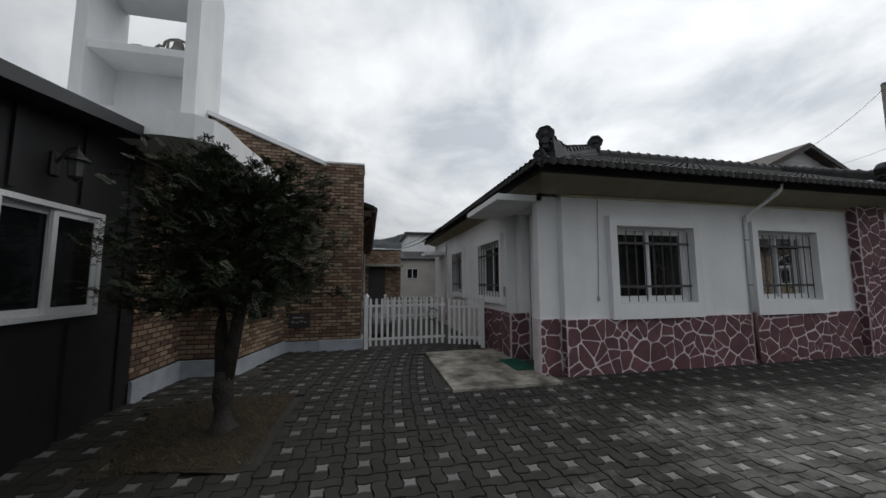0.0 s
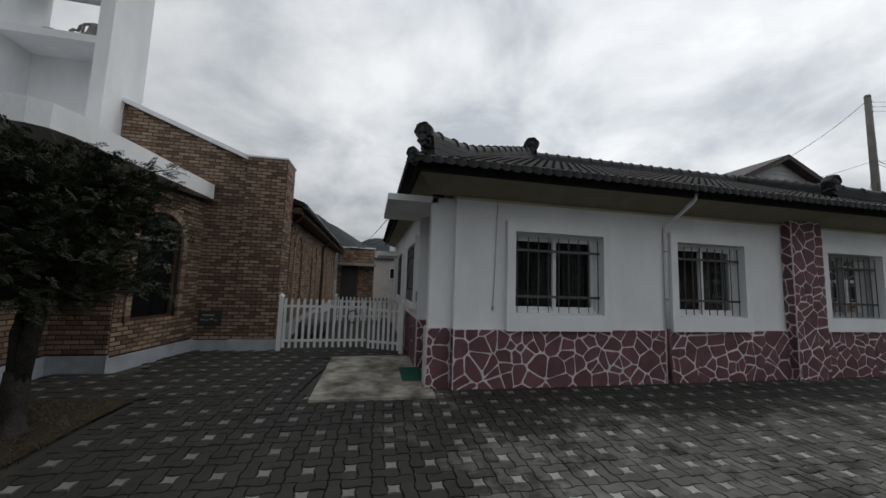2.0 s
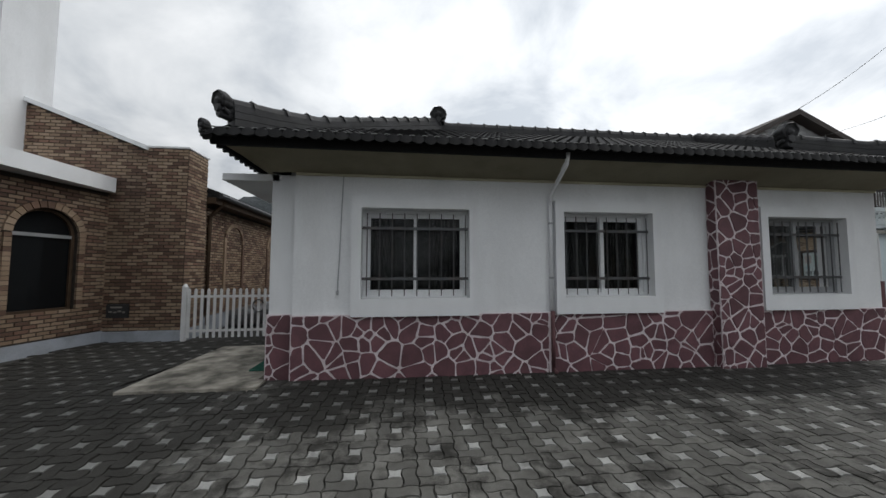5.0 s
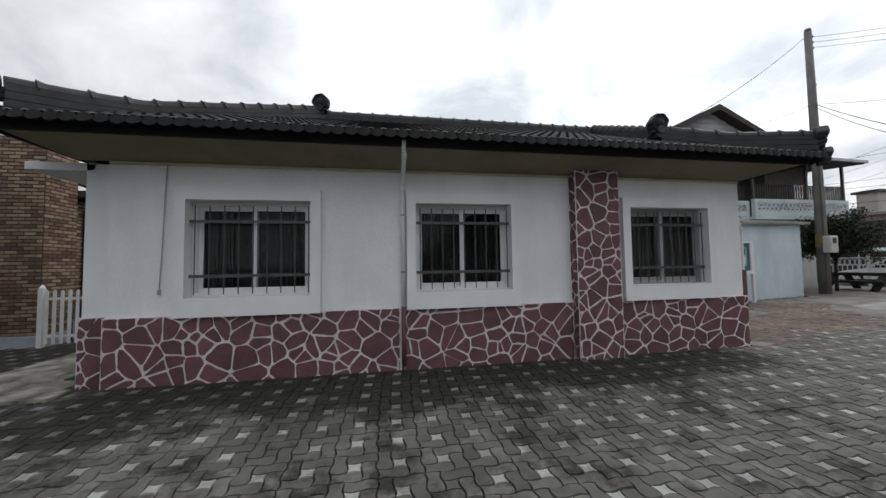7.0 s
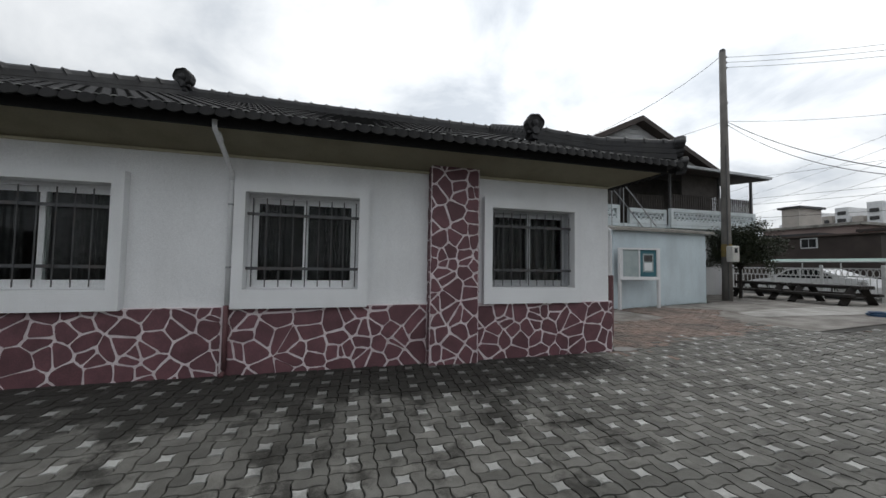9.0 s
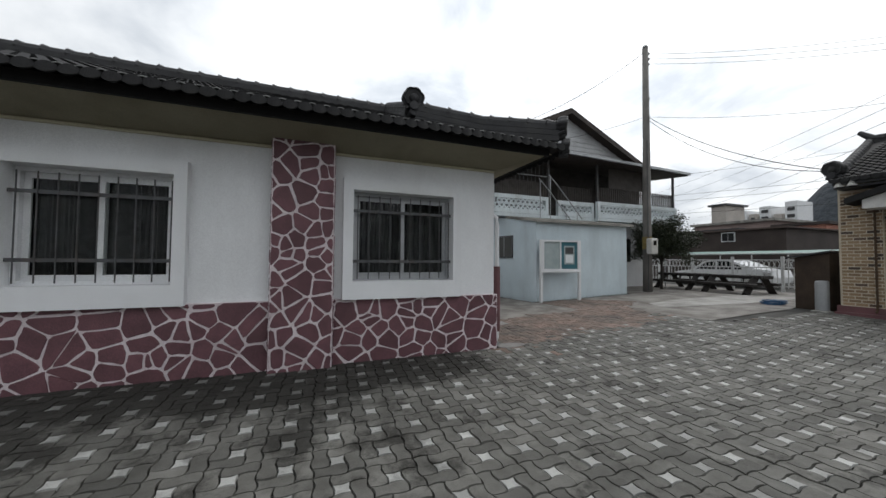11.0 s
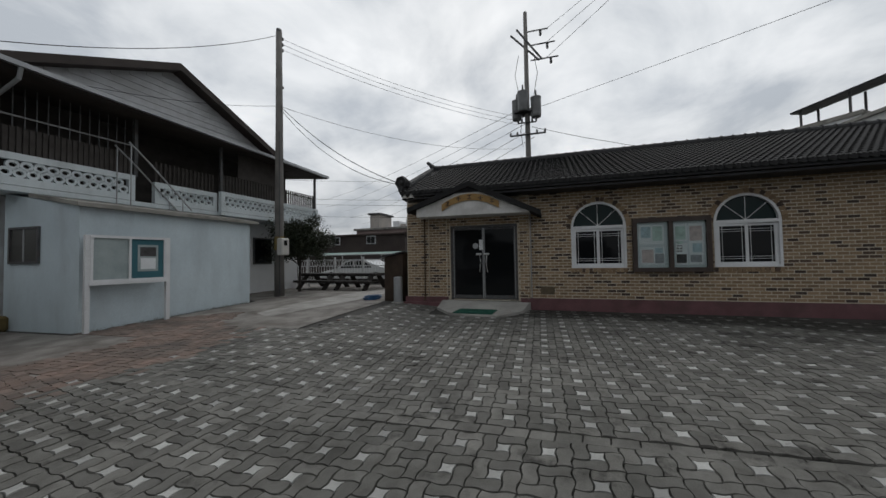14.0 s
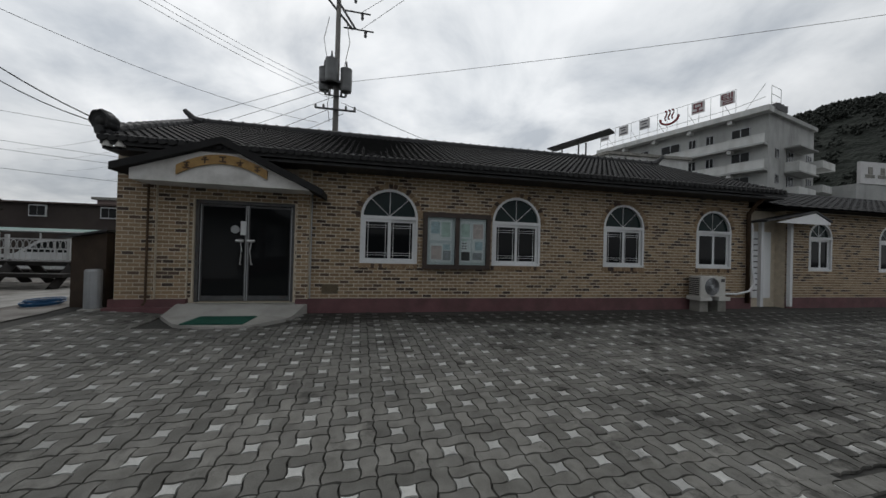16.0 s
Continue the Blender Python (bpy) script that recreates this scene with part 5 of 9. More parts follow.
part("cap", lathe(B(), [(0.001, LZ + 0.27), (0.02, LZ + 0.26), (0.05, LZ + 0.22), (0.088, LZ + 0.19), (0.09, LZ + 0.17), (0.001, LZ + 0.17)], LX, LY, 12), M_BLACKMETAL, lamp)
part("glass", lathe(B(), [(0.062, LZ + 0.169), (0.05, LZ + 0.03), (0.048, LZ + 0.02)], LX, LY, 6), mat("clouded_lamp_glass", (0.13, 0.13, 0.125), (0.08, 0.08, 0.078), rough=0.2, bump=0), lamp)
for k in range(6):
    a = math.pi / 3 * k
    part("glass_bar", tube(B(), [(LX + 0.066 * math.cos(a), LY + 0.066 * math.sin(a), LZ + 0.17), (LX + 0.053 * math.cos(a), LY + 0.053 * math.sin(a), LZ + 0.02)], 0.006, sides=4), M_BLACKMETAL, lamp)
part("foot", lathe(B(), [(0.058, LZ + 0.02), (0.05, LZ), (0.015, LZ - 0.02), (0.001, LZ - 0.03)], LX, LY, 12), M_BLACKMETAL, lamp)

# ---- balcony house ----
M_BLUE = mat("pale_blue_render", (0.61, 0.70, 0.74), (0.55, 0.635, 0.675), rough=0.85, scale=1.0, bump=0.15, dirt=(0.27, 0.30, 0.32), dirt_amt=0.35, dirt_scale=1.4, streak=0.7)
M_SIDING = mat("white_siding_boards", (0.56, 0.57, 0.58), (0.48, 0.49, 0.50), rough=0.7, scale=2, dirt=(0.3, 0.29, 0.27), dirt_amt=0.35, dirt_scale=2)
M_BROWNPL = mat("brown_weathered_boards", (0.070, 0.062, 0.057), (0.048, 0.042, 0.038), rough=0.8, scale=4, bump=0.3)
M_ROOFBR = mat("dark_brown_roof_edge", (0.055, 0.042, 0.036), (0.04, 0.032, 0.028), rough=0.7, scale=2)
M_PARA = mat("chalky_white_blue_paint", (0.70, 0.76, 0.78), (0.63, 0.685, 0.705), rough=0.85, scale=1.2, bump=0.15, dirt=(0.30, 0.31, 0.30), dirt_amt=0.35, dirt_scale=2, streak=0.6)
bh = thing("balcony_house", (19.5, 12.0, 0.3), "two-storey house with gabled roof and balcony with openwork parapet", "house")
part("wall", box(B(), 20.45, 25.2, 11.9, 20.0, 0.0, 3.2), M_WHITE, bh)
pw = frame_on((14.56, 20.4), -82.8)
M_REDBR = palette("dark_red_brick", [(0.11, 0.062, 0.048), (0.085, 0.048, 0.04), (0.13, 0.075, 0.06), (0.07, 0.045, 0.038)])
bh_west = part("wall", slab(B(), [pw(0.0, -0.5, 0)[:2], pw(8.55, -0.5, 0)[:2], (20.448, 11.9), (20.448, 20.0)], 0.0, 3.2), M_SIDING, bh, "dark red brick ground floor")
part("wall", box(B(), 16.3, 25.0, 12.4, 20.0, 3.36, 5.9), M_BROWNPL, bh, "dark upper wall behind the balcony")
part("wall", face_prism(B(), [(0.0, 3.36), (7.2, 3.36), (7.2, 6.0), (0.0, 6.0)], pw, -0.6, -0.45), M_SIDING, bh, "white lapped siding")
for i in range(12):
    z = 3.42 + 0.21 * i
    part("siding_board", face_prism(B(), [(0.0, z), (7.2, z), (7.2, z + 0.19), (0.0, z + 0.19)], pw, -0.449, -0.425), M_SIDING, bh)
for u in (0.6, 4.4):
    w = part("window", face_prism(B(), [(u, 4.2), (u + 0.95, 4.2), (u + 0.95, 5.5), (u, 5.5)], pw, -0.424, -0.38), M_BROWNPL, bh)
    part("pane", face_prism(B(), [(u + 0.08, 4.28), (u + 0.45, 4.28), (u + 0.45, 5.42), (u + 0.08, 5.42)], pw, -0.379, -0.37), M_GLASS, w)
    part("pane", face_prism(B(), [(u + 0.5, 4.28), (u + 0.87, 4.28), (u + 0.87, 5.42), (u + 0.5, 5.42)], pw, -0.379, -0.37), M_PVC, w)
for u, z in ((0.8, 1.3), (2.4, 1.3), (6.75, 1.30)):
    part("window", face_prism(B(), [(u, z), (u + 0.65, z), (u + 0.65, z + 0.85), (u, z + 0.85)], pw, -0.48, -0.455), M_GLASS, bh)
for u in (0.3, 3.4, 6.6):
    part("downpipe", tube(B(), [pw(u, -0.40, 0.3), pw(u, -0.40, 3.2)], 0.04), M_ALU, bh)
part("pipe", tube(B(), [pw(3.4, -0.38, 2.5), pw(8.4, -0.38, 2.35)], 0.025), M_ALU, bh)
part("downpipe", tube(B(), [pw(6.9, -0.40, 5.8), pw(7.3, 0.04, 5.5), pw(7.3, 0.04, 3.9), pw(6.9, 0.05, 3.3), pw(7.3, 0.03, 2.9)], 0.035), M_BLACKMETAL, bh)
for x in (20.9, 22.8):
    w = part("window", box(B(), x, x + 0.9, 11.85, 11.898, 1.5, 2.6), M_BARS, bh)
    part("pane", box(B(), x + 0.06, x + 0.84, 11.83, 11.849, 1.56, 2.54), M_GLASS, w)
part("slab", box(B(), 15.75, 25.3, 10.95, 11.898, 3.2, 3.32), M_PARA, bh)
part("slab", face_prism(B(), [(0.0, 3.2), (8.5, 3.2), (8.5, 3.32), (0.0, 3.32)], pw, -0.448, 0.0), M_PARA, bh)


def parapet(at, u0, u1, z0, z1):
    """An openwork parapet: two rails, end blocks and rows of small pierced openings."""
    b = B()
    face_prism(b, [(u0, z0), (u1, z0), (u1, z0 + 0.17), (u0, z0 + 0.17)], at, -0.14, 0.0)
    face_prism(b, [(u0, z1 - 0.15), (u1, z1 - 0.15), (u1, z1), (u0, z1)], at, -0.14, 0.0)
    lo, hi = z0 + 0.17, z1 - 0.15
    for a, c in ((u0, u0 + 0.14), (u1 - 0.14, u1)):
        face_prism(b, [(a, lo), (c, lo), (c, hi), (a, hi)], at, -0.14, 0.0)
    n = max(2, int((u1 - u0 - 0.28) / 0.2))
    w = (u1 - u0 - 0.28) / n
    for i in range(n):
        c = u0 + 0.14 + (i + 0.5) * w
        m_, q = (lo + hi) / 2, w * 0.5
        for k in (0, 1):
            cc = c + (q if k else 0)
            if cc + q > u1 - 0.14 + 1e-6 and k:
                continue
            zz = lo + (hi - lo) * (0.28 if k == 0 else 0.72)
            r = 0.058
            ring = [(cc + r * math.cos(a), zz + r * 0.85 * math.sin(a)) for a in [math.pi / 6 * j for j in range(12)]]
            out = [(cc + 0.105 * math.cos(a), zz + 0.115 * math.sin(a)) for a in [math.pi / 6 * j for j in range(12)]]
            for j in range(12):
                face_prism(b, [ring[j], out[j], out[(j + 1) % 12], ring[(j + 1) % 12]], at, -0.11, -0.03)
    return part("parapet", b, M_PARA, bh, "chalky white-blue openwork concrete parapet")


pf = frame_on((0, 10.95), 0)
parapet(pf, 15.75, 18.28, 3.33, 4.03)
parapet(pf, 18.75, 20.6, 3.33, 3.95)
parapet(frame_on((0, 10.75), 0), 20.6, 25.3, 3.33, 4.0)
for a, c in ((0.0, 3.1), (3.1, 6.2), (6.2, 9.4)):
    parapet(pw, a, c, 3.33, 4.0)
part("slab", box(B(), 20.6, 25.3, 10.75, 10.948, 3.2, 3.32), M_PARA, bh)


def palisade(at, u0, u1, z0, z1, step, name, thick=0.05):
    for i in range(int((u1 - u0) / step)):
        u = u0 + i * step
        part(name, face_prism(B(), [(u, z0), (u + thick, z0), (u + thick, z1), (u, z1)], at, -0.1, -0.07), M_BROWNPL, bh)
    part("rail", face_prism(B(), [(u0, z1 - 0.16), (u1, z1 - 0.16), (u1, z1 - 0.11), (u0, z1 - 0.11)], at, -0.13, -0.102), M_BROWNPL, bh)


palisade(pf, 15.85, 18.25, 4.03, 4.62, 0.1, "fence_slat", 0.075)
palisade(pw, 7.4, 9.3, 4.0, 4.6, 0.1, "fence_slat", 0.075)
palisade(pf, 18.8, 20.6, 3.95, 4.55, 0.12, "fence_slat", 0.05)
palisade(frame_on((0, 10.75), 0), 20.7, 25.25, 4.0, 4.6, 0.12, "fence_slat", 0.06)
for i in range(14):
    u = 15.9 + 0.18 * i
    part("bar", tube(B(), [pf(u, -0.05, 4.6), pf(u, -0.05, 5.5)], 0.012, sides=5), M_BARS, bh)
part("rail", tube(B(), [pf(15.85, -0.05, 4.85), pf(18.25, -0.05, 4.85)], 0.02, sides=6), M_ALU, bh)
for i in range(10):
    u = 9.3 - 0.2 * i
    part("bar", tube(B(), [pw(u, -0.06, 4.0), pw(u, -0.06, 5.6)], 0.012, sides=5), M_BARS, bh)
part("rail", tube(B(), [pw(9.3, -0.06, 4.75), pw(7.4, -0.06, 4.75)], 0.02, sides=6), M_ALU, bh)
part("screen", box(B(), 21.3, 23.3, 10.86, 10.89, 4.62, 5.5), M_BROWNPL, bh, "dark blind hung behind the balcony rail")
for x, y in ((15.82, 11.02), (18.3, 11.0), (20.65, 10.85), (23.3, 10.85), (25.2, 10.85)):
    part("post", box(B(), x - 0.04, x + 0.04, y - 0.04, y + 0.04, 4.0, 5.7), M_BARS, bh)
# stairs down over the annex, with steel handrails
for y in (10.9, 10.3):
    b = tube(B(), [(17.8, y, 4.72), (18.25, y, 4.3), (19.35, y, 3.15)], 0.02, sides=6)
    tube(b, [(17.85, y, 4.68), (17.85, y, 3.05)], 0.015, sides=6)
    tube(b, [(19.1, y, 3.42), (19.1, y, 2.95)], 0.015, sides=6)
    part("handrail", b, M_ALU, bh)
# porch roof and main gable roof
bm = B()
pr = [(15.1, 10.15), (25.2, 10.15), (25.2, 12.6), (15.1, 12.6)]
part("porch_roof", slab(bm, pr, lambda x, y: 5.60 - 0.025 * (x - 15.1) + 0.10 * (y - 10.15), lambda x, y: 5.70 - 0.025 * (x - 15.1) + 0.14 * (y - 10.15)), M_ROOFBR, bh, "brown porch roof with a pale metal gutter")
part("gutter", slab(B(), [(15.05, 10.06), (25.25, 10.06), (25.25, 10.148), (15.05, 10.148)], lambda x, y: 5.63 - 0.025 * (x - 15.1), lambda x, y: 5.73 - 0.025 * (x - 15.1)), M_ALU, bh)
part("downpipe", tube(B(), [(15.9, 10.1, 5.65), (15.9, 10.2, 5.4), (15.8, 10.9, 5.1), (15.78, 10.9, 3.4)], 0.04), M_ALU, bh)
gb = frame_on((0, 11.25), 0)
part("gable", face_prism(B(), [(15.75, 5.72), (23.0, 5.72), (23.0, 5.85), (19.36, 7.53), (15.75, 5.85)], gb, -0.15, 0.0), M_SIDING, bh, "white boarded gable")
for i in range(10):
    z = 5.78 + 0.19 * i
    hw = min(3.5, (7.53 - z) / 1.68 * 3.64 - 0.22)
    if hw > 0.1:
        part("siding_board", face_prism(B(), [(19.36 - hw, z), (19.36 + hw, z), (19.36 + hw, z + 0.165), (19.36 - hw, z + 0.165)], gb, 0.0, 0.02), M_SIDING, bh)
for s in (-1, 1):
    p = [(19.36, 7.53), (19.36, 7.75), (19.36 + s * 4.45, 5.68), (19.36 + s * 4.45, 5.46)]
    part("roof", face_prism(B(), p if s > 0 else p[::-1], frame_on((0, 10.85), 0), -9.4, 0.0), M_ROOFBR, bh, "dark gable roof")
# blue annex in front
av = thing("blue_shed", (18.4, 9.3, 0.3), "pale blue rendered flat-roofed annex", "building")
part("wall", slab(B(), [(16.45, 9.25), (20.42, 9.25), (20.42, 11.6), (16.2, 11.6)], 0.0, lambda x, y: 2.80 + 0.17 * (y - 9.25)), M_BLUE, av)
part("roof_edge", slab(B(), [(16.35, 9.08), (20.62, 9.08), (20.62, 10.9), (16.3, 10.9)], lambda x, y: 2.815 + 0.17 * (y - 9.25), lambda x, y: 2.90 + 0.17 * (y - 9.25)), M_CONC, av, "thin stained concrete roof edge")
aw = frame_on((16.2, 11.6), -83.9)
w = part("window", ring_frame(aw, 0.26, 1.14, 1.68, 2.38, 0.05, 0.05, 0.05, 0.004, 0.045), M_BARS, av, "grey framed sliding window")
# the panes' grey reflection is painted as their body colour
M_GREYGL = glass("grey_reflection_glass", (0.075, 0.075, 0.07), 0.25)
for a, t in ((0.26, 0.012), (0.70, 0.024)):
    part("pane", face_prism(B(), [(a, 1.68), (a + 0.44, 1.68), (a + 0.44, 2.38), (a, 2.38)], aw, t - 0.008, t), M_GREYGL, w)
part("sash", face_prism(B(), [(0.68, 1.68), (0.72, 1.68), (0.72, 2.38), (0.68, 2.38)], aw, 0.0245, 0.036), M_ALU, w)
# notice board on posts
nb = thing("notice_board", (17.15, 8.9, 0.3), "white framed notice board on two posts with a poster", "notice board")
for x, y in ((16.46, 9.0), (17.84, 8.84)):
    part("post", box(B(), x - 0.04, x + 0.04, y - 0.04, y + 0.04, ground_z(x, y) - 0.03, 2.2), M_PVC, nb)
M_PAPER = mat("faded_paper", (0.80, 0.83, 0.84), (0.72, 0.75, 0.76), rough=0.9, scale=3, bump=0.02)
M_PAPERG = mat("grey_green_notice", (0.38, 0.44, 0.44), (0.30, 0.36, 0.36), rough=0.6, scale=3, bump=0.02)
M_TEAL = mat("teal_felt", (0.06, 0.17, 0.20), (0.05, 0.14, 0.17), rough=0.95, scale=4)
nbm = pose(16.46, 9.0, 0, 0, 0, math.degrees(math.atan2(-0.16, 1.38)))
part("back", box(B(), 0.04, 1.35, 0.0, 0.06, 1.22, 2.2), M_BARS, nb, m=nbm)
for q6 in ((0.04, 0.085, 1.22, 2.2), (1.305, 1.35, 1.22, 2.2), (0.66, 0.70, 1.27, 2.145), (0.085, 1.305, 1.22, 1.27), (0.085, 1.305, 2.145, 2.2)):
    part("frame", box(B(), q6[0], q6[1], -0.05, -0.002, q6[2], q6[3]), M_PVC, nb, m=nbm)
part("panel", box(B(), 0.086, 0.659, -0.012, -0.002, 1.271, 2.144), M_PAPERG, nb, m=nbm)
part("panel", box(B(), 0.701, 1.304, -0.012, -0.002, 1.271, 2.144), M_TEAL, nb, m=nbm)
part("poster", box(B(), 0.82, 1.2, -0.018, -0.013, 1.42, 2.02), M_PAPERG, nb, "grey poster with a dark picture", m=nbm)
part("poster_text", box(B(), 0.87, 1.15, -0.022, -0.0185, 1.47, 1.72), M_PAPER, nb, m=nbm)
part("poster_bar", box(B(), 0.86, 1.16, -0.022, -0.0185, 1.76, 1.97), M_CURTAIN, nb, m=nbm)
part("ledge", box(B(), 0.02, 1.37, -0.08, -0.0, 1.16, 1.218), M_PVC, nb, m=nbm)
# concrete block wall
bw = thing("block_wall", (15.5, 12.6, 0.3), "rough grey concrete block garden wall", "wall")
M_BLOCK = mat("grey_concrete_block", (0.135, 0.135, 0.127), (0.095, 0.095, 0.088), rough=0.95, scale=3, bump=0.6, vary=0.15, dirt=(0.07, 0.07, 0.05), dirt_amt=0.5)
for r in range(7):
    for i in range(3):
        x = 15.2 + 0.4 * i - (0.1 if r % 2 else 0)
        part("block", box(B(), x, x + 0.385, 12.3, 12.49, 0.15 + 0.2 * r, 0.335 + 0.2 * r, 0.008), M_BLOCK, bw)
    for i in range(16):
        y = 12.495 + 0.4 * i + (0.01 if r % 2 else 0)
        part("block", box(B(), 15.2, 15.39, y, y + 0.385, 0.15 + 0.2 * r, 0.335 + 0.2 * r, 0.008), M_BLOCK, bw)
pfn = thing("panel_fence", (14.0, 12.35, 0.2), "low weathered concrete panel fence beside the block wall", "fence")
for i in range(3):
    x = 12.62 + 0.85 * i
    part("post", box(B(), x - 0.05, x + 0.05, 12.32, 12.44, 0.1, 1.47, 0.01), M_CONC, pfn)
    for k in range(3):
        part("panel", box(B(), x + 0.052, x + 0.798, 12.36, 12.40, 0.14 + 0.43 * k, 0.56 + 0.43 * k, 0.006), M_BLOCK, pfn)
straw = thing("straw_bale", (16.2, 11.7, 0.2), "small yellowed straw bale against the wall", "bale")
part("bale", box(B(), 15.5, 16.22, 11.35, 11.75, 0.16, 0.50, 0.05), mat("old_straw", (0.16, 0.12, 0.05), (0.10, 0.075, 0.03), rough=1, scale=14, grain=40, bump=0.8, bump_d=0.03), straw)


# ---- ground layers ----
M_SLAB = mat("stained_entry_concrete", (0.48, 0.445, 0.38), (0.10, 0.093, 0.078), rough=0.9, scale=3.4, grain=120, bump=0.4, dirt=(0.035, 0.033, 0.026), dirt_amt=0.9, dirt_scale=2.6)
sheet("entry_slab", [(1.1, 4.42), (2.68, 4.42), (2.68, 4.71), (2.58, 4.74), (2.58, 6.9), (1.12, 6.8)], M_SLAB, 0.03, "worn stained concrete slab before the entrance", "slab")
sheet("drive", [(12.45, 5.2), (13.3, 5.2), (16.5, 4.9), (21.0, 4.95), (22.3, 5.3), (27.4, 5.3), (27.4, 14.0), (21.5, 11.0), (20.5, 9.1), (16.3, 9.1), (16.0, 12.2), (12.45, 12.2)], mat("worn_concrete_drive", (0.25, 0.235, 0.215), (0.145, 0.135, 0.122), rough=0.8, scale=2.2, grain=80, bump=0.5, dirt=(0.085, 0.066, 0.055), dirt_amt=0.75, dirt_scale=1.1), -0.012, "worn concrete drive with faded reddish patches", "drive")
sheet("concrete_patch", [(18.6, 6.5), (21.0, 6.0), (25.0, 6.3), (25.0, 7.6), (20.6, 7.4), (18.9, 7.2)], mat("pale_concrete_patch", (0.36, 0.35, 0.325), (0.24, 0.23, 0.215), rough=0.7, scale=2.2, bump=0.3, dirt=(0.11, 0.10, 0.09), dirt_amt=0.75, dirt_scale=1.3), -0.004, "pale concrete patch in the drive", "drive")
M_RAMP = mat("pale_ramp_concrete", (0.40, 0.39, 0.36), (0.32, 0.31, 0.29), rough=0.9, scale=2.2, bump=0.3, dirt=(0.16, 0.155, 0.14), dirt_amt=0.4, dirt_scale=1.5)
ramp = sheet("door_ramp", [(20.85, 3.1), (20.3, 2.6), (20.1, 2.1), (20.15, 1.4), (20.7, 0.95), (21.42, 0.75), (21.46, 3.1)], M_RAMP, 0.035, "low rounded concrete ramp before the hall door", "ramp")
for v in ramp.data.vertices:
    if v.co.z > ground_z(v.co.x, v.co.y):
        k = min(1.0, max(0.0, (v.co.x - 20.88) / 0.5))
        v.co.z += 0.14 * k * k * (3 - 2 * k)

M_PALEGND = mat("pale_ground_layer", (0.29, 0.28, 0.27), (0.20, 0.195, 0.185), rough=0.75, scale=3, bump=0.25, dirt=(0.12, 0.11, 0.10), dirt_amt=0.6, dirt_scale=2.5)


def blob(cx_, cy_, rx, ry, seed):
    """An uneven outline round a place in plan."""
    out = []
    for k in range(28):
        a = 2 * math.pi * k / 28
        q = 1 + 0.45 * noise.noise(Vector((1.3 * math.cos(a) + seed, 1.3 * math.sin(a), seed)))
        out.append((cx_ + rx * q * math.cos(a), cy_ + ry * q * math.sin(a)))
    return out


# thin uneven pale patches laid over the pavers
sheet("pale_patch", blob(13.35, 6.6, 0.36, 0.26, 1.5), M_PALEGND, 0.006, "uneven pale patch on the worn pavers", "spill")
sheet("pale_patch", blob(13.6, 7.45, 0.2, 0.16, 4.5), M_PALEGND, 0.006, "uneven pale patch on the worn pavers", "spill")
sheet("concrete_strip", blob(14.1, 9.8, 0.75, 0.85, 7.5), M_PALEGND, -0.006, "pale worn concrete strip in the drive", "drive")
sheet("concrete_strip", blob(12.72, 4.8, 0.24, 0.14, 9.5), M_PALEGND, 0.005, "pale cement skirt by the house corner", "drive")
rw = random.Random(31)
b = B()
for k in range(700):
    x, y = (rw.uniform(12.6, 16.4), rw.gauss(12.15, 0.09)) if k < 420 else (rw.uniform(16.3, 20.3), rw.gauss(9.16, 0.05))
    a, h = rw.uniform(0, 6.28), rw.uniform(0.03, 0.14) * (1 if k < 420 else 0.45)
    p = Vector((x, y, ground_z(x, y) - 0.012)); d = Vector((math.cos(a), math.sin(a), 0)); s = Vector((-d.y, d.x, 0)) * 0.006
    b.faces.new([b.verts.new(v) for v in (p - s, p + s, p + d * 0.05 + Vector((0, 0, h)))])
tagged(part("weeds", b, mat("dull_weeds", (0.06, 0.062, 0.028), (0.085, 0.072, 0.036), rough=1, bump=0)), "dull weeds at the foot of the walls", "grass", kind="stuff")

# ---- planting bed and yew ----
M_SOIL = mat("dry_grass_soil", (0.040, 0.030, 0.018), (0.021, 0.016, 0.011), rough=1, scale=6, grain=60, bump=0.8, dirt=(0.02, 0.018, 0.014), dirt_amt=0.6, dirt_scale=1.6)
bed = sheet("planting_bed", [(-0.86, 4.72), (-1.0, 3.1), (-2.0, 3.35), (-2.35, 4.6), (-1.6, 4.85)], M_SOIL, 0.012, "bare soil bed with dry grass", "bed", cut=0.15)
rs = random.Random(5)
b = B()
for k in range(2600):
    x, y = rs.uniform(-2.2, -0.9), rs.uniform(3.2, 4.75)
    z = ground_z(x, y) + 0.01
    a, h, l = rs.uniform(0, 6.28), rs.uniform(0.01, 0.05), rs.uniform(0.03, 0.10)
    p = Vector((x, y, z)); d = Vector((math.cos(a), math.sin(a), 0)); s = Vector((-d.y, d.x, 0)) * 0.004
    b.faces.new([b.verts.new(v) for v in (p - s, p + s, p + d * l + Vector((0, 0, h)))])
tagged(part("dry_grass", b, mat("straw_blades", (0.10, 0.076, 0.038), (0.06, 0.046, 0.024), rough=1, bump=0)), "scattered dry grass blades on the bed", "grass", kind="stuff")
tree = thing("yew_tree", (-1.38, 3.9, ground_z(-1.38, 3.9)), "dark conical evergreen with twin grey-brown trunks", "tree")
M_BARK = mat("grey_brown_bark", (0.045, 0.039, 0.035), (0.028, 0.024, 0.022), rough=0.95, scale=14, grain=45, bump=0.9, bump_d=0.02)
g0 = ground_z(-1.38, 3.9) - 0.02
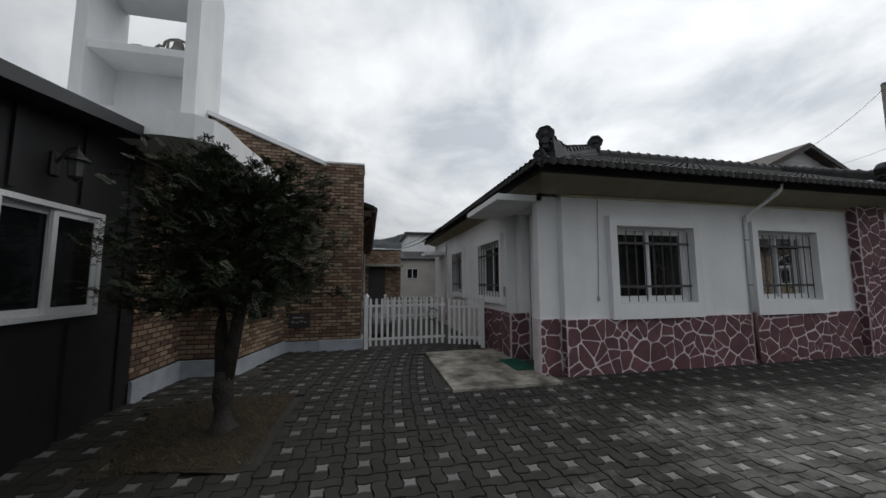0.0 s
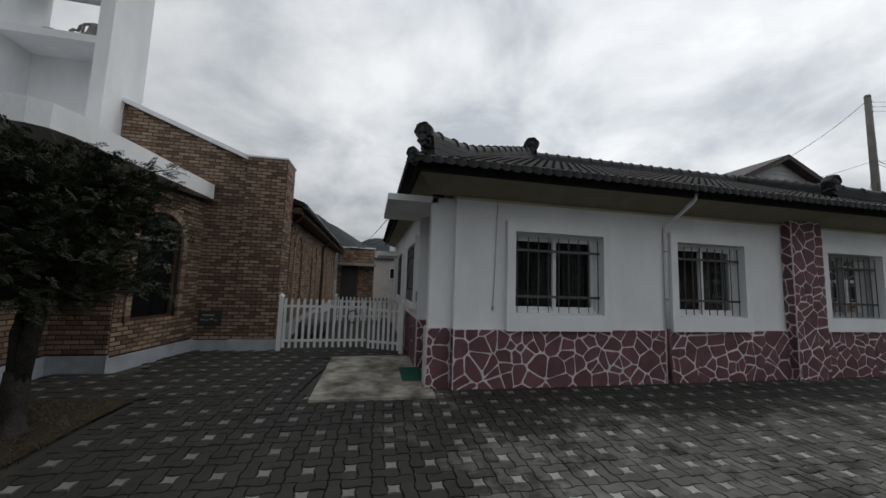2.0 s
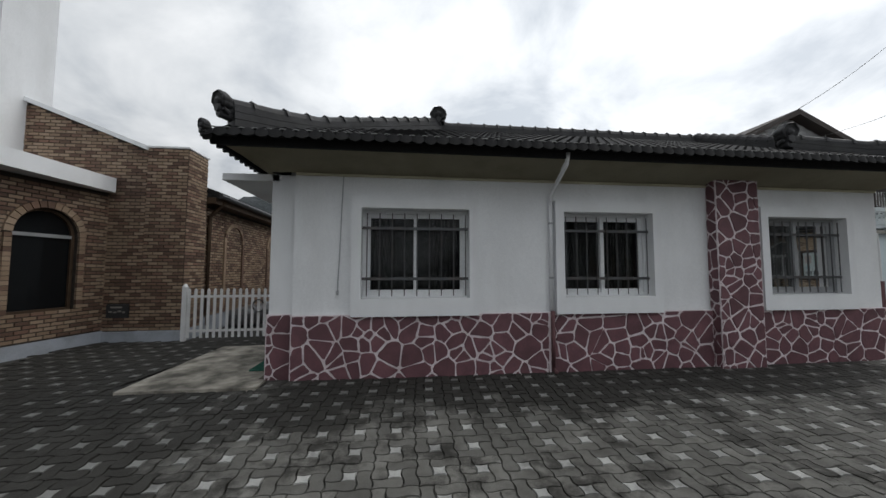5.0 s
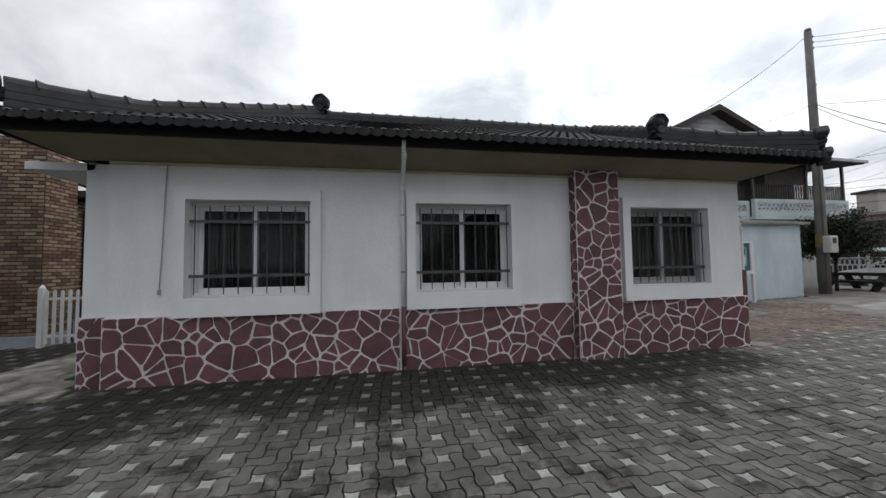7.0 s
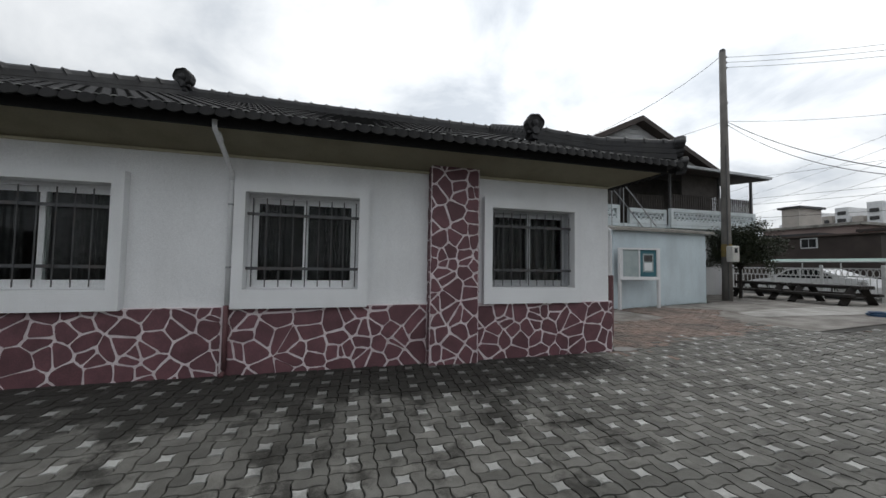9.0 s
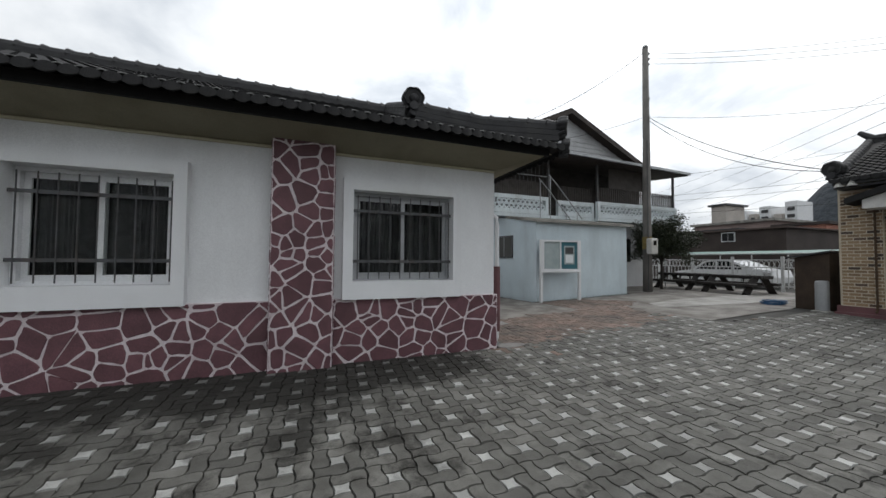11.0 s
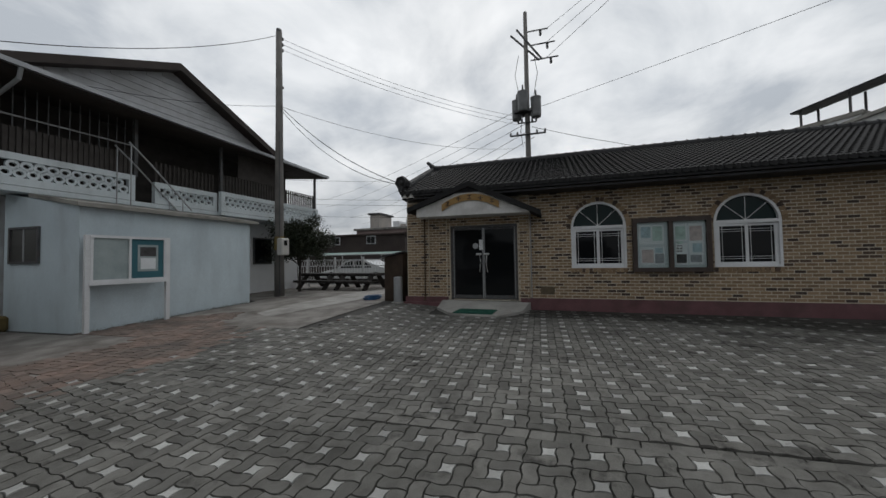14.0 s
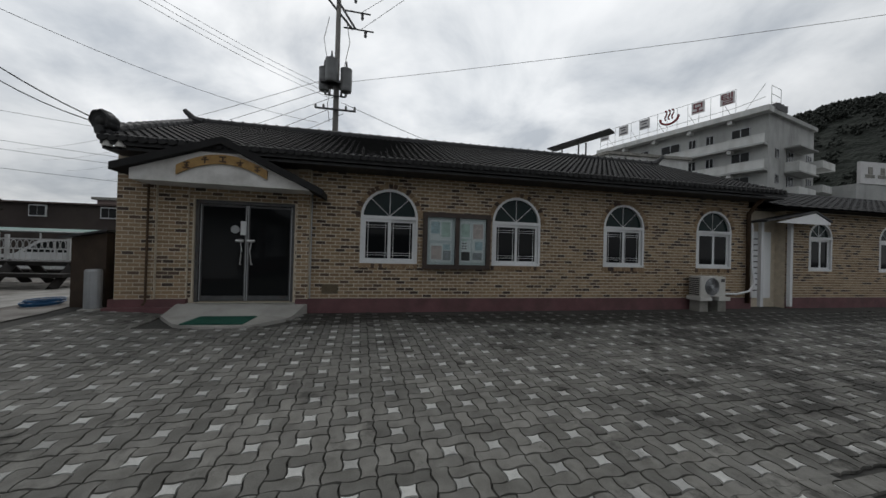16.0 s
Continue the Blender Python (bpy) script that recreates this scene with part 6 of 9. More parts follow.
b = tube(B(), [(-1.38, 3.9, g0), (-1.39, 3.9, g0 + 0.06), (-1.40, 3.9, g0 + 0.35), (-1.40, 3.9, g0 + 0.6)], 0.125, 0.085, sides=10)
for v in b.verts:
    if v.co.z < g0 + 0.05:
        v.co.x += (v.co.x + 1.38) * 0.35; v.co.y += (v.co.y - 3.9) * 0.35
part("trunk", b, M_BARK, tree, smooth=True)
stems = [[(-1.40, 3.9, g0 + 0.5), (-1.45, 3.92, g0 + 0.95), (-1.47, 3.95, 1.6), (-1.5, 3.9, 2.2), (-1.46, 3.92, 2.75)], [(-1.39, 3.9, g0 + 0.5), (-1.31, 3.87, g0 + 0.95), (-1.22, 3.85, 1.6), (-1.15, 3.9, 2.2), (-1.18, 3.95, 2.6)]]
for s in stems:
    part("stem", tube(B(), s, 0.078, 0.02, sides=8), M_BARK, tree, smooth=True)
sprays = []
for k in range(250):
    st = stems[k % 2]
    f_ = rs.uniform(0.40, 1.0)
    i = min(int(f_ * 4), 3)
    p = Vector(st[i]).lerp(Vector(st[i + 1]), f_ * 4 - i)
    a = rs.uniform(0, 2 * math.pi)
    zrel = (p.z - 0.9) / 2.0
    reach = (1.16 - 0.62 * max(0, zrel) ** 1.6) * rs.uniform(0.5, 1.08) * (0.8 if zrel < 0.1 else 1)
    d = Vector((math.cos(a), math.sin(a), 0))
    tip = p + d * reach + Vector((0, 0, rs.uniform(-0.14, 0.24)))
    mid_ = p.lerp(tip, 0.5) + Vector((0, 0, rs.uniform(-0.12, 0.05)))
    part("branch", tube(B(), [p, mid_, tip], 0.017, 0.004, sides=5), M_BARK, tree)
    sprays.append((p, mid_, tip))
verts, faces = [], []
for p, m_, tip in sprays:
    out = (tip - p).normalized()
    side = out.cross(Vector((0, 0, 1))).normalized()
    for j in range(36):
        # a flat twig that leaves the branch sideways and droops a little at its end
        f_ = rs.uniform(0.25, 1.03)
        q = p.lerp(m_, f_ * 2) if f_ < 0.5 else m_.lerp(tip, f_ * 2 - 1)
        q = q + Vector((rs.gauss(0, 0.05), rs.gauss(0, 0.05), rs.gauss(0.01, 0.06)))
        way = (out * rs.uniform(0.2, 1.0) + side * rs.choice((-1, 1)) * rs.uniform(0.2, 0.9) + Vector((0, 0, rs.gauss(0.25, 0.45)))).normalized()
        ln = rs.uniform(0.07, 0.17)
        flat = way.cross(Vector((rs.gauss(0, 0.35), rs.gauss(0, 0.35), 1))).normalized()
        n_ = 11
        for t in range(n_):
            c = q + way * (ln * (t + 0.5) / n_) - Vector((0, 0, 0.02 * (t / n_) ** 2))
            for sg_ in (-1, 1):
                d = (flat * sg_ + way * 0.55 + Vector((0, 0, rs.gauss(0.1, 0.25)))).normalized()
                l = rs.uniform(0.028, 0.050) * (1.15 - 0.6 * t / n_)
                w_ = way * 0.0062
                k = len(verts)
                verts += [c, c + d * l * 0.55 + w_, c + d * l, c + d * l * 0.55 - w_]
                faces.append((k, k + 1, k + 2, k + 3))
me = bpy.data.meshes.new("crown"); me.from_pydata(verts, [], faces); me.update()
M_YEW = mat("yew_needles", (0.020, 0.030, 0.015), (0.036, 0.044, 0.020), rough=0.75, scale=3, grain=20, bump=0, vary=0.35)
link("crown", me, M_YEW, tree, "dense dark green needle sprays")


def small_tree(name, x, y, h, r, label, seed, n=70):
    rr = random.Random(seed)
    z = ground_z(x, y) - 0.03
    t = thing(name, (x, y, z), label, "tree")
    part("trunk", tube(B(), [(x, y, z), (x + 0.03, y, z + h * 0.4), (x - 0.02, y + 0.03, z + h * 0.8)], 0.06, 0.02), M_BARK, t)
    vs, fs = [], []
    for k in range(n):
        a, e, q = rr.uniform(0, 6.28), rr.uniform(-0.5, 1.3), rr.uniform(0.25, 1.0) ** 0.6
        tip = Vector((x, y, z + h * 0.62)) + Vector((math.cos(a) * math.cos(e), math.sin(a) * math.cos(e), math.sin(e) * h * 0.36 / r)) * r * q * (0.95 + 0.75 * noise.noise(Vector((1.4 * math.cos(a), 1.4 * math.sin(a), 2.2 * e + seed))))
        if k < 24:
            part("branch", tube(B(), [(x, y, z + h * 0.35 + 0.3 * rr.random()), Vector((x, y, z + h * 0.5)).lerp(tip, 0.6), tip], 0.018, 0.004, sides=4), M_BARK, t)
        for j in range(40):
            c = tip + Vector((rr.gauss(0, 0.13), rr.gauss(0, 0.13), rr.gauss(0, 0.1)))
            d = Vector((rr.gauss(0, 1), rr.gauss(0, 1), rr.gauss(0, 0.6))).normalized()
            s = d.cross(Vector((rr.gauss(0, 1), rr.gauss(0, 1), rr.gauss(0, 1)))).normalized() * 0.022
            l = rr.uniform(0.06, 0.12)
            i = len(vs)
            vs += [c, c + d * l * 0.5 + s, c + d * l, c + d * l * 0.5 - s]
            fs.append((i, i + 1, i + 2, i + 3))
    m_ = bpy.data.meshes.new("crown"); m_.from_pydata(vs, [], fs); m_.update()
    link("crown", m_, M_LEAF, t)
    return t


M_LEAF = mat("dull_green_leaves", (0.018, 0.027, 0.013), (0.032, 0.038, 0.018), rough=0.6, scale=3, grain=20, bump=0, vary=0.35)
small_tree("garden_tree", 23.7, 10.35, 3.0, 1.2, "small dark evergreen beside the utility pole", 11, 520)
dish = thing("satellite_dish", (25.6, 11.55, 0.3), "pale grey satellite dish on a thin mast", "satellite dish")
part("mast", tube(B(), [(25.6, 11.55, 0.3), (25.6, 11.55, 3.2)], 0.03), M_ALU, dish)
b = B()
dr = [[b.verts.new((25.6 - 0.06 - dp + 0.1 * (r / 0.36) ** 2 * -1, 11.55 + r * math.cos(a), 3.2 + r * math.sin(a))) for a in [2 * math.pi * k / 24 for k in range(24)]] for r, dp in ((0.32, 0.0), (0.22, 0.0), (0.1, 0.0), (0.1, -0.02), (0.22, -0.02), (0.32, -0.02))]
for r0, r1 in zip(dr, dr[1:] + dr[:1]):
    for k in range(24):
        b.faces.new((r0[k], r0[(k + 1) % 24], r1[(k + 1) % 24], r1[k]))
b.faces.new(dr[2][::-1]); b.faces.new(dr[3])
bmesh.ops.recalc_face_normals(b, faces=b.faces)
part("bowl", b, M_ALU, dish, smooth=True)
part("arm", tube(B(), [(25.5, 11.55, 2.92), (25.05, 11.55, 3.05)], 0.015, sides=5), M_BARS, dish)
part("receiver", lathe(B(), [(0.001, 3.01), (0.04, 3.02), (0.04, 3.12), (0.001, 3.13)], 25.05, 11.55, 10), M_BARS, dish)

# ---- picket gate and passage fence ----
def pickets(name, label, p0, p1, z0, z1, n, post0=True, post1=False, group=""):
    x0, y0 = p0
    x1, y1 = p1
    L_ = math.hypot(x1 - x0, y1 - y0)
    at = frame_on(p0, math.degrees(math.atan2(y1 - y0, x1 - x0)))
    t = thing(name, (x0, y0, z0), label, "fence", group)
    for i in range(n):
        u = 0.09 + (L_ - 0.16) * i / max(1, n - 1)
        part("picket", face_prism(B(), [(u - 0.026, z0 + 0.06), (u + 0.026, z0 + 0.06), (u + 0.026, z1 - 0.03), (u, z1), (u - 0.026, z1 - 0.03)], at, 0.0, 0.018), M_FENCE, t)
    for zz in (z0 + 0.2, z1 - 0.17):
        part("rail", face_prism(B(), [(0.05, zz - 0.025), (L_, zz - 0.025), (L_, zz + 0.025), (0.05, zz + 0.025)], at, -0.03, -0.002), M_FENCE, t)
    for on, u in ((post0, 0.0), (post1, L_)):
        if on:
            b_ = face_prism(B(), [(u - 0.04, z0 - 0.02), (u + 0.04, z0 - 0.02), (u + 0.04, z1 + 0.02), (u - 0.04, z1 + 0.02)], at, -0.05, 0.03)
            part("post", b_, M_FENCE, t)
            c_ = at(u, -0.01, 0)
            part("post_cap", lathe(B(), [(0.06, z1 + 0.021), (0.06, z1 + 0.04), (0.02, z1 + 0.09), (0.001, z1 + 0.10)], c_[0], c_[1], 4), M_FENCE, t)
    return t


gzg = ground_z(0, 7.6)
pickets("picket_gate", "white picket gate across the passage", (-0.03, 7.56), (1.72, 7.62), gzg, 1.23, 14)
pickets("picket_gate", "white picket gate leaf standing ajar", (1.70, 7.5), (2.45, 7.15), gzg, 1.19, 7, False, True)
pickets("picket_fence", "white picket fence further down the passage", (0.6, 12.4), (2.5, 12.6), 0.16, 1.05, 14, True, True)
hl = thing("hose_loop", (1.5, 7.65, 0.8), "dark hose loop hung on the gate", "hose")
part("hose", tube(B(), [(1.42 + 0.11 * math.cos(a), 7.55, 0.86 + 0.13 * math.sin(a)) for a in [0.4 + 0.35 * k for k in range(16)]], 0.012, sides=6), M_BLACK, hl)
bl = thing("covered_bench", (0.9, 9.6, 0.15), "long grey covered bundle lying along the passage", "bundle")
part("body", box(B(), 0.02, 0.62, 9.0, 11.0, 0.13, 0.62, 0.12), M_BARS, bl)

def doormat(x0, x1, y0, y1, z, label):
    t = thing("doormat", ((x0 + x1) / 2, (y0 + y1) / 2, z), label, "doormat")
    part("mat", box(B(), x0, x1, y0, y1, z, z + 0.018, 0.005), M_GREENMAT, t)
    b_ = B()
    n_ = int((y1 - y0) / 0.04)
    for i in range(1, n_):
        box(b_, x0 + 0.02, x1 - 0.02, y0 + i * 0.04 - 0.008, y0 + i * 0.04 + 0.008, z + 0.018, z + 0.024)
    tagged(part("ribs", b_, M_GREENMAT, t), kind="stuff")


doormat(2.30, 2.66, 5.1, 5.85, ground_z(2.4, 5.5) + 0.031, "green rubber doormat at the house door")
doormat(20.2, 20.85, 1.5, 2.45, ground_z(20.5, 2.0) + 0.037, "green rubber doormat on the hall ramp")

# ---- hall fittings ----
nb2 = thing("bulletin_board", rat(6.62, 0.1, 1.2), "dark wood framed bulletin case with two glass doors", "notice board")
M_WALNUT = mat("dark_walnut_frame", (0.06, 0.042, 0.034), (0.04, 0.028, 0.023), rough=0.5, scale=6, grain=40, bump=0.2)
b = B()
for p in ([(5.84, 1.2), (7.4, 1.2), (7.4, 1.3), (5.84, 1.3)], [(5.84, 2.36), (7.4, 2.36), (7.4, 2.46), (5.84, 2.46)], [(5.84, 1.3), (5.93, 1.3), (5.93, 2.36), (5.84, 2.36)], [(7.31, 1.3), (7.4, 1.3), (7.4, 2.36), (7.31, 2.36)], [(6.575, 1.3), (6.665, 1.3), (6.665, 2.36), (6.575, 2.36)]):
    face_prism(b, p, rat, 0.013, 0.12)
part("frame", b, M_WALNUT, nb2)
part("back_panel", face_prism(B(), [(5.93, 1.3), (7.31, 1.3), (7.31, 2.36), (5.93, 2.36)], rat, 0.014, 0.04), mat("pale_board", (0.62, 0.68, 0.70), (0.54, 0.60, 0.62), rough=0.9, scale=2), nb2)
for u, z, w_, h in ((5.98, 1.84, 0.52, 0.46), (6.0, 1.36, 0.5, 0.42), (6.70, 1.9, 0.26, 0.4), (6.98, 1.36, 0.29, 0.94), (6.72, 1.36, 0.24, 0.5)):
    part("paper", face_prism(B(), [(u, z), (u + w_, z), (u + w_, z + h), (u, z + h)], rat, 0.041, 0.044), M_PAPER, nb2)
M_CLIPS = [mat(nm_, c_, tuple(v * 0.8 for v in c_), rough=0.6, scale=9, grain=60, bump=0.02, dirt=tuple(v * 0.5 for v in c_), dirt_amt=0.5, dirt_scale=9) for nm_, c_ in (("pale_blue_print", (0.50, 0.64, 0.70)), ("pale_mint_print", (0.55, 0.70, 0.64)), ("pale_rose_print", (0.66, 0.55, 0.53)), ("grey_print", (0.36, 0.38, 0.40)))]
rc = random.Random(8)
for k, (u, z, w_, h) in enumerate(((6.02, 2.0, 0.2, 0.26), (6.26, 1.92, 0.2, 0.34), (6.03, 1.42, 0.24, 0.3), (6.3, 1.4, 0.18, 0.22), (6.30, 1.64, 0.16, 0.12), (6.72, 1.94, 0.2, 0.3), (7.0, 1.9, 0.24, 0.34), (7.0, 1.42, 0.22, 0.16), (7.05, 1.64, 0.18, 0.2), (6.74, 1.84, 0.12, 0.06))):
    part("clipping", face_prism(B(), [(u, z), (u + w_, z + rc.uniform(-0.01, 0.01)), (u + w_, z + h), (u, z + h)], rat, 0.0445, 0.046), M_CLIPS[k % 4], nb2)
part("photo", face_prism(B(), [(6.73, 1.4), (6.93, 1.4), (6.93, 1.6), (6.73, 1.6)], rat, 0.045, 0.047), M_CURTAIN, nb2, "small grey photo")
for u in (6.74, 6.80):
    for k in range(3):
        part("text_bar", face_prism(B(), [(u, 1.66 + k * 0.06), (u + 0.05, 1.66 + k * 0.06), (u + 0.05, 1.685 + k * 0.06), (u, 1.685 + k * 0.06)], rat, 0.045, 0.047), M_BARS, nb2)
for u0, u1 in ((5.93, 6.575), (6.665, 7.31)):
    part("pane", face_prism(B(), [(u0, 1.3), (u1, 1.3), (u1, 2.36), (u0, 2.36)], rat, 0.085, 0.09), M_CLEAR, nb2).visible_shadow = False
ac = thing("air_conditioner", rat(13.4, 0.25, 0.3), "white outdoor air-conditioner unit on concrete blocks", "air conditioner")
M_ACW = mat("off_white_enamel", (0.62, 0.61, 0.58), (0.54, 0.53, 0.50), rough=0.45, scale=2, bump=0.02, dirt=(0.3, 0.28, 0.24), dirt_amt=0.3, dirt_scale=3)
for u in (12.95, 13.52):
    part("block", face_prism(B(), [(u, 0.2), (u + 0.26, 0.2), (u + 0.26, 0.52), (u, 0.52)], rat, 0.14, 0.42), M_CONC, ac)
    part("pad", face_prism(B(), [(u - 0.06, 0.522), (u + 0.30, 0.522), (u + 0.30, 0.62), (u - 0.06, 0.62)], rat, 0.10, 0.50), M_ACW, ac)
b = face_prism(B(), [(12.92, 0.622), (13.72, 0.622), (13.72, 1.14), (12.92, 1.14)], rat, 0.14, 0.46)
bmesh.ops.recalc_face_normals(b, faces=b.faces)
bmesh.ops.bevel(b, geom=b.edges[:], offset=0.012, segments=2, affect="EDGES")
part("body", b, M_ACW, ac)
cx, cz = 13.28, 0.88
part("fan_recess", tube(B(), [rat(cx, 0.458, cz), rat(cx, 0.464, cz)], 0.22, sides=28), M_BARS, ac, "dark round fan opening")
for r in (0.225, 0.19, 0.155, 0.115, 0.07):
    part("grille_ring", tube(B(), [rat(cx + r * math.cos(a), 0.47, cz + r * math.sin(a)) for a in [2 * math.pi * k / 24 for k in range(25)]], 0.006, sides=4, cap=False), M_ALU, ac)
part("fan_hub", tube(B(), [rat(cx, 0.455, cz), rat(cx, 0.475, cz)], 0.05, sides=14), M_ALU, ac)
for i in range(9):
    part("side_fin", face_prism(B(), [(12.912, 0.66 + i * 0.05), (12.919, 0.66 + i * 0.05), (12.919, 0.69 + i * 0.05), (12.912, 0.69 + i * 0.05)], rat, 0.15, 0.43), M_BARS, ac)
part("label", face_prism(B(), [(13.56, 1.0), (13.68, 1.0), (13.68, 1.08), (13.56, 1.08)], rat, 0.462, 0.464), M_BARS, ac)
part("hose", tube(B(), [rat(13.78, 0.25, 0.68), rat(14.4, 0.22, 0.66), rat(14.85, 0.2, 0.74), rat(15.02, 0.2, 0.95), rat(14.98, 0.16, 1.4), rat(14.99, 0.14, 2.5), rat(15.08, 0.05, 2.66)], 0.03), M_PVC, ac, "white wrapped refrigerant line", smooth=True)
for k, (y, label) in enumerate(((3.98, "small white floodlight tilted under the eave corner"), (3.78, "small white floodlight beside its twin under the eave"))):
    fl_ = thing("floodlight", (20.8, y, 3.4), label, "lamp", "floodlights under the eave")
    part("bracket", tube(B(), [(20.95, y, 3.40), (20.90, y, 3.33), (20.84, y, 3.31)], 0.012, sides=6), M_ACW, fl_)
    part("housing", lathe(B(), [(0.03, 3.37), (0.045, 3.34), (0.075, 3.27), (0.078, 3.25), (0.001, 3.25)], 20.82, y, 14), M_ACW, fl_)
    part("lens", lathe(B(), [(0.066, 3.249), (0.05, 3.24), (0.001, 3.238)], 20.82, y, 14), M_GLASS, fl_)

# timber hut, cylinder and hose by the drive
hut = thing("timber_hut", (21.9, 4.7, 0.35), "small dark plywood hut with a lean-to roof beside the hall", "shed")
gh = ground_z(21.9, 4.8) - 0.03
M_PLY = mat("dark_plywood", (0.055, 0.036, 0.024), (0.035, 0.024, 0.017), rough=0.8, scale=3, grain=30, bump=0.3)
part("body", slab(B(), [(21.5, 4.42), (22.6, 4.42), (22.6, 5.15), (21.7, 5.15)], gh, lambda x, y: 1.78 - 0.16 * (y - 4.42)), M_PLY, hut)
part("roof", slab(B(), [(21.4, 4.36), (22.7, 4.36), (22.7, 5.3), (21.6, 5.3)], lambda x, y: 1.79 - 0.16 * (y - 4.42), lambda x, y: 1.83 - 0.16 * (y - 4.42)), M_BLACKMETAL, hut)
cyl = thing("metal_cylinder", (21.42, 4.5, gh), "upright grey metal cylinder", "cylinder")
part("body", lathe(B(), [(0.001, gh), (0.12, gh), (0.125, gh + 0.03), (0.125, 1.06), (0.11, 1.09), (0.001, 1.10)], 21.34, 4.5, 18), M_ALU, cyl)
part("base", lathe(B(), [(0.001, gh), (0.2, gh), (0.2, gh + 0.02), (0.13, gh + 0.04)], 21.34, 4.5, 18), M_CONC, cyl)
hose = thing("blue_hose", (21.5, 5.5, 0.4), "coiled blue water hose lying on the drive", "hose")
for k in range(5):
    r = 0.28 + 0.03 * (k % 3)
    part("coil", tube(B(), [(21.75 + r * math.cos(a) + 0.02 * k, 5.65 + r * 0.8 * math.sin(a), ground_z(21.7, 5.6) + 0.012 + 0.022 * k) for a in [2 * math.pi * j / 20 for j in range(21)]], 0.011, sides=5, cap=False), mat("blue_hose_plastic", (0.02, 0.10, 0.22), (0.015, 0.07, 0.17), rough=0.4, bump=0), hose)

# ---- utility poles and wires ----
M_POLE = mat("weathered_concrete_pole", (0.22, 0.21, 0.195), (0.15, 0.143, 0.135), rough=0.9, scale=2, grain=90, bump=0.3, dirt=(0.08, 0.075, 0.07), dirt_amt=0.5, dirt_scale=2, streak=0.8)
M_WIRE = mat("black_cable", (0.012, 0.012, 0.013), (0.02, 0.02, 0.02), rough=0.6, bump=0)
M_YEL = mat("yellow_marker", (0.27, 0.20, 0.06), (0.17, 0.13, 0.06), rough=0.7)
PX, PY = 21.95, 9.62
up = thing("utility_pole", (PX, PY, ground_z(PX, PY)), "tapered grey concrete utility pole with meter box", "utility pole")
part("pole", tube(B(), [(PX, PY, 0.3), (PX, PY, 3.4), (PX + 0.01, PY, 6.5), (PX, PY, 10.05)], 0.17, 0.105, sides=14), M_POLE, up, smooth=True)
part("cap", lathe(B(), [(0.11, 10.05), (0.09, 10.16), (0.001, 10.18)], PX, PY, 12), M_BARS, up)
part("meter_box", box(B(), PX - 0.30, PX + 0.06, PY - 0.42, PY - 0.18, 1.82, 2.42, 0.03), M_ACW, up, "grey plastic meter box")
part("meter_window", box(B(), PX - 0.2, PX - 0.06, PY - 0.435, PY - 0.421, 2.16, 2.34), M_GLASS, up)
part("band", tube(B(), [(PX, PY, 2.02), (PX, PY, 2.5)], 0.172, 0.17, sides=14), M_YEL, up, "worn yellow marker band")
for z in (9.4, 9.62, 9.84, 8.0):
    part("insulator", box(B(), PX + 0.1, PX + 0.2, PY - 0.05, PY + 0.05, z, z + 0.1, 0.02), M_BARS, up)
part("conduit", tube(B(), [(PX - 0.12, PY - 0.14, 0.4), (PX - 0.1, PY - 0.12, 6.3)], 0.02), M_BARS, up)
QX, QY = 29.2, 1.5
u2 = thing("transformer_pole", (QX, QY, ground_z(QX, QY)), "tall concrete pole with transformers and crossarms", "utility pole")
part("pole", tube(B(), [(QX, QY, 0.2), (QX, QY, 13.6)], 0.155, 0.09, sides=12), M_POLE, u2, smooth=True)
M_TRAFO = mat("grey_transformer_paint", (0.20, 0.205, 0.205), (0.15, 0.153, 0.153), rough=0.5, scale=3)
for dx, dy, z, r in ((-0.38, 0.16, 9.0, 0.25), (-0.2, -0.42, 8.72, 0.24), (0.0, 0.5, 8.78, 0.23)):
    b = lathe(B(), [(0.001, z - 0.45), (r * 0.9, z - 0.45), (r, z - 0.38), (r, z + 0.42), (r * 1.04, z + 0.44), (r * 1.02, z + 0.5), (r * 0.3, z + 0.58), (0.001, z + 0.6)], QX + dx, QY + dy, 16)
    t_ = part("transformer", b, M_TRAFO, u2)
    part("bushing", tube(B(), [(QX + dx, QY + dy, z + 0.58), (QX + dx, QY + dy, z + 0.85)], 0.05, 0.03), M_BARS, t_)
part("bracket", box(B(), QX - 0.4, QX + 0.3, QY - 0.5, QY + 0.6, 8.55, 8.65), M_BARS, u2)
part("crossarm", tube(B(), [(QX - 0.2, QY + 0.8, 7.5), (QX - 0.2, QY - 0.85, 7.47)], 0.045, sides=5), M_BARS, u2)
part("crossarm", tube(B(), [(QX, QY + 0.72, 12.6), (QX, QY - 0.6, 11.1)], 0.05, sides=5), M_BARS, u2)
part("crossarm", tube(B(), [(QX - 0.2, QY + 0.4, 12.7), (QX - 0.2, QY - 0.75, 11.0)], 0.05, sides=5), M_BARS, u2)
for k, (dy, z) in enumerate(((-0.3, 12.6), (-0.6, 11.9), (-0.75, 11.15))):
    b = tube(B(), [(QX, QY + dy * 0.3, z), (QX, QY + dy - 0.75, z - 0.05)], 0.035, sides=5)
    lathe(b, [(0.05, z - 0.32), (0.07, z - 0.25), (0.05, z - 0.18), (0.07, z - 0.1)], QX, QY + dy - 0.4, 8)
    part("insulator", b, M_BARS, u2)


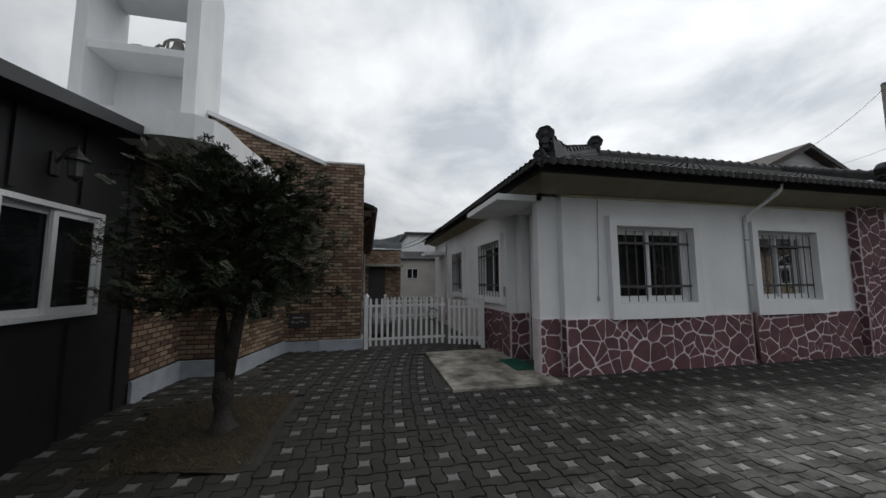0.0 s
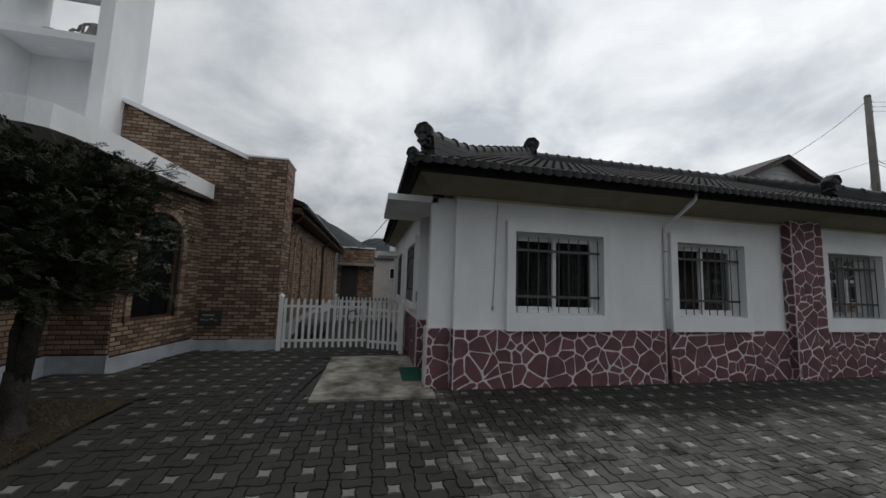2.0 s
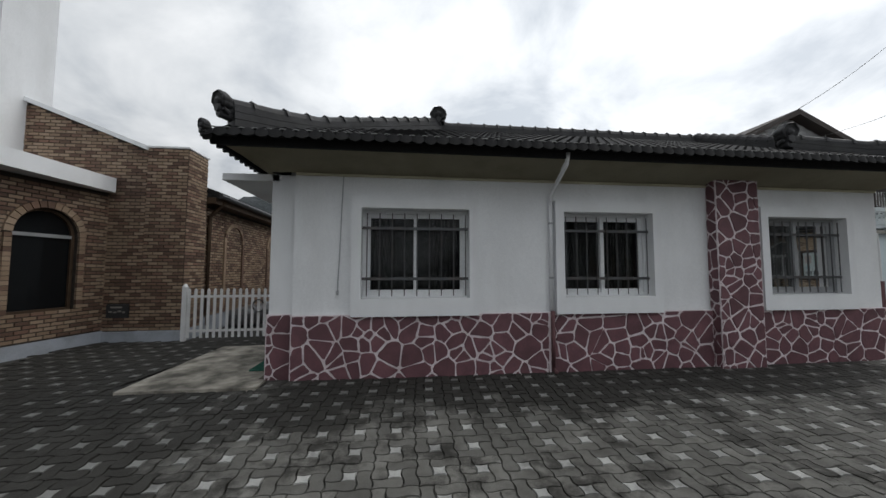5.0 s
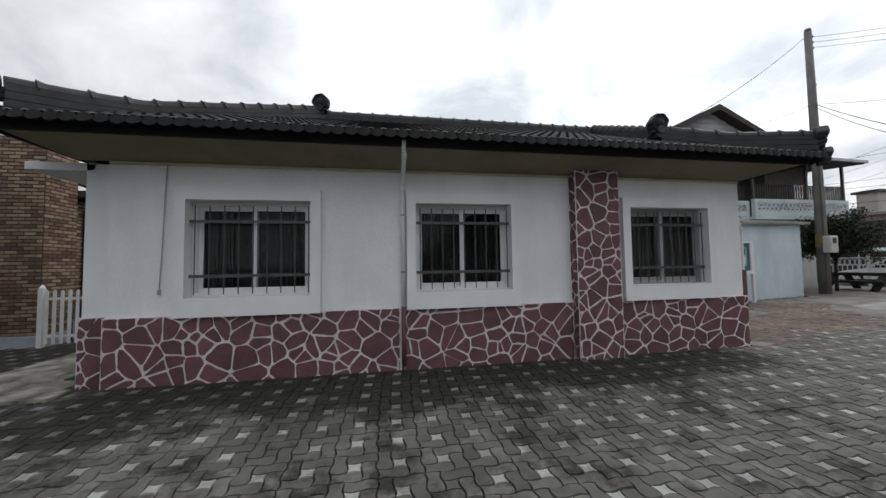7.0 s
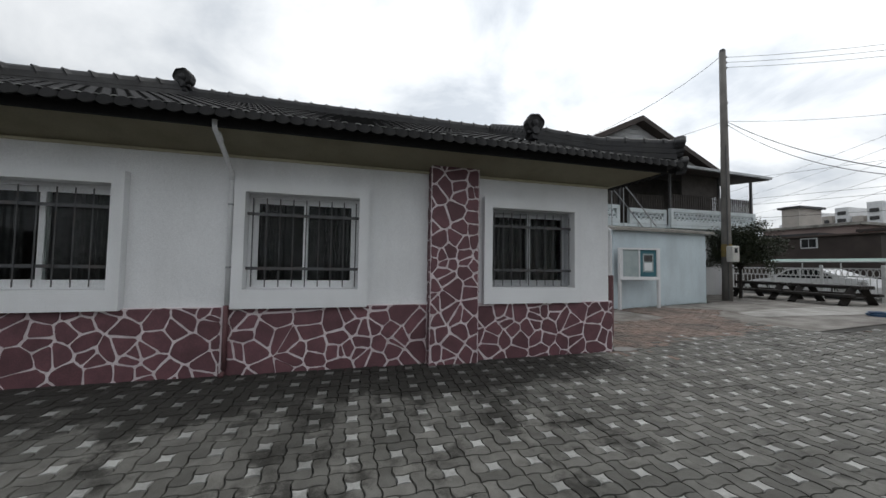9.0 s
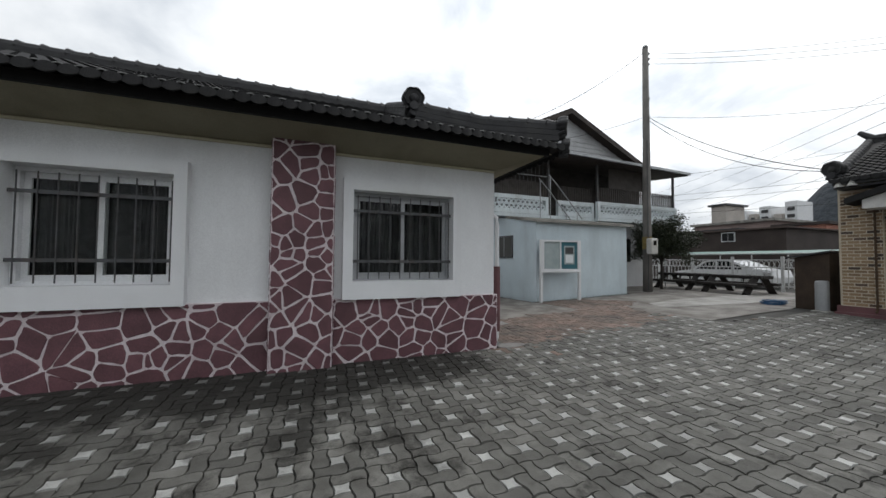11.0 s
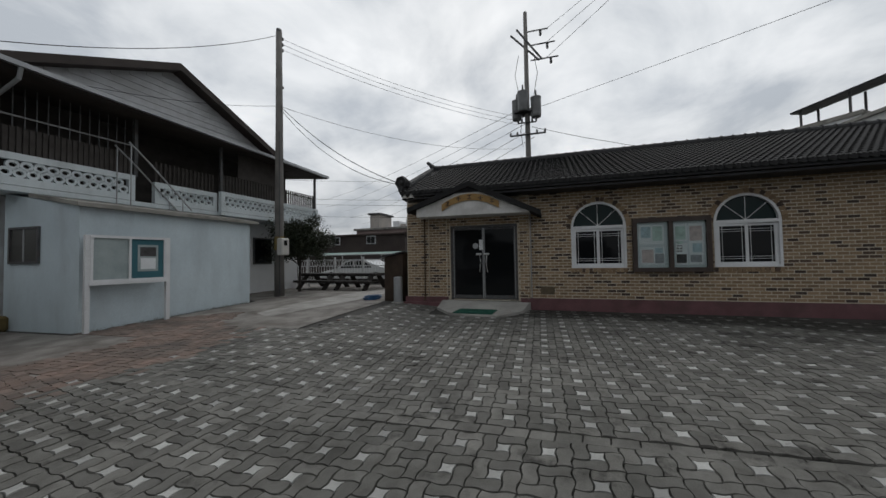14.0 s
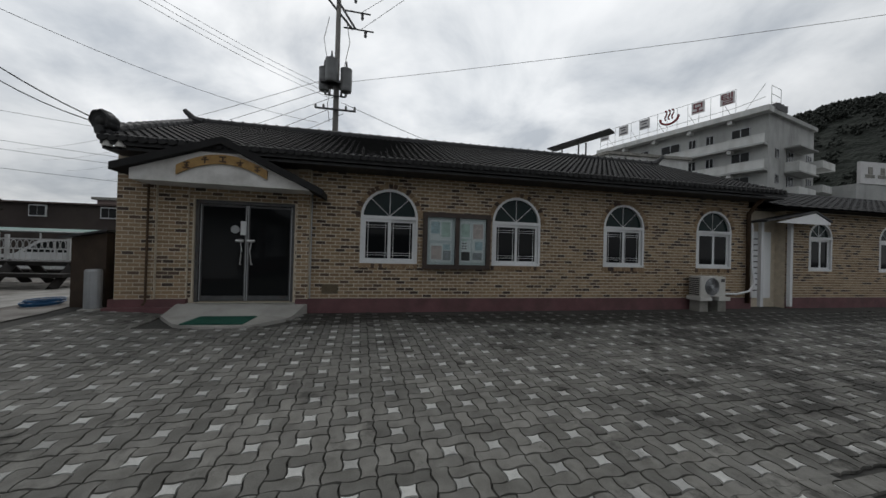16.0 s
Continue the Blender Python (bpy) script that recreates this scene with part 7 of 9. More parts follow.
for z, l_ in ((7.52, 0.8), (8.1, 0.42)):
    part("crossarm", tube(B(), [(QX - 0.16, QY + l_, z), (QX - 0.16, QY - l_, z - 0.04)], 0.035, sides=5), M_BARS, u2)
    for s_ in (-1, -0.55, 0.6, 1):
        part("insulator", lathe(B(), [(0.03, z - 0.02), (0.055, z + 0.05), (0.04, z + 0.09), (0.055, z + 0.13), (0.02, z + 0.17)], QX - 0.16, QY + l_ * s_, 8), M_TRAFO, u2)
for dy, z0_, z1_ in ((0.34, 11.4, 9.4), (-0.36, 11.4, 9.3), (0.2, 8.4, 6.9)):
    part("drop_wire", tube(B(), [(QX - 0.16, QY + dy, z0_), (QX - 0.3, QY + dy * 1.5, (z0_ + z1_) / 2), (QX - 0.35, QY + dy, z1_)], 0.014, sides=5), M_WIRE, u2)


def wire(p, q, sag, r=0.012, label="thin black overhead cable"):
    p, q = Vector(p), Vector(q)
    pts = [p.lerp(q, i / 14) - Vector((0, 0, sag * 4 * (i / 14) * (1 - i / 14))) for i in range(15)]
    ob = part("overhead_cable", tube(B(), pts, r * 0.6, sides=5), M_WIRE)
    return tagged(ob, label, "cable", "overhead cables")


wire((PX, PY, 9.95), (15.1, 10.12, 5.75), 0.35, 0.016)
wire((PX, PY, 7.3), (15.9, 11.0, 5.8), 0.25)
wire((PX, PY, 7.2), (23.5, 11.0, 4.6), 0.3, 0.014)
wire((PX, PY, 7.35), (21.15, 4.25, 3.75), 0.35, 0.02)
wire((PX, PY, 7.25), (21.15, 4.25, 3.72), 0.55, 0.016)
for z, dy in ((9.85, 0.3), (9.65, 0.1), (9.45, -0.1)):
    wire((PX, PY, z), (QX, QY + 0.3, 8.0 + (z - 9.4)), 0.35)
wire((PX, PY, 7.3), (QX, QY + 0.7, 6.95), 0.5)
for k in range(5):
    wire((QX, QY + 0.2 * k - 0.3, 7.4 + 0.35 * k), (70, 38 + 3 * k, 9.0 + 1.3 * k), 0.8, 0.018)
for k, z in enumerate((12.5, 11.85, 11.1)):
    wire((QX, QY - 0.9, z), (-6, -38 + 4 * k, 15.5 + 0.3 * k), 1.0, 0.016)
wire((QX, QY, 8.7), (8, -60, 16.0), 1.2, 0.014)
wire((QX, QY - 0.2, 7.9), (40, -30, 8.3), 2.2, 0.02)
for x, y, h in ((30.0, 26.0, 9.0), (38.5, 2.5, 8.0)):
    t = thing("street_pole", (x, y, 0.2), "plain grey concrete pole carrying low cables", "utility pole", "plain poles")
    part("pole", tube(B(), [(x, y, 0.2), (x, y, h)], 0.15, 0.1, sides=10), M_POLE, t)
for k, z in enumerate((4.3, 5.2, 5.6, 7.0)):
    wire((30.0, 26.0, z + 1.2), (38.5, 2.5, z + 0.5), 0.3, 0.016)
wire((2.09, 8.0, 3.14), (0.4, 20.6, 3.4), 0.25, 0.014)
wire((0.12, 16.0, 3.36), (2.1, 12.8, 3.16), 0.3, 0.02)

# ---- benches, railing, car and buildings beyond the drive ----
M_DECK = mat("dark_bench_timber", (0.028, 0.024, 0.022), (0.018, 0.016, 0.015), rough=0.7, scale=5, grain=40, bump=0.3)


def long_bench(y0, y1, x, group):
    t = thing("picnic_table", (x, (y0 + y1) / 2, 0.35), "dark timber picnic table with splayed legs and side benches", "table", group)
    gz_ = ground_z(x, y0) - 0.02
    for k in range(5):
        part("top_plank", box(B(), x - 0.4 + 0.16 * k, x - 0.25 + 0.16 * k, y0, y1, 0.92, 1.04, 0.01), M_DECK, t)
    for s in (-1, 1):
        part("seat_plank", box(B(), x + s * 0.75 - 0.14, x + s * 0.75 + 0.14, y0, y1, 0.65, 0.75, 0.01), M_DECK, t)
    for y in (y0 + 0.25, y1 - 0.25):
        for s in (-1, 1):
            part("leg", tube(B(), [(x + s * 0.25, y, 0.97), (x + s * 0.85, y, gz_)], 0.135, sides=4), M_DECK, t)
        part("brace", box(B(), x - 0.85, x + 0.85, y - 0.03, y + 0.03, 0.63, 0.70), M_DECK, t)


long_bench(7.4, 9.3, 25.2, "picnic tables by the railing")
long_bench(9.5, 11.4, 25.3, "picnic tables by the railing")
M_RAILW = mat("white_cast_railing", (0.60, 0.61, 0.61), (0.50, 0.51, 0.51), rough=0.5, scale=4, dirt=(0.35, 0.33, 0.3), dirt_amt=0.3, dirt_scale=3)
rg_ = thing("ornate_railing", (27.4, 10, 0.35), "white ornate metal railing with looped panels", "railing")
yy = 6.2
while yy < 14.6:
    if int(round((yy - 6.2) / 0.175)) % 10 == 0:
        part("post", box(B(), 27.36, 27.44, yy - 0.05, yy + 0.05, 0.3, 1.78, 0.008), M_RAILW, rg_)
    else:
        b = tube(B(), [(27.4, yy, 0.5), (27.4, yy, 1.3)], 0.016, sides=5)
        part("baluster", b, M_RAILW, rg_)
        part("loop", tube(B(), [(27.4, yy + 0.075 * math.cos(a), 1.46 + 0.15 * math.sin(a)) for a in [2 * math.pi * j / 12 for j in range(13)]], 0.014, sides=4, cap=False), M_RAILW, rg_)
    yy += 0.175
for z in (0.55, 1.3, 1.62):
    part("rail", box(B(), 27.38, 27.42, 6.2, 14.6, z, z + 0.045), M_RAILW, rg_)
car = thing("parked_car", (29.3, 11.2, 0.35), "white sedan parked behind the railing", "car")
M_CARP = mat("white_car_paint", (0.70, 0.71, 0.72), (0.66, 0.67, 0.68), rough=0.22, scale=2, bump=0, spec=0.6)
prof = [(0.0, 0.52), (0.06, 0.80), (0.5, 0.93), (1.15, 1.02), (1.75, 1.45), (2.2, 1.55), (2.9, 1.54), (3.5, 1.30), (4.0, 1.12), (4.5, 1.06), (4.6, 0.75), (4.58, 0.5), (3.95, 0.46), (0.6, 0.46)]
cat_ = frame_on((28.5, 13.4), -90)
b = face_prism(B(), [(u, z + 0.12) for u, z in prof], cat_, -1.7, 0.0)
bmesh.ops.recalc_face_normals(b, faces=b.faces)
bmesh.ops.bevel(b, geom=[e for e in b.edges if e.calc_length() < 1.69], offset=0.05, segments=2, affect="EDGES")
part("body", b, M_CARP, car)
part("side_window", face_prism(B(), [(1.42, 1.18), (1.9, 1.52), (2.35, 1.6), (2.35, 1.18)], cat_, -0.01, 0.006), M_GLASS, car)
part("side_window", face_prism(B(), [(2.42, 1.18), (2.42, 1.6), (2.9, 1.59), (3.4, 1.36), (3.5, 1.2)], cat_, -0.01, 0.006), M_GLASS, car)
for u in (0.85, 3.75):
    c_ = cat_(u, 0.02, 0.62)
    tw = part("wheel", tube(B(), [cat_(u, -0.18, 0.65), cat_(u, 0.015, 0.65)], 0.32, sides=20), M_BLACK, car)
    part("rim", tube(B(), [cat_(u, 0.016, 0.65), cat_(u, 0.024, 0.65)], 0.2, sides=16), M_CHROME, tw)
part("headlight", face_prism(B(), [(4.3, 0.95), (4.56, 0.95), (4.5, 1.08), (4.25, 1.1)], cat_, -0.05, 0.01), M_CHROME, car)

M_DARKCLAD = mat("dark_brown_cladding", (0.055, 0.042, 0.038), (0.04, 0.031, 0.028), rough=0.8, scale=1.0, dirt=(0.09, 0.075, 0.06), dirt_amt=0.3)


def far_block(name, label, x0, x1, y0, y1, z0, z1, material, win=(), roof=None, category="building"):
    t = thing(name, ((x0 + x1) / 2, (y0 + y1) / 2, z0), label, category)
    part("wall", box(B(), x0, x1, y0, y1, z0, z1), material, t)
    if roof:
        part("roof", box(B(), x0 - 0.3, x1 + 0.3, y0 - 0.3, y1 + 0.3, z1 + 0.002, z1 + 0.25), roof, t)
    for wy, wz, ww, wh in win:
        w_ = part("window", box(B(), x0 - 0.06, x0 - 0.002, wy, wy + ww, wz, wz + wh), M_PVC, t)
        part("pane", box(B(), x0 - 0.08, x0 - 0.061, wy + 0.06, wy + ww / 2 - 0.03, wz + 0.06, wz + wh - 0.06), M_GLASS, w_)
        part("pane", box(B(), x0 - 0.08, x0 - 0.061, wy + ww / 2 + 0.03, wy + ww - 0.06, wz + 0.06, wz + wh - 0.06), M_GLASS, w_)
    return t


db = thing("brown_warehouse", (38, 18, 0.3), "low dark brown warehouse with small white windows", "building")
part("wall", box(B(), 36.0, 44.0, 11.6, 27.0, 0.0, 3.62), M_DARKCLAD, db)
part("roof", slab(B(), [(35.8, 11.4), (44.2, 11.4), (44.2, 27.2), (35.8, 27.2)], 3.63, lambda x, y: 3.72 + 0.16 * min(x - 35.8, 44.2 - x, y - 11.4, 27.2 - y)), mat("brown_roof_sheet", (0.085, 0.06, 0.052), (0.065, 0.047, 0.04), rough=0.8, scale=1), db)
for y in (14.2, 17.6, 21.4):
    w = part("window", box(B(), 35.93, 35.998, y, y + 0.82, 2.92, 3.56), M_PVC, db)
    part("pane", box(B(), 35.9, 35.929, y + 0.06, y + 0.39, 2.98, 3.5), M_GLASS, w)
    part("pane", box(B(), 35.9, 35.929, y + 0.43, y + 0.76, 2.98, 3.5), M_GLASS, w)
gr = thing("green_awning", (32.5, 12, 1.9), "long pale green tarpaulin awning on a frame", "awning")
part("cover", slab(B(), [(31.6, 6.5), (33.4, 6.5), (33.4, 19.0), (31.6, 19.0)], lambda x, y: 1.95 + 0.12 * (x - 31.6), lambda x, y: 1.98 + 0.12 * (x - 31.6)), mat("green_tarpaulin", (0.16, 0.27, 0.24), (0.12, 0.20, 0.18), rough=0.5, scale=1.5), gr)
for k in range(9):
    part("rib", tube(B(), [(31.58, 6.6 + 1.5 * k, 1.93), (31.58, 6.6 + 1.5 * k, 0.3)], 0.03, sides=5), M_RAILW, gr)
part("edge", tube(B(), [(31.58, 6.5, 2.0), (31.58, 19.0, 2.0)], 0.03, sides=6), M_RAILW, gr)
M_TAUPE = mat("taupe_render", (0.30, 0.23, 0.21), (0.24, 0.185, 0.17), rough=0.9, scale=0.6)
M_BRICKRED = mat("salmon_render", (0.56, 0.27, 0.20), (0.47, 0.22, 0.16), rough=0.9, scale=0.6)
far_block("taupe_building", "long taupe flat-roofed building", 52, 60, 19.65, 27, 0, 5.7, M_TAUPE, roof=M_CONC)
far_block("salmon_building", "salmon rendered building with small windows", 52, 60, 15.9, 19.4, 0, 5.0, M_BRICKRED, win=((16.3, 3.2, 1.0, 0.9), (17.9, 3.2, 1.0, 0.9)), roof=M_DARKCLAD)
far_block("white_shop", "low white building with flat roof", 56, 64, 12.0, 16.6, 0, 4.9, M_WHITE, win=((12.8, 2.8, 1.2, 1), (14.6, 2.8, 1.2, 1)), roof=M_CONC)
far_block("flat_roof_store", "grey store with roof tank and pipes", 48, 52, 20.5, 30, 0, 4.6, M_CONC, roof=M_BLACKMETAL)
far_block("roof_tank_house", "pale tall rooftop house", 60, 64, 28.2, 29.9, 0, 9.0, M_BEIGE, roof=M_BLACKMETAL)
nh = thing("neighbour_house", (11, 27, 0.15), "white neighbouring house with dark windows and grey roof", "house")
part("wall", box(B(), 7.5, 14.6, 24.0, 31.0, 0.0, 3.0), M_DARKCLAD, nh)
part("wall", box(B(), 7.5, 14.6, 24.0, 31.0, 3.002, 6.4), M_WHITE, nh)
part("roof", box(B(), 7.2, 14.9, 23.7, 31.3, 6.402, 6.7), M_CONC, nh)
for x in (9.0, 12.2):
    w = part("window", box(B(), x, x + 1.4, 23.93, 23.998, 4.1, 5.4), M_PVC, nh)
    part("pane", box(B(), x + 0.08, x + 0.66, 23.9, 23.929, 4.18, 5.32), M_GLASS, w)
    part("pane", box(B(), x + 0.74, x + 1.32, 23.9, 23.929, 4.18, 5.32), M_GLASS, w)
part("awning", box(B(), 12.0, 14.6, 22.6, 23.998, 2.6, 2.7), M_CONC, nh)
for k, (y, w_, h) in enumerate(((80, 4, 28), (85, 3, 23), (89, 4, 27), (94, 3, 24), (98, 4, 26), (103, 4, 21), (109, 3, 22))):
    t = thing("apartment_tower", (200, y, 0), "distant pale grey apartment tower", "building", "distant apartment towers")
    part("wall", box(B(), 200, 212, y, y + w_, 0, h), M_BEIGE if k % 2 else M_WHITE, t)
    for i in range(int((h - 6) / 3)):
        part("window_band", box(B(), 199.7, 199.99, y + 0.8, y + w_ - 0.8, 6 + 3 * i, 7.4 + 3 * i), M_CURTAIN, t)

# ---- motel and neighbours behind the hall ----
M_MOTEL = mat("pale_grey_motel_render", (0.46, 0.465, 0.455), (0.36, 0.365, 0.355), rough=0.9, scale=0.5, dirt=(0.16, 0.16, 0.15), dirt_amt=0.55, dirt_scale=0.6, streak=0.8)
M_MOTELB = mat("chalky_balcony_paint", (0.66, 0.665, 0.65), (0.56, 0.565, 0.55), rough=0.9, scale=0.8, dirt=(0.25, 0.24, 0.22), dirt_amt=0.45, dirt_scale=0.9, streak=0.8)
A_, Bc, C_, D_ = Vector((62.5, -33.6)), Vector((44.0, -40.6)), Vector((47.4, -51.8)), Vector((70.0, -48.0))
mo = thing("motel_building", (50, -40, 0.2), "five-storey pale grey motel with long balconies and roof signs", "building")
part("wall", slab(B(), [tuple(Bc), tuple(C_), tuple(D_), tuple(A_)], 0.0, 17.3), M_MOTEL, mo, "stained pale grey render")
fd = (A_ - Bc).normalized()
fl = (A_ - Bc).length
mf = lambda u, t, z: (Bc.x + fd.x * u - fd.y * t, Bc.y + fd.y * u + fd.x * t, z)
sd = (C_ - Bc).normalized()
sl = (C_ - Bc).length
ms = lambda u, t, z: (Bc.x + sd.x * u + sd.y * t, Bc.y + sd.y * u - sd.x * t, z)


def wall_rect(u0, u1, z0, z1):
    return [(u0, z0), (u1, z0), (u1, z1), (u0, z1)]


def far_window(at, u0, u1, z0, z1):
    """A dark window with a thin pale frame and a mullion, set on a far wall."""
    w_ = part("window", face_prism(B(), wall_rect(u0, u1, z0, z1), at, 0.01, 0.06), M_GLASS, mo)
    for a0, a1, b0, b1 in ((u0, u0 + 0.07, z0, z1), (u1 - 0.07, u1, z0, z1), ((u0 + u1) / 2 - 0.03, (u0 + u1) / 2 + 0.03, z0 + 0.07, z1 - 0.07), (u0 + 0.07, u1 - 0.07, z1 - 0.07, z1), (u0 + 0.07, u1 - 0.07, z0, z0 + 0.07)):
        part("frame", face_prism(B(), wall_rect(a0, a1, b0, b1), at, 0.061, 0.09), M_ALU, w_)


for k in range(5):
    z = 2.88 + 2.74 * k
    # the long balcony: floor slab, parapet with a capping, a break of line near the corner
    for u0, u1, out in ((0.0, 3.1, 1.15), (3.1, fl, 0.95)):
        part("balcony", face_prism(B(), wall_rect(u0, u1, z, z + 0.18), mf, 0.004, out), M_MOTEL, mo)
        part("parapet", face_prism(B(), wall_rect(u0, u1, z + 0.182, z + 1.08), mf, out - 0.14, out), M_MOTELB, mo)
        part("coping", face_prism(B(), wall_rect(u0, u1, z + 1.082, z + 1.14), mf, out - 0.2, out + 0.04), M_MOTELB, mo)
    for u in (3.1, 7.2, 11.4, 15.6):
        part("corbel", face_prism(B(), wall_rect(u - 0.2, u + 0.2, z - 0.32, z - 0.002), mf, 0.004, 0.9), M_MOTELB, mo)
    for u0, u1, dz in ((1.5, 3.2, 1.2), (4.85, 5.7, 1.2), (6.7, 7.55, 1.2), (8.5, 10.8, 1.2), (12.4, 13.9, 1.2), (15.4, 17.0, 1.2)):
        far_window(mf, u0, u1, z + dz, z + 2.45)
part("roof_edge", face_prism(B(), wall_rect(-0.35, fl, 17.3, 17.9), mf, -0.3, 1.1), M_MOTELB, mo, "overhanging white roof edge")
for u in (3.1, 7.2, 11.4, 15.6):
    part("corbel", face_prism(B(), wall_rect(u - 0.22, u + 0.22, 16.85, 17.298), mf, 0.004, 0.85), M_MOTELB, mo)
part("roof_edge", face_prism(B(), wall_rect(0.3, sl, 17.3, 17.75), ms, -0.3, 0.35), M_MOTEL, mo)
for k in range(5):
    z = 0.3 + 2.8 * k
    part("side_parapet", face_prism(B(), wall_rect(3.9, 8.4, z, z + 1.05), ms, 0.01, 1.2), M_MOTELB, mo)
    part("side_canopy", face_prism(B(), wall_rect(3.7, 8.6, z + 2.58, z + 2.72), ms, 0.01, 1.35), M_MOTEL, mo)
    part("side_parapet", face_prism(B(), wall_rect(9.2, sl + 1.2, z + 0.9, z + 1.75), ms, 0.01, 1.5), M_MOTELB, mo)
    far_window(ms, 4.4, 5.9, z + 1.2, z + 2.4)
    far_window(ms, 1.6, 2.4, z + 1.3, z + 2.3)
    far_window(ms, 9.6, 10.9, z + 1.9, z + 2.7)
for u in (1.2, 2.0, 2.9):
    part("roof_tank", box(B(), *[v for p in zip(ms(u, 0.1, 0)[:2], ms(u, 0.1, 0)[:2]) for v in (p[0] - 0.3, p[1] + 0.3)], 17.76, 18.5), M_BARS, mo)
M_SIGNRED = mat("dark_red_sign", (0.20, 0.022, 0.03), (0.15, 0.018, 0.024), rough=0.5, scale=3, bump=0)
M_SIGNW = mat("white_sign_panel", (0.66, 0.65, 0.65), (0.58, 0.57, 0.57), rough=0.5, scale=2, bump=0)
M_SIGNDK = mat("dark_navy_sign_stroke", (0.03, 0.02, 0.04), (0.04, 0.03, 0.05), rough=0.5, bump=0)
sg = thing("roof_sign_frame", (50, -35, 17.9), "open steel frame carrying square motel sign panels on the roof", "sign")
b = B()
for k in range(15):
    u = 2.6 + 1.2 * k
    tube(b, [mf(u, 0.7, 17.9), mf(u, 0.7, 20.7)], 0.03, sides=4)
    if k % 3 == 1:
        tube(b, [mf(u, 0.7, 19.6), mf(u - 0.5, -0.6, 17.9)], 0.03, sides=4)
for z in (18.6, 20.7):
    tube(b, [mf(2.6, 0.7, z), mf(19.4, 0.7, z)], 0.03, sides=4)
tube(b, [mf(0.1, 0.7, 18.9), mf(2.6, 0.7, 18.6)], 0.03, sides=4)
tube(b, [mf(0.1, 0.7, 20.3), mf(2.0, 0.4, 17.9)], 0.03, sides=4)
for u in (0.0, 2.2):
    tube(b, [ms(u, 0.2, 17.7), ms(u, 0.2, 20.2)], 0.03, sides=4)
for z in (18.4, 19.3, 20.2):
    tube(b, [ms(0.0, 0.2, z), ms(2.2, 0.2, z)], 0.03, sides=4)
tagged(part("frame", b, M_ALU, sg), kind="stuff")
# the two syllables of the plain word for motel, as strokes (x from the panel's left side, z up)
MO = ((-0.42, 0.42, 0.36, 0.48), (-0.42, 0.42, -0.06, 0.06), (-0.42, -0.30, 0.06, 0.36), (0.30, 0.42, 0.06, 0.36), (-0.07, 0.07, -0.36, -0.06), (-0.52, 0.52, -0.48, -0.36))
TEL = ((-0.5, -0.02, 0.42, 0.52), (-0.5, -0.02, 0.22, 0.31), (-0.5, -0.02, 0.02, 0.11), (-0.5, -0.4, 0.11, 0.42), (0.0, 0.12, 0.24, 0.33), (0.12, 0.22, 0.02, 0.54), (0.34, 0.45, 0.0, 0.56), (-0.38, 0.45, -0.14, -0.05), (0.34, 0.45, -0.31, -0.14), (-0.38, 0.45, -0.34, -0.25), (-0.38, -0.28, -0.5, -0.34), (-0.38, 0.48, -0.55, -0.46))
BARS = ((-0.45, 0.4, 0.3, 0.42), (-0.3, 0.3, -0.02, 0.1), (-0.5, 0.5, -0.44, -0.32))
for u, ink, strokes in ((3.35, M_SIGNRED, TEL), (6.25, M_SIGNRED, MO), (12.65, M_SIGNDK, BARS), (15.65, M_SIGNDK, BARS), (18.6, M_SIGNDK, BARS)):
    p_ = part("panel", face_prism(B(), wall_rect(u - 0.68, u + 0.68, 19.2, 20.56), mf, 0.75, 0.85), M_SIGNW, sg)
    for x0, x1, z0, z1 in strokes:
        part("stroke", face_prism(B(), wall_rect(u - x1 * 1.1, u - x0 * 1.1, 19.88 + z0 * 1.1, 19.88 + z1 * 1.1), mf, 0.852, 0.88), ink, p_)
hs_ = part("hot_spring_symbol", tube(B(), [mf(9.5 + 1.1 * math.cos(a), 0.8, 19.75 + 0.85 * math.sin(a)) for a in [math.pi * (0.98 + 1.04 * j / 14) for j in range(15)]], 0.14, sides=6), M_SIGNRED, sg, "dark red hot-spring sign with three steam curls")
for du in (-0.42, 0.0, 0.42):
    part("steam_curl", tube(B(), [mf(9.5 + du + 0.12 * math.sin(j * 0.85), 0.8, 19.5 + 0.16 * j) for j in range(9)], 0.1, sides=6), M_SIGNRED, sg)
far_block("long_roof_house", "pale house with flat roof behind the hall", 30.5, 36, -16.5, -9.5, 0, 6.0, M_WHITE, roof=M_CONC)
wg = thing("motel_wing", (44, -23, 0.2), "lower pale wing building before the motel", "building")
part("wall", slab(B(), [(42.0, -28.8), (47.0, -28.8), (46.5, -19.2), (42.0, -20.4)], 0.0, 10.85), M_MOTELB, wg)
for y in (-22.3, -25.6):
    part("rib", box(B(), 41.9, 41.998, y, y + 0.2, 8.0, 10.84), M_MOTEL, wg)
part("parapet", slab(B(), [(41.8, -29.0), (47.2, -29.0), (46.7, -19.0), (41.8, -20.2)], 10.852, 11.1), M_CONC, wg)
wg2 = thing("roof_deck_house", (53, -23, 0.2), "pale flat-roofed house carrying a solar canopy", "building")
part("wall", slab(B(), [(49.2, -22.4), (53.1, -19.1), (58.0, -24.0), (54.0, -28.0)], 0.0, 12.6), M_WHITE, wg2)
part("roof", slab(B(), [(49.0, -22.4), (53.1, -18.9), (58.2, -24.0), (54.0, -28.2)], 12.602, 12.95), M_CONC, wg2)
sp = thing("solar_canopy", (51, -22, 12.95), "dark tilted solar panel canopy on posts", "canopy")
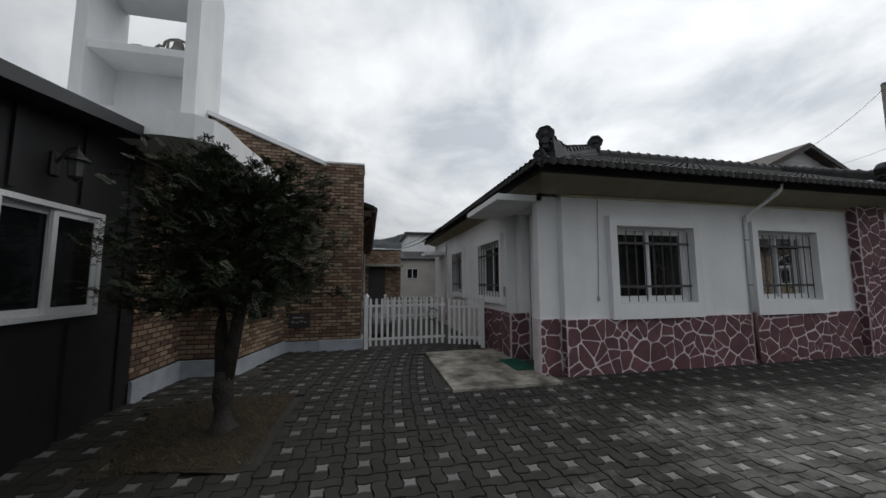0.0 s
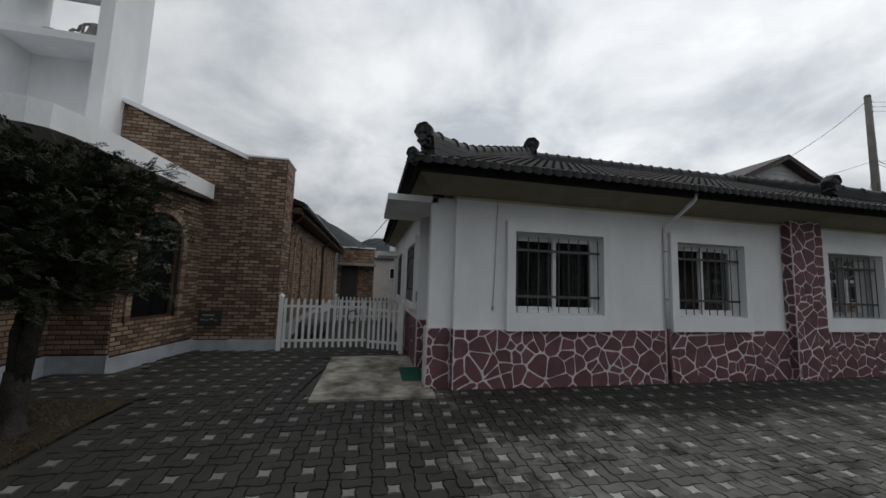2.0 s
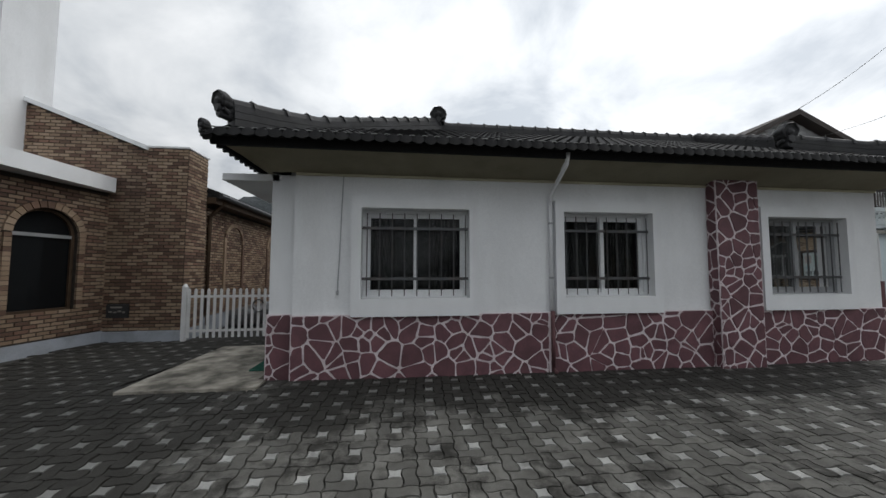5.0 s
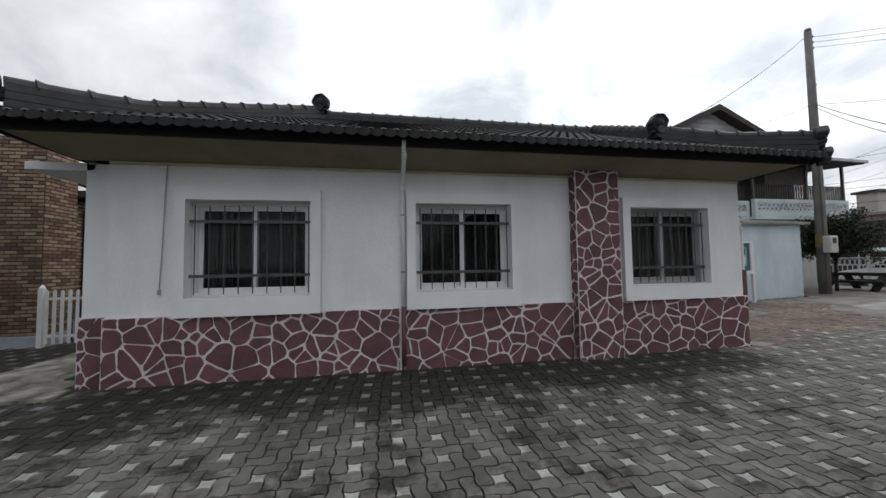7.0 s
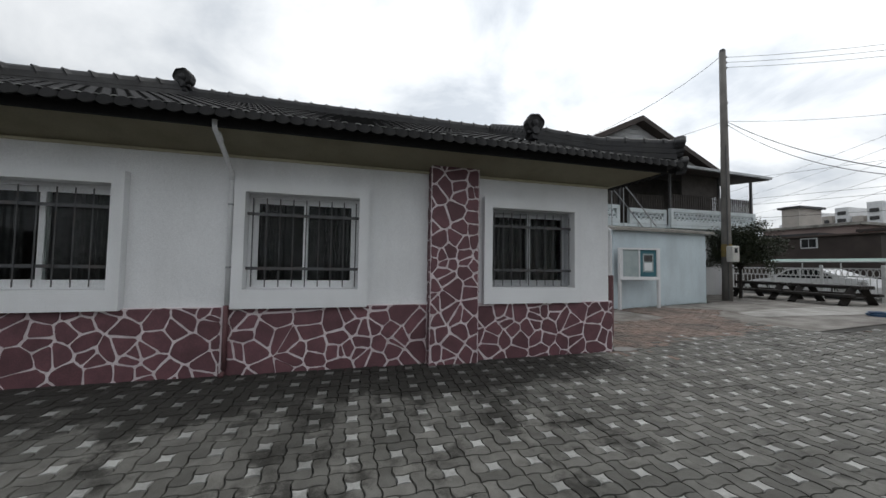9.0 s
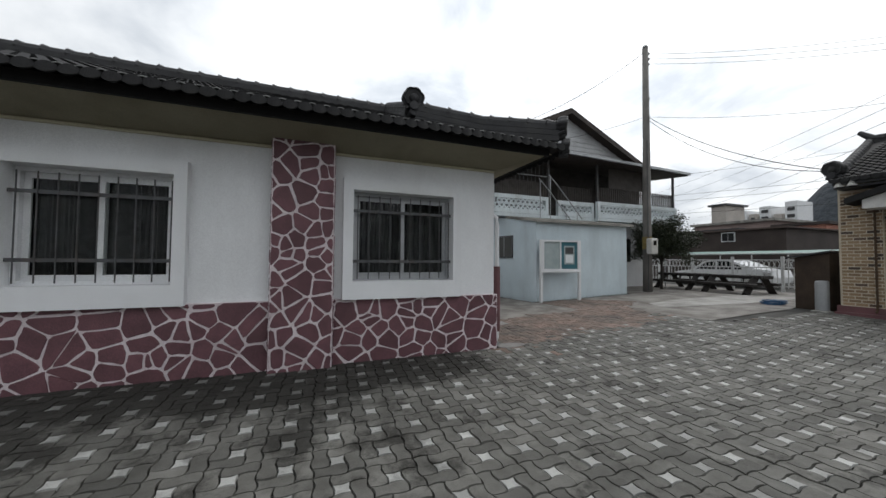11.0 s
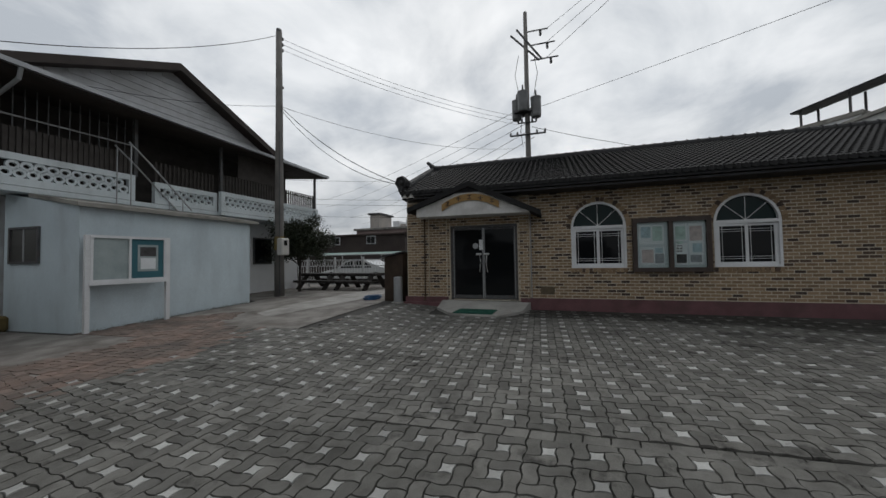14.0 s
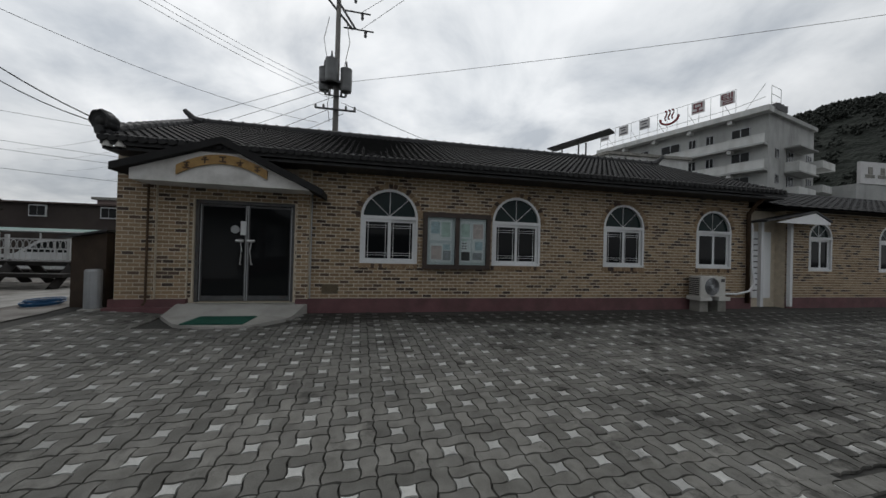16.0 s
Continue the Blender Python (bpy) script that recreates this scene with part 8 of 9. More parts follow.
bm = B()
sq = [Vector(p) for p in ((52.6, -19.7, 14.35), (47.2, -24.2, 15.25), (49.4, -26.4, 15.75), (54.8, -21.9, 14.85))]
lo = [bm.verts.new(p) for p in sq]; hi = [bm.verts.new(p + Vector((0, 0, 0.16))) for p in sq]
bm.faces.new(lo[::-1]); bm.faces.new(hi)
for i in range(4):
    bm.faces.new((lo[i], lo[(i + 1) % 4], hi[(i + 1) % 4], hi[i]))
part("panel", bm, M_BLACK, sp)
for x, y, z in ((52.5, -20.4, 14.5), (50.2, -22.4, 14.9), (53.6, -22.2, 14.85), (51.6, -24.2, 15.2)):
    part("post", tube(B(), [(x, y, 12.95), (x, y, z)], 0.09, sides=6), M_BARS, sp)
far_block("sign_building", "pale building with a long name sign on its roof", 44, 54, -72, -52.6, 0, 10.5, M_MOTEL, win=((-55, 7.5, 1.2, 1.2), (-58.5, 7.5, 1.2, 1.2), (-55, 4.0, 1.2, 1.2)), roof=None)
sgn = thing("name_sign", (44, -64, 10.6), "long white roof sign with unreadable grey lettering", "sign")
part("panel", box(B(), 43.9, 44.2, -66, -53.0, 10.52, 13.0), M_SIGNW, sgn)
for k in range(6):
    part("letter_bar", box(B(), 43.85, 43.898, -55.0 - 1.8 * k, -53.7 - 1.8 * k, 11.2, 11.55), M_CONC, sgn)
    part("letter_bar", box(B(), 43.85, 43.898, -54.7 - 1.8 * k, -54.1 - 1.8 * k, 11.6, 12.4), M_CONC, sgn)

# ---- distant hills and trees ----
def hill(name, label, cx_, cy_, rx, ry, h, seed, material):
    rr = random.Random(seed)
    b_ = B()
    n, m_ = 60, 16
    top_ = b_.verts.new((cx_, cy_, h))
    rings = []
    for j in range(1, m_ + 1):
        ring = []
        for i in range(n):
            a = 2 * math.pi * i / n
            q = j / m_
            z = h * (math.cos(math.pi * q) * 0.5 + 0.5) - (2.0 if j == m_ else 0)
            x, y = cx_ + rx * q * math.cos(a), cy_ + ry * q * math.sin(a)
            z += h * 0.22 * (1 - q) * noise.noise(Vector((x * 0.02 + seed, y * 0.02, 0))) * (1 if j < m_ else 0) + rr.uniform(-1, 1) * h * 0.012
            ring.append(b_.verts.new((x, y, z)))
        rings.append(ring)
    for i in range(n):
        b_.faces.new((top_, rings[0][i], rings[0][(i + 1) % n]))
        for r0, r1 in zip(rings, rings[1:]):
            b_.faces.new((r0[i], r1[i], r1[(i + 1) % n], r0[(i + 1) % n]))
    bmesh.ops.recalc_face_normals(b_, faces=b_.faces)
    return tagged(part(name, b_, material, smooth=True), label, "hill", kind="structure")


M_HILL = mat("wooded_hill", (0.014, 0.018, 0.014), (0.026, 0.030, 0.024), rough=1, scale=0.02, grain=0.3, bump=1.0, bump_d=3.0, dirt=(0.04, 0.045, 0.042), dirt_amt=0.3, dirt_scale=0.02)
# distance haze is mixed into this hill colour
M_HILL2 = mat("haze_tinted_hill", (0.032, 0.038, 0.041), (0.045, 0.052, 0.055), rough=1, scale=0.01, grain=0.2, bump=0.6, bump_d=3.0)
hill("hill_1", "dark wooded hill behind the motel", 130, -195, 128, 85, 69, 2, M_HILL)
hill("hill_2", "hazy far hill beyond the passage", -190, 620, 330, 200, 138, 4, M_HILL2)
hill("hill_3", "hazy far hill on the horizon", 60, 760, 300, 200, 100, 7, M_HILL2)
# this slope's blue-grey has the haze painted in as well
hill("hill_4", "dark hazy slope beside the towers", 265, 78, 40, 62, 52, 9, mat("haze_blue_hill", (0.045, 0.053, 0.062), (0.06, 0.068, 0.076), rough=1, scale=0.05, grain=0.3, bump=0.6, bump_d=3.0))
# rough tree line on the near hill's crest
rr = random.Random(9)
vs, fs = [], []
for k in range(900):
    a = rr.uniform(0, 6.28)
    q = rr.uniform(0.0, 0.66)
    x, y = 130 + 128 * q * math.cos(a), -195 + 85 * q * math.sin(a)
    z = 69 * (math.cos(math.pi * q) * 0.5 + 0.5) + 69 * 0.22 * (1 - q) * noise.noise(Vector((x * 0.02 + 2, y * 0.02, 0)))
    for j in range(14):
        c = Vector((x + rr.gauss(0, 1.1), y + rr.gauss(0, 1.1), z + rr.uniform(0, 3.6)))
        r = rr.uniform(0.45, 1.0)
        i = len(vs)
        vs += [c + Vector((r, 0, 0)), c + Vector((-r * 0.5, r * 0.8, 0)), c + Vector((-r * 0.5, -r * 0.8, 0)), c + Vector((rr.gauss(0, 0.3), rr.gauss(0, 0.3), r * 1.2)), c - Vector((0, 0, r * 0.7))]
        fs += [(i, i + 1, i + 3), (i + 1, i + 2, i + 3), (i + 2, i, i + 3), (i + 1, i, i + 4), (i + 2, i + 1, i + 4), (i, i + 2, i + 4)]
me = bpy.data.meshes.new("hill_trees"); me.from_pydata(vs, [], fs); me.update()
tagged(link("hill_trees", me, M_HILL), "dark tree crowns along the hill crest", "trees", kind="stuff")


# ---- stones of the white house ----
def voronoi(w, h, size, rng, jitter=0.78):
    """Uneven polygons that fill a w x h field, by clipping each cell against its neighbours' bisectors."""
    nx, ny = max(1, round(w / size)), max(1, round(h / size))
    pts = [((i + 0.5 + rng.uniform(-jitter, jitter) + (0.25 if j % 2 else -0.25)) * w / nx, (j + 0.5 + rng.uniform(-jitter, jitter)) * h / ny) for i in range(-1, nx + 1) for j in range(-1, ny + 1)]
    pts = [p for p in pts if rng.random() > 0.2]
    cells = []
    for px, py in pts:
        poly = [(0.0, 0.0), (w, 0.0), (w, h), (0.0, h)]
        for qx, qy in pts:
            d2 = (qx - px) ** 2 + (qy - py) ** 2
            if d2 < 1e-9 or d2 > (size * 4) ** 2:
                continue
            mx_, my_, nx_, ny_ = (px + qx) / 2, (py + qy) / 2, qx - px, qy - py
            out = []
            for i in range(len(poly)):
                a, b_ = poly[i], poly[(i + 1) % len(poly)]
                da = (a[0] - mx_) * nx_ + (a[1] - my_) * ny_
                db_ = (b_[0] - mx_) * nx_ + (b_[1] - my_) * ny_
                if da <= 0:
                    out.append(a)
                if (da < 0) != (db_ < 0) and abs(da - db_) > 1e-12:
                    f_ = da / (da - db_)
                    out.append((a[0] + (b_[0] - a[0]) * f_, a[1] + (b_[1] - a[1]) * f_))
            poly = out
            if len(poly) < 3:
                break
        if len(poly) >= 3:
            cells.append(poly)
    return cells


def shrink(poly, d):
    """Moves every edge of a convex polygon inwards by d."""
    n = len(poly)
    area = sum(poly[i][0] * poly[(i + 1) % n][1] - poly[(i + 1) % n][0] * poly[i][1] for i in range(n))
    if area < 0:
        poly = poly[::-1]
    cur = poly[:]
    for i in range(n):
        a, b_ = poly[i], poly[(i + 1) % n]
        ex, ey = b_[0] - a[0], b_[1] - a[1]
        l_ = math.hypot(ex, ey)
        if l_ < 1e-6:
            continue
        nx_, ny_ = -ey / l_, ex / l_
        out = []
        for k in range(len(cur)):
            p, q = cur[k], cur[(k + 1) % len(cur)]
            dp = (p[0] - a[0]) * nx_ + (p[1] - a[1]) * ny_ - d
            dq = (q[0] - a[0]) * nx_ + (q[1] - a[1]) * ny_ - d
            if dp >= 0:
                out.append(p)
            if (dp < 0) != (dq < 0):
                f_ = dp / (dp - dq)
                out.append((p[0] + (q[0] - p[0]) * f_, p[1] + (q[1] - p[1]) * f_))
        cur = out
        if len(cur) < 3:
            return []
    return cur


def stones(parent, at, u0, u1, z0, z1, size, seed, gap=0.0095, t=0.0):
    rng = random.Random(seed)
    for poly in voronoi(u1 - u0, z1 - z0, size, rng):
        s = shrink(poly, gap * rng.uniform(0.6, 1.35))
        if len(s) < 3:
            continue
        # worn, slightly bowed edges
        ring = []
        for i in range(len(s)):
            a, b_ = s[i], s[(i + 1) % len(s)]
            l_ = math.hypot(b_[0] - a[0], b_[1] - a[1])
            for f_ in ((0.1, 0.5, 0.9) if l_ > 0.08 else (0.5,)):
                k = rng.uniform(-0.006, 0.008)
                ex, ey = (b_[0] - a[0]) / max(l_, 1e-6), (b_[1] - a[1]) / max(l_, 1e-6)
                ring.append((a[0] + (b_[0] - a[0]) * f_ - ey * k, a[1] + (b_[1] - a[1]) * f_ + ex * k))
        if len(ring) < 3:
            continue
        cx_ = sum(p[0] for p in ring) / len(ring); cz_ = sum(p[1] for p in ring) / len(ring)
        b_ = B()
        h = rng.uniform(0.006, 0.013)
        lo = [b_.verts.new(at(u0 + p[0], t, z0 + p[1])) for p in ring]
        hi = [b_.verts.new(at(u0 + cx_ + (p[0] - cx_) * 0.95, t + h, z0 + cz_ + (p[1] - cz_) * 0.95)) for p in ring]
        n = len(ring)
        for i in range(n):
            b_.faces.new((lo[i], lo[(i + 1) % n], hi[(i + 1) % n], hi[i]))
        b_.faces.new(hi)
        part("stone", b_, M_STONE, parent)


band_at = frame_on((0.0, 4.715), 0)
stones(base_band, frame_on((0.0, 4.865), 0), 2.605, 2.955, 0.06, 1.0, 0.2, 1)
stones(base_band, frame_on((2.965, 4.862), -90), 0.004, 0.143, 0.06, 1.0, 0.15, 21)
stones(base_band, band_at, 2.968, 6.56, 0.03, 1.0, 0.2, 2)
stones(base_band, band_at, 6.58, 9.195, 0.08, 1.0, 0.2, 3)
stones(base_band, band_at, 9.935, 12.40, 0.08, 1.0, 0.2, 4)
stones(column, frame_on((0.0, 4.58), 0), 9.20, 9.93, 0.06, 3.05, 0.185, 5, 0.0105)
stones(column, frame_on((9.20, 4.757), -90), 0.0, 0.17, 0.06, 3.05, 0.165, 6, 0.0105)
stones(column, frame_on((9.93, 4.58), 90), 0.004, 0.17, 0.06, 3.05, 0.165, 9, 0.0105)
stones(west_band, frame_on((2.59, 13.4), -90), 5.6, 7.4, 0.08, 1.0, 0.2, 7)
stones(west_band, frame_on((0.0, 5.96), 0), 2.60, 2.97, 0.08, 1.0, 0.23, 8)


# ---- bricks ----
def hole_span(h, z, arch):
    """The stretch of wall that an opening takes away at a height, or nothing."""
    u0, u1, z0, z1 = h
    if z < z0 or z > z1:
        return None
    if not arch:
        return (u0, u1)
    r, c = (u1 - u0) / 2, (u0 + u1) / 2
    zs = z1 - r
    if z <= zs:
        return (u0, u1)
    k = math.sqrt(max(0.0, r * r - (z - zs) ** 2))
    return (c - k, c + k)


def brickwork(parent, material, at, u0, u1, z0, z1, course, length, joint, proud, holes=(), arches=(), top=None, single=0, t=0.0, seed=0):
    """Courses of bricks standing proud of their mortar; the first `single` of them near the walk are parts, the rest are one mesh."""
    rng = random.Random(seed)
    items = []
    for r in range(int((z1 - z0) / course)):
        za, zb = z0 + r * course + joint / 2, z0 + (r + 1) * course - joint / 2
        zc = (za + zb) / 2
        cuts = [s for s in [hole_span(h, zc, False) for h in holes] + [hole_span(h, zc, True) for h in arches] if s]
        u = u0 - (length / 2 if r % 2 else 0.0)
        while u < u1:
            a, b_ = max(u0, u) + joint / 2, min(u1, u + length) - joint / 2
            u += length
            if top and zb > top((a + b_) / 2):
                continue
            segs = [(a, b_)]
            for c0, c1 in cuts:
                nxt = []
                for p, q in segs:
                    if q <= c0 or p >= c1:
                        nxt.append((p, q))
                    else:
                        if c0 - p > 0.02:
                            nxt.append((p, c0 - 0.004))
                        if q - c1 > 0.02:
                            nxt.append((c1 + 0.004, q))
                segs = nxt
            for p, q in segs:
                if q - p > 0.02:
                    items.append((p, q, za, zb, t + proud * rng.uniform(0.75, 1.15)))
    mid_u, mid_z = single[1:] if single else (0, 0)
    n = single[0] if single else 0
    items.sort(key=lambda i: abs((i[0] + i[1]) / 2 - mid_u) + abs((i[2] + i[3]) / 2 - mid_z) if n else 0)

    def corners(i):
        p, q, za, zb, h = i
        e = 0.003
        return [at(p, t - 0.004, za), at(q, t - 0.004, za), at(q, t - 0.004, zb), at(p, t - 0.004, zb), at(p + e, h, za + e), at(q - e, h, za + e), at(q - e, h, zb - e), at(p + e, h, zb - e)]
    F = [(4, 5, 6, 7), (0, 1, 5, 4), (1, 2, 6, 5), (2, 3, 7, 6), (3, 0, 4, 7)]
    shared = {}
    for i in items[:n]:
        key = round(i[1] - i[0], 3)
        if key not in shared:
            me_ = bpy.data.meshes.new("brick")
            o = Vector(at(i[0], t, i[2]))
            me_.from_pydata([Vector(c) - o for c in corners(i)], [], F)
            me_.update()
            shared[key] = me_
        ob = link("brick", shared[key], material, parent)
        ob.matrix_basis = Matrix.Translation(at(i[0], t, i[2]))
    if items[n:]:
        raw_boxes("brickwork", [corners(i) for i in items[n:]], material, parent)


brickwork(hall_wall, M_BRICK_R, rat, 3.47, 15.04, 0.55, 3.25, 0.075, 0.2, 0.016, 0.008, holes=[(5.84, 7.40, 1.2, 2.46)], arches=[(w[0], w[1], w[2], w[3]) for w in A_WIN], single=(300, 5.4, 1.8), seed=1)
brickwork(hall_wall, M_BRICK_R, rat, 0.3, 3.465, 0.55, 3.0, 0.075, 0.2, 0.016, 0.008, holes=[(1.28, 3.17, 0.3, 2.51)], seed=8)
brickwork(wing_wall, M_BRICK_R, rat, 16.4, 26.0, 0.55, 3.05, 0.075, 0.2, 0.016, 0.008, arches=[(17.3, 18.22, 1.31, 2.75), (20.2, 21.15, 1.31, 2.75)], seed=2)
for (u0, u1, t), p, sd_ in zip(PILASTERS, pil, (3, 4, 5)):
    brickwork(p, M_BRICK_R, rat, u0, u1, 0.55, 3.24, 0.075, 0.2, 0.016, 0.008, t=t, single=(90, u0, 1.5), seed=sd_)
brickwork(cw1, M_BRICK_C, c1, 0.0, 1.12, 0.42, 3.2, 0.071, 0.2, 0.0155, 0.014, single=(100, 0.6, 1.0), seed=11)
brickwork(cw2, M_BRICK_C, c2, 0.0, 0.77, 0.42, 3.2, 0.071, 0.2, 0.0155, 0.014, single=(80, 0.5, 1.0), seed=12)
brickwork(cw3, M_BRICK_C, c3, 0.0, 1.78, 0.38, 3.2, 0.071, 0.2, 0.0155, 0.014, holes=[(0.17, 0.27, 0.88, 2.24), (1.25, 1.35, 0.88, 2.24)], arches=[(0.16, 1.36, 2.24, 2.84), ARCH], single=(200, 0.9, 1.0), seed=13)
brickwork(cw4, M_BRICK_C, c4, 0.0, 2.65, 0.35, 5.2, 0.071, 0.2, 0.0155, 0.014, top=gable_top, holes=[(1.98, 2.40, 0.62, 0.90)], single=(250, 2.2, 2.0), seed=14)
brickwork(cw5, M_BRICK_C, c5, 0.0, 0.8, 0.36, 4.2, 0.071, 0.2, 0.0155, 0.014, single=(230, 0.4, 2.0), seed=15)
brickwork(cw5, M_BRICK_C, c6, 0.0, 0.72, 0.36, 4.2, 0.071, 0.2, 0.0155, 0.014, seed=16)
brickwork(cw6, M_BRICK_C, frame_on((-0.3, 8.4), 90), 0.0, 11.6, 0.5, 3.15, 0.071, 0.2, 0.0155, 0.014, seed=17)

brickwork(annex_wall, M_BRICK_C, frame_on((0.0, 20.6), 0), -0.2, 1.9, 0.3, 3.48, 0.08, 0.21, 0.014, 0.012, holes=[(0.03, 0.97, 0.1, 2.62)], seed=19)
brickwork(bh_west, M_REDBR, pw, 0.0, 8.55, 0.2, 3.18, 0.095, 0.22, 0.024, 0.008, t=-0.5, seed=18)

# soldier courses under the hall windows and round their heads
for w in A_WIN:
    for i in range(15):
        u = w[0] - 0.02 + i * (w[1] - w[0] + 0.04) / 15
        part("sill_brick", face_prism(B(), [(u, w[2] - 0.105), (u + 0.07, w[2] - 0.105), (u + 0.07, w[2] - 0.006), (u, w[2] - 0.006)], rat, 0.006, 0.022), M_BRICK_R, hall_wall)
    c_, r_ = (w[0] + w[1]) / 2, (w[1] - w[0]) / 2
    for k in range(21):
        a0, a1 = math.pi * k / 21, math.pi * (k + 0.84) / 21
        pl = [(c_ + (r_ + o) * math.cos(a), w[3] - r_ + (r_ + o) * math.sin(a)) for o, a in ((0.012, a0), (0.11, a0), (0.11, a1), (0.012, a1))]
        part("arch_brick", face_prism(B(), pl, rat, 0.006, 0.02), M_BRICK_R, hall_wall)

# ---- paving: four wavy pavers round a pale square, over and over ----
CELL = 0.342
M_PAVER = mat("grey_green_paver", (0.161, 0.157, 0.143), (0.111, 0.107, 0.096), rough=0.8, scale=7, grain=130, bump=0.5, vary=0.30, dirt=(0.022, 0.022, 0.018), dirt_amt=0.46, dirt_scale=0.85, moss_shade=(0.0125, 0.0115, 0.009), moss_shade_amt=0.88)
M_PAVERW = mat("pale_paver", (0.42, 0.42, 0.40), (0.33, 0.33, 0.315), rough=0.8, scale=5, grain=130, bump=0.4, vary=0.25, dirt=(0.07, 0.07, 0.06), dirt_amt=0.45, dirt_scale=0.85, moss_shade=(0.03, 0.03, 0.026), moss_shade_amt=0.6)
M_PAVERR = mat("faded_red_paver", (0.195, 0.138, 0.113), (0.155, 0.13, 0.113), rough=0.85, scale=2, grain=120, bump=0.45, vary=0.25, dirt=(0.06, 0.055, 0.05), dirt_amt=0.6, dirt_scale=1.0)


SIGN = ((1, -1, 1), (-1, 1, -1), (1, -1, 1))


def edge(i, j, horizontal, back, n=6):
    """One third of a paver's edge, bowed to the side that its place in the cell gives."""
    s = SIGN[j % 3][i % 3] if horizontal else SIGN[i % 3][j % 3]
    out = []
    for k in range(n):
        f_ = (n - k) / n if back else k / n
        o = (0.024 if (i % 3 == 1 and j % 3 if horizontal else j % 3 == 1 and i % 3) else 0.032) * s * math.sin(math.pi * f_)
        out.append(((i + f_) / 3, j / 3 + o) if horizontal else (i / 3 + o, (j + f_) / 3))
    return out


def rect_outline(x0, y0, x1, y1):
    """A paver's outline in thirds of a cell; neighbours share their bowed edges."""
    pts = []
    for i in range(x0, x1):
        pts += edge(i, y0, True, False)
    for j in range(y0, y1):
        pts += edge(x1, j, False, False)
    for i in range(x1 - 1, x0 - 1, -1):
        pts += edge(i, y1, True, True)
    for j in range(y1 - 1, y0 - 1, -1):
        pts += edge(x0, j, False, True)
    return pts


PIECES = [(rect_outline(0, 0, 2, 1), 0), (rect_outline(2, 0, 3, 2), 0), (rect_outline(1, 2, 3, 3), 0), (rect_outline(0, 1, 1, 3), 0), (rect_outline(1, 1, 2, 2), 1)]


BED = [(-0.86, 4.72), (-1.0, 3.1), (-2.0, 3.35), (-2.35, 4.6), (-1.6, 4.85)]


def in_bed(x, y):
    """Whether a place lies in the planting bed; its corners run clockwise."""
    return all((b_[0] - a[0]) * (y - a[1]) - (b_[1] - a[1]) * (x - a[0]) < 0 for a, b_ in zip(BED, BED[1:] + BED[:1]))


def paved(x, y):
    if -2.78 < x < 2.6 and -5.0 < y < 7.6:
        if x > 1.08 and 4.4 < y < 6.85:
            return False
        if in_bed(x, y):
            return False
        if y > 6.0 and x < -1.75 or (y > 4.9 and x < -2.72):
            return False
        return True
    if 2.6 <= x < 12.5 and -5.0 < y < 4.72:
        return True
    if (12.5 <= x or (y > 4.72 and x > 12.43)) and x < 21.36 and -17 < y < 9.1:
        if y > 4.6 and x > 18.2 + 1.2 * noise.noise(Vector((y * 0.7, x * 0.7, 3.0))):
            return False
        if x < 16.4 and y > 7.3 + 0.9 * noise.noise(Vector((x * 0.9, y * 0.9, 7.0))):
            return False
        return x < 20.2 or not (0.85 < y < 3.05)
    return False


def seam(x, y):
    """How far a place lies beyond the plain course where the two fields of paving meet."""
    return x - 15.51 + 0.093 * (y - 0.37)


def lay(field, i, j):
    """The plan of the paving: cell numbers to metres. The first field fans slightly as it was laid, the second is straight."""
    if field == 1:
        return 16.533 + 0.3370 * i - 0.0360 * j, -0.623 + 0.0258 * i + 0.3553 * j
    jj = max(j, -9.0)
    bend = jj * jj - 18.0 * (j - jj)
    return (LAY0X[0] + LAY0X[1] * i + LAY0X[2] * j + LAY0X[3] * i * i + LAY0X[4] * i * j + LAY0X[5] * bend,
            LAY0Y[0] + LAY0Y[1] * i + LAY0Y[2] * j + LAY0Y[3] * i * i + LAY0Y[4] * i * j + LAY0Y[5] * bend)


LAY0X = (8.85455, 0.343433, -0.00710506, 0.000103992, -4.74328e-05, 0.00257087)
LAY0Y = (2.64656, 0.000351036, 0.322741, 0.000150909, 0.000223401, -0.00122172)
rng = random.Random(21)
near = []
cells = []
for i in range(-36, 24):
    for j in range(-26, 22):
        X, Y = lay(0, i, j)
        if seam(X, Y) < 0.0 and paved(X, Y):
            cells.append((0, i, j))
for i in range(-8, 18):
    for j in range(-50, 30):
        X, Y = lay(1, i, j)
        if seam(X, Y) > 0.07 and paved(X, Y):
            cells.append((1, i, j))


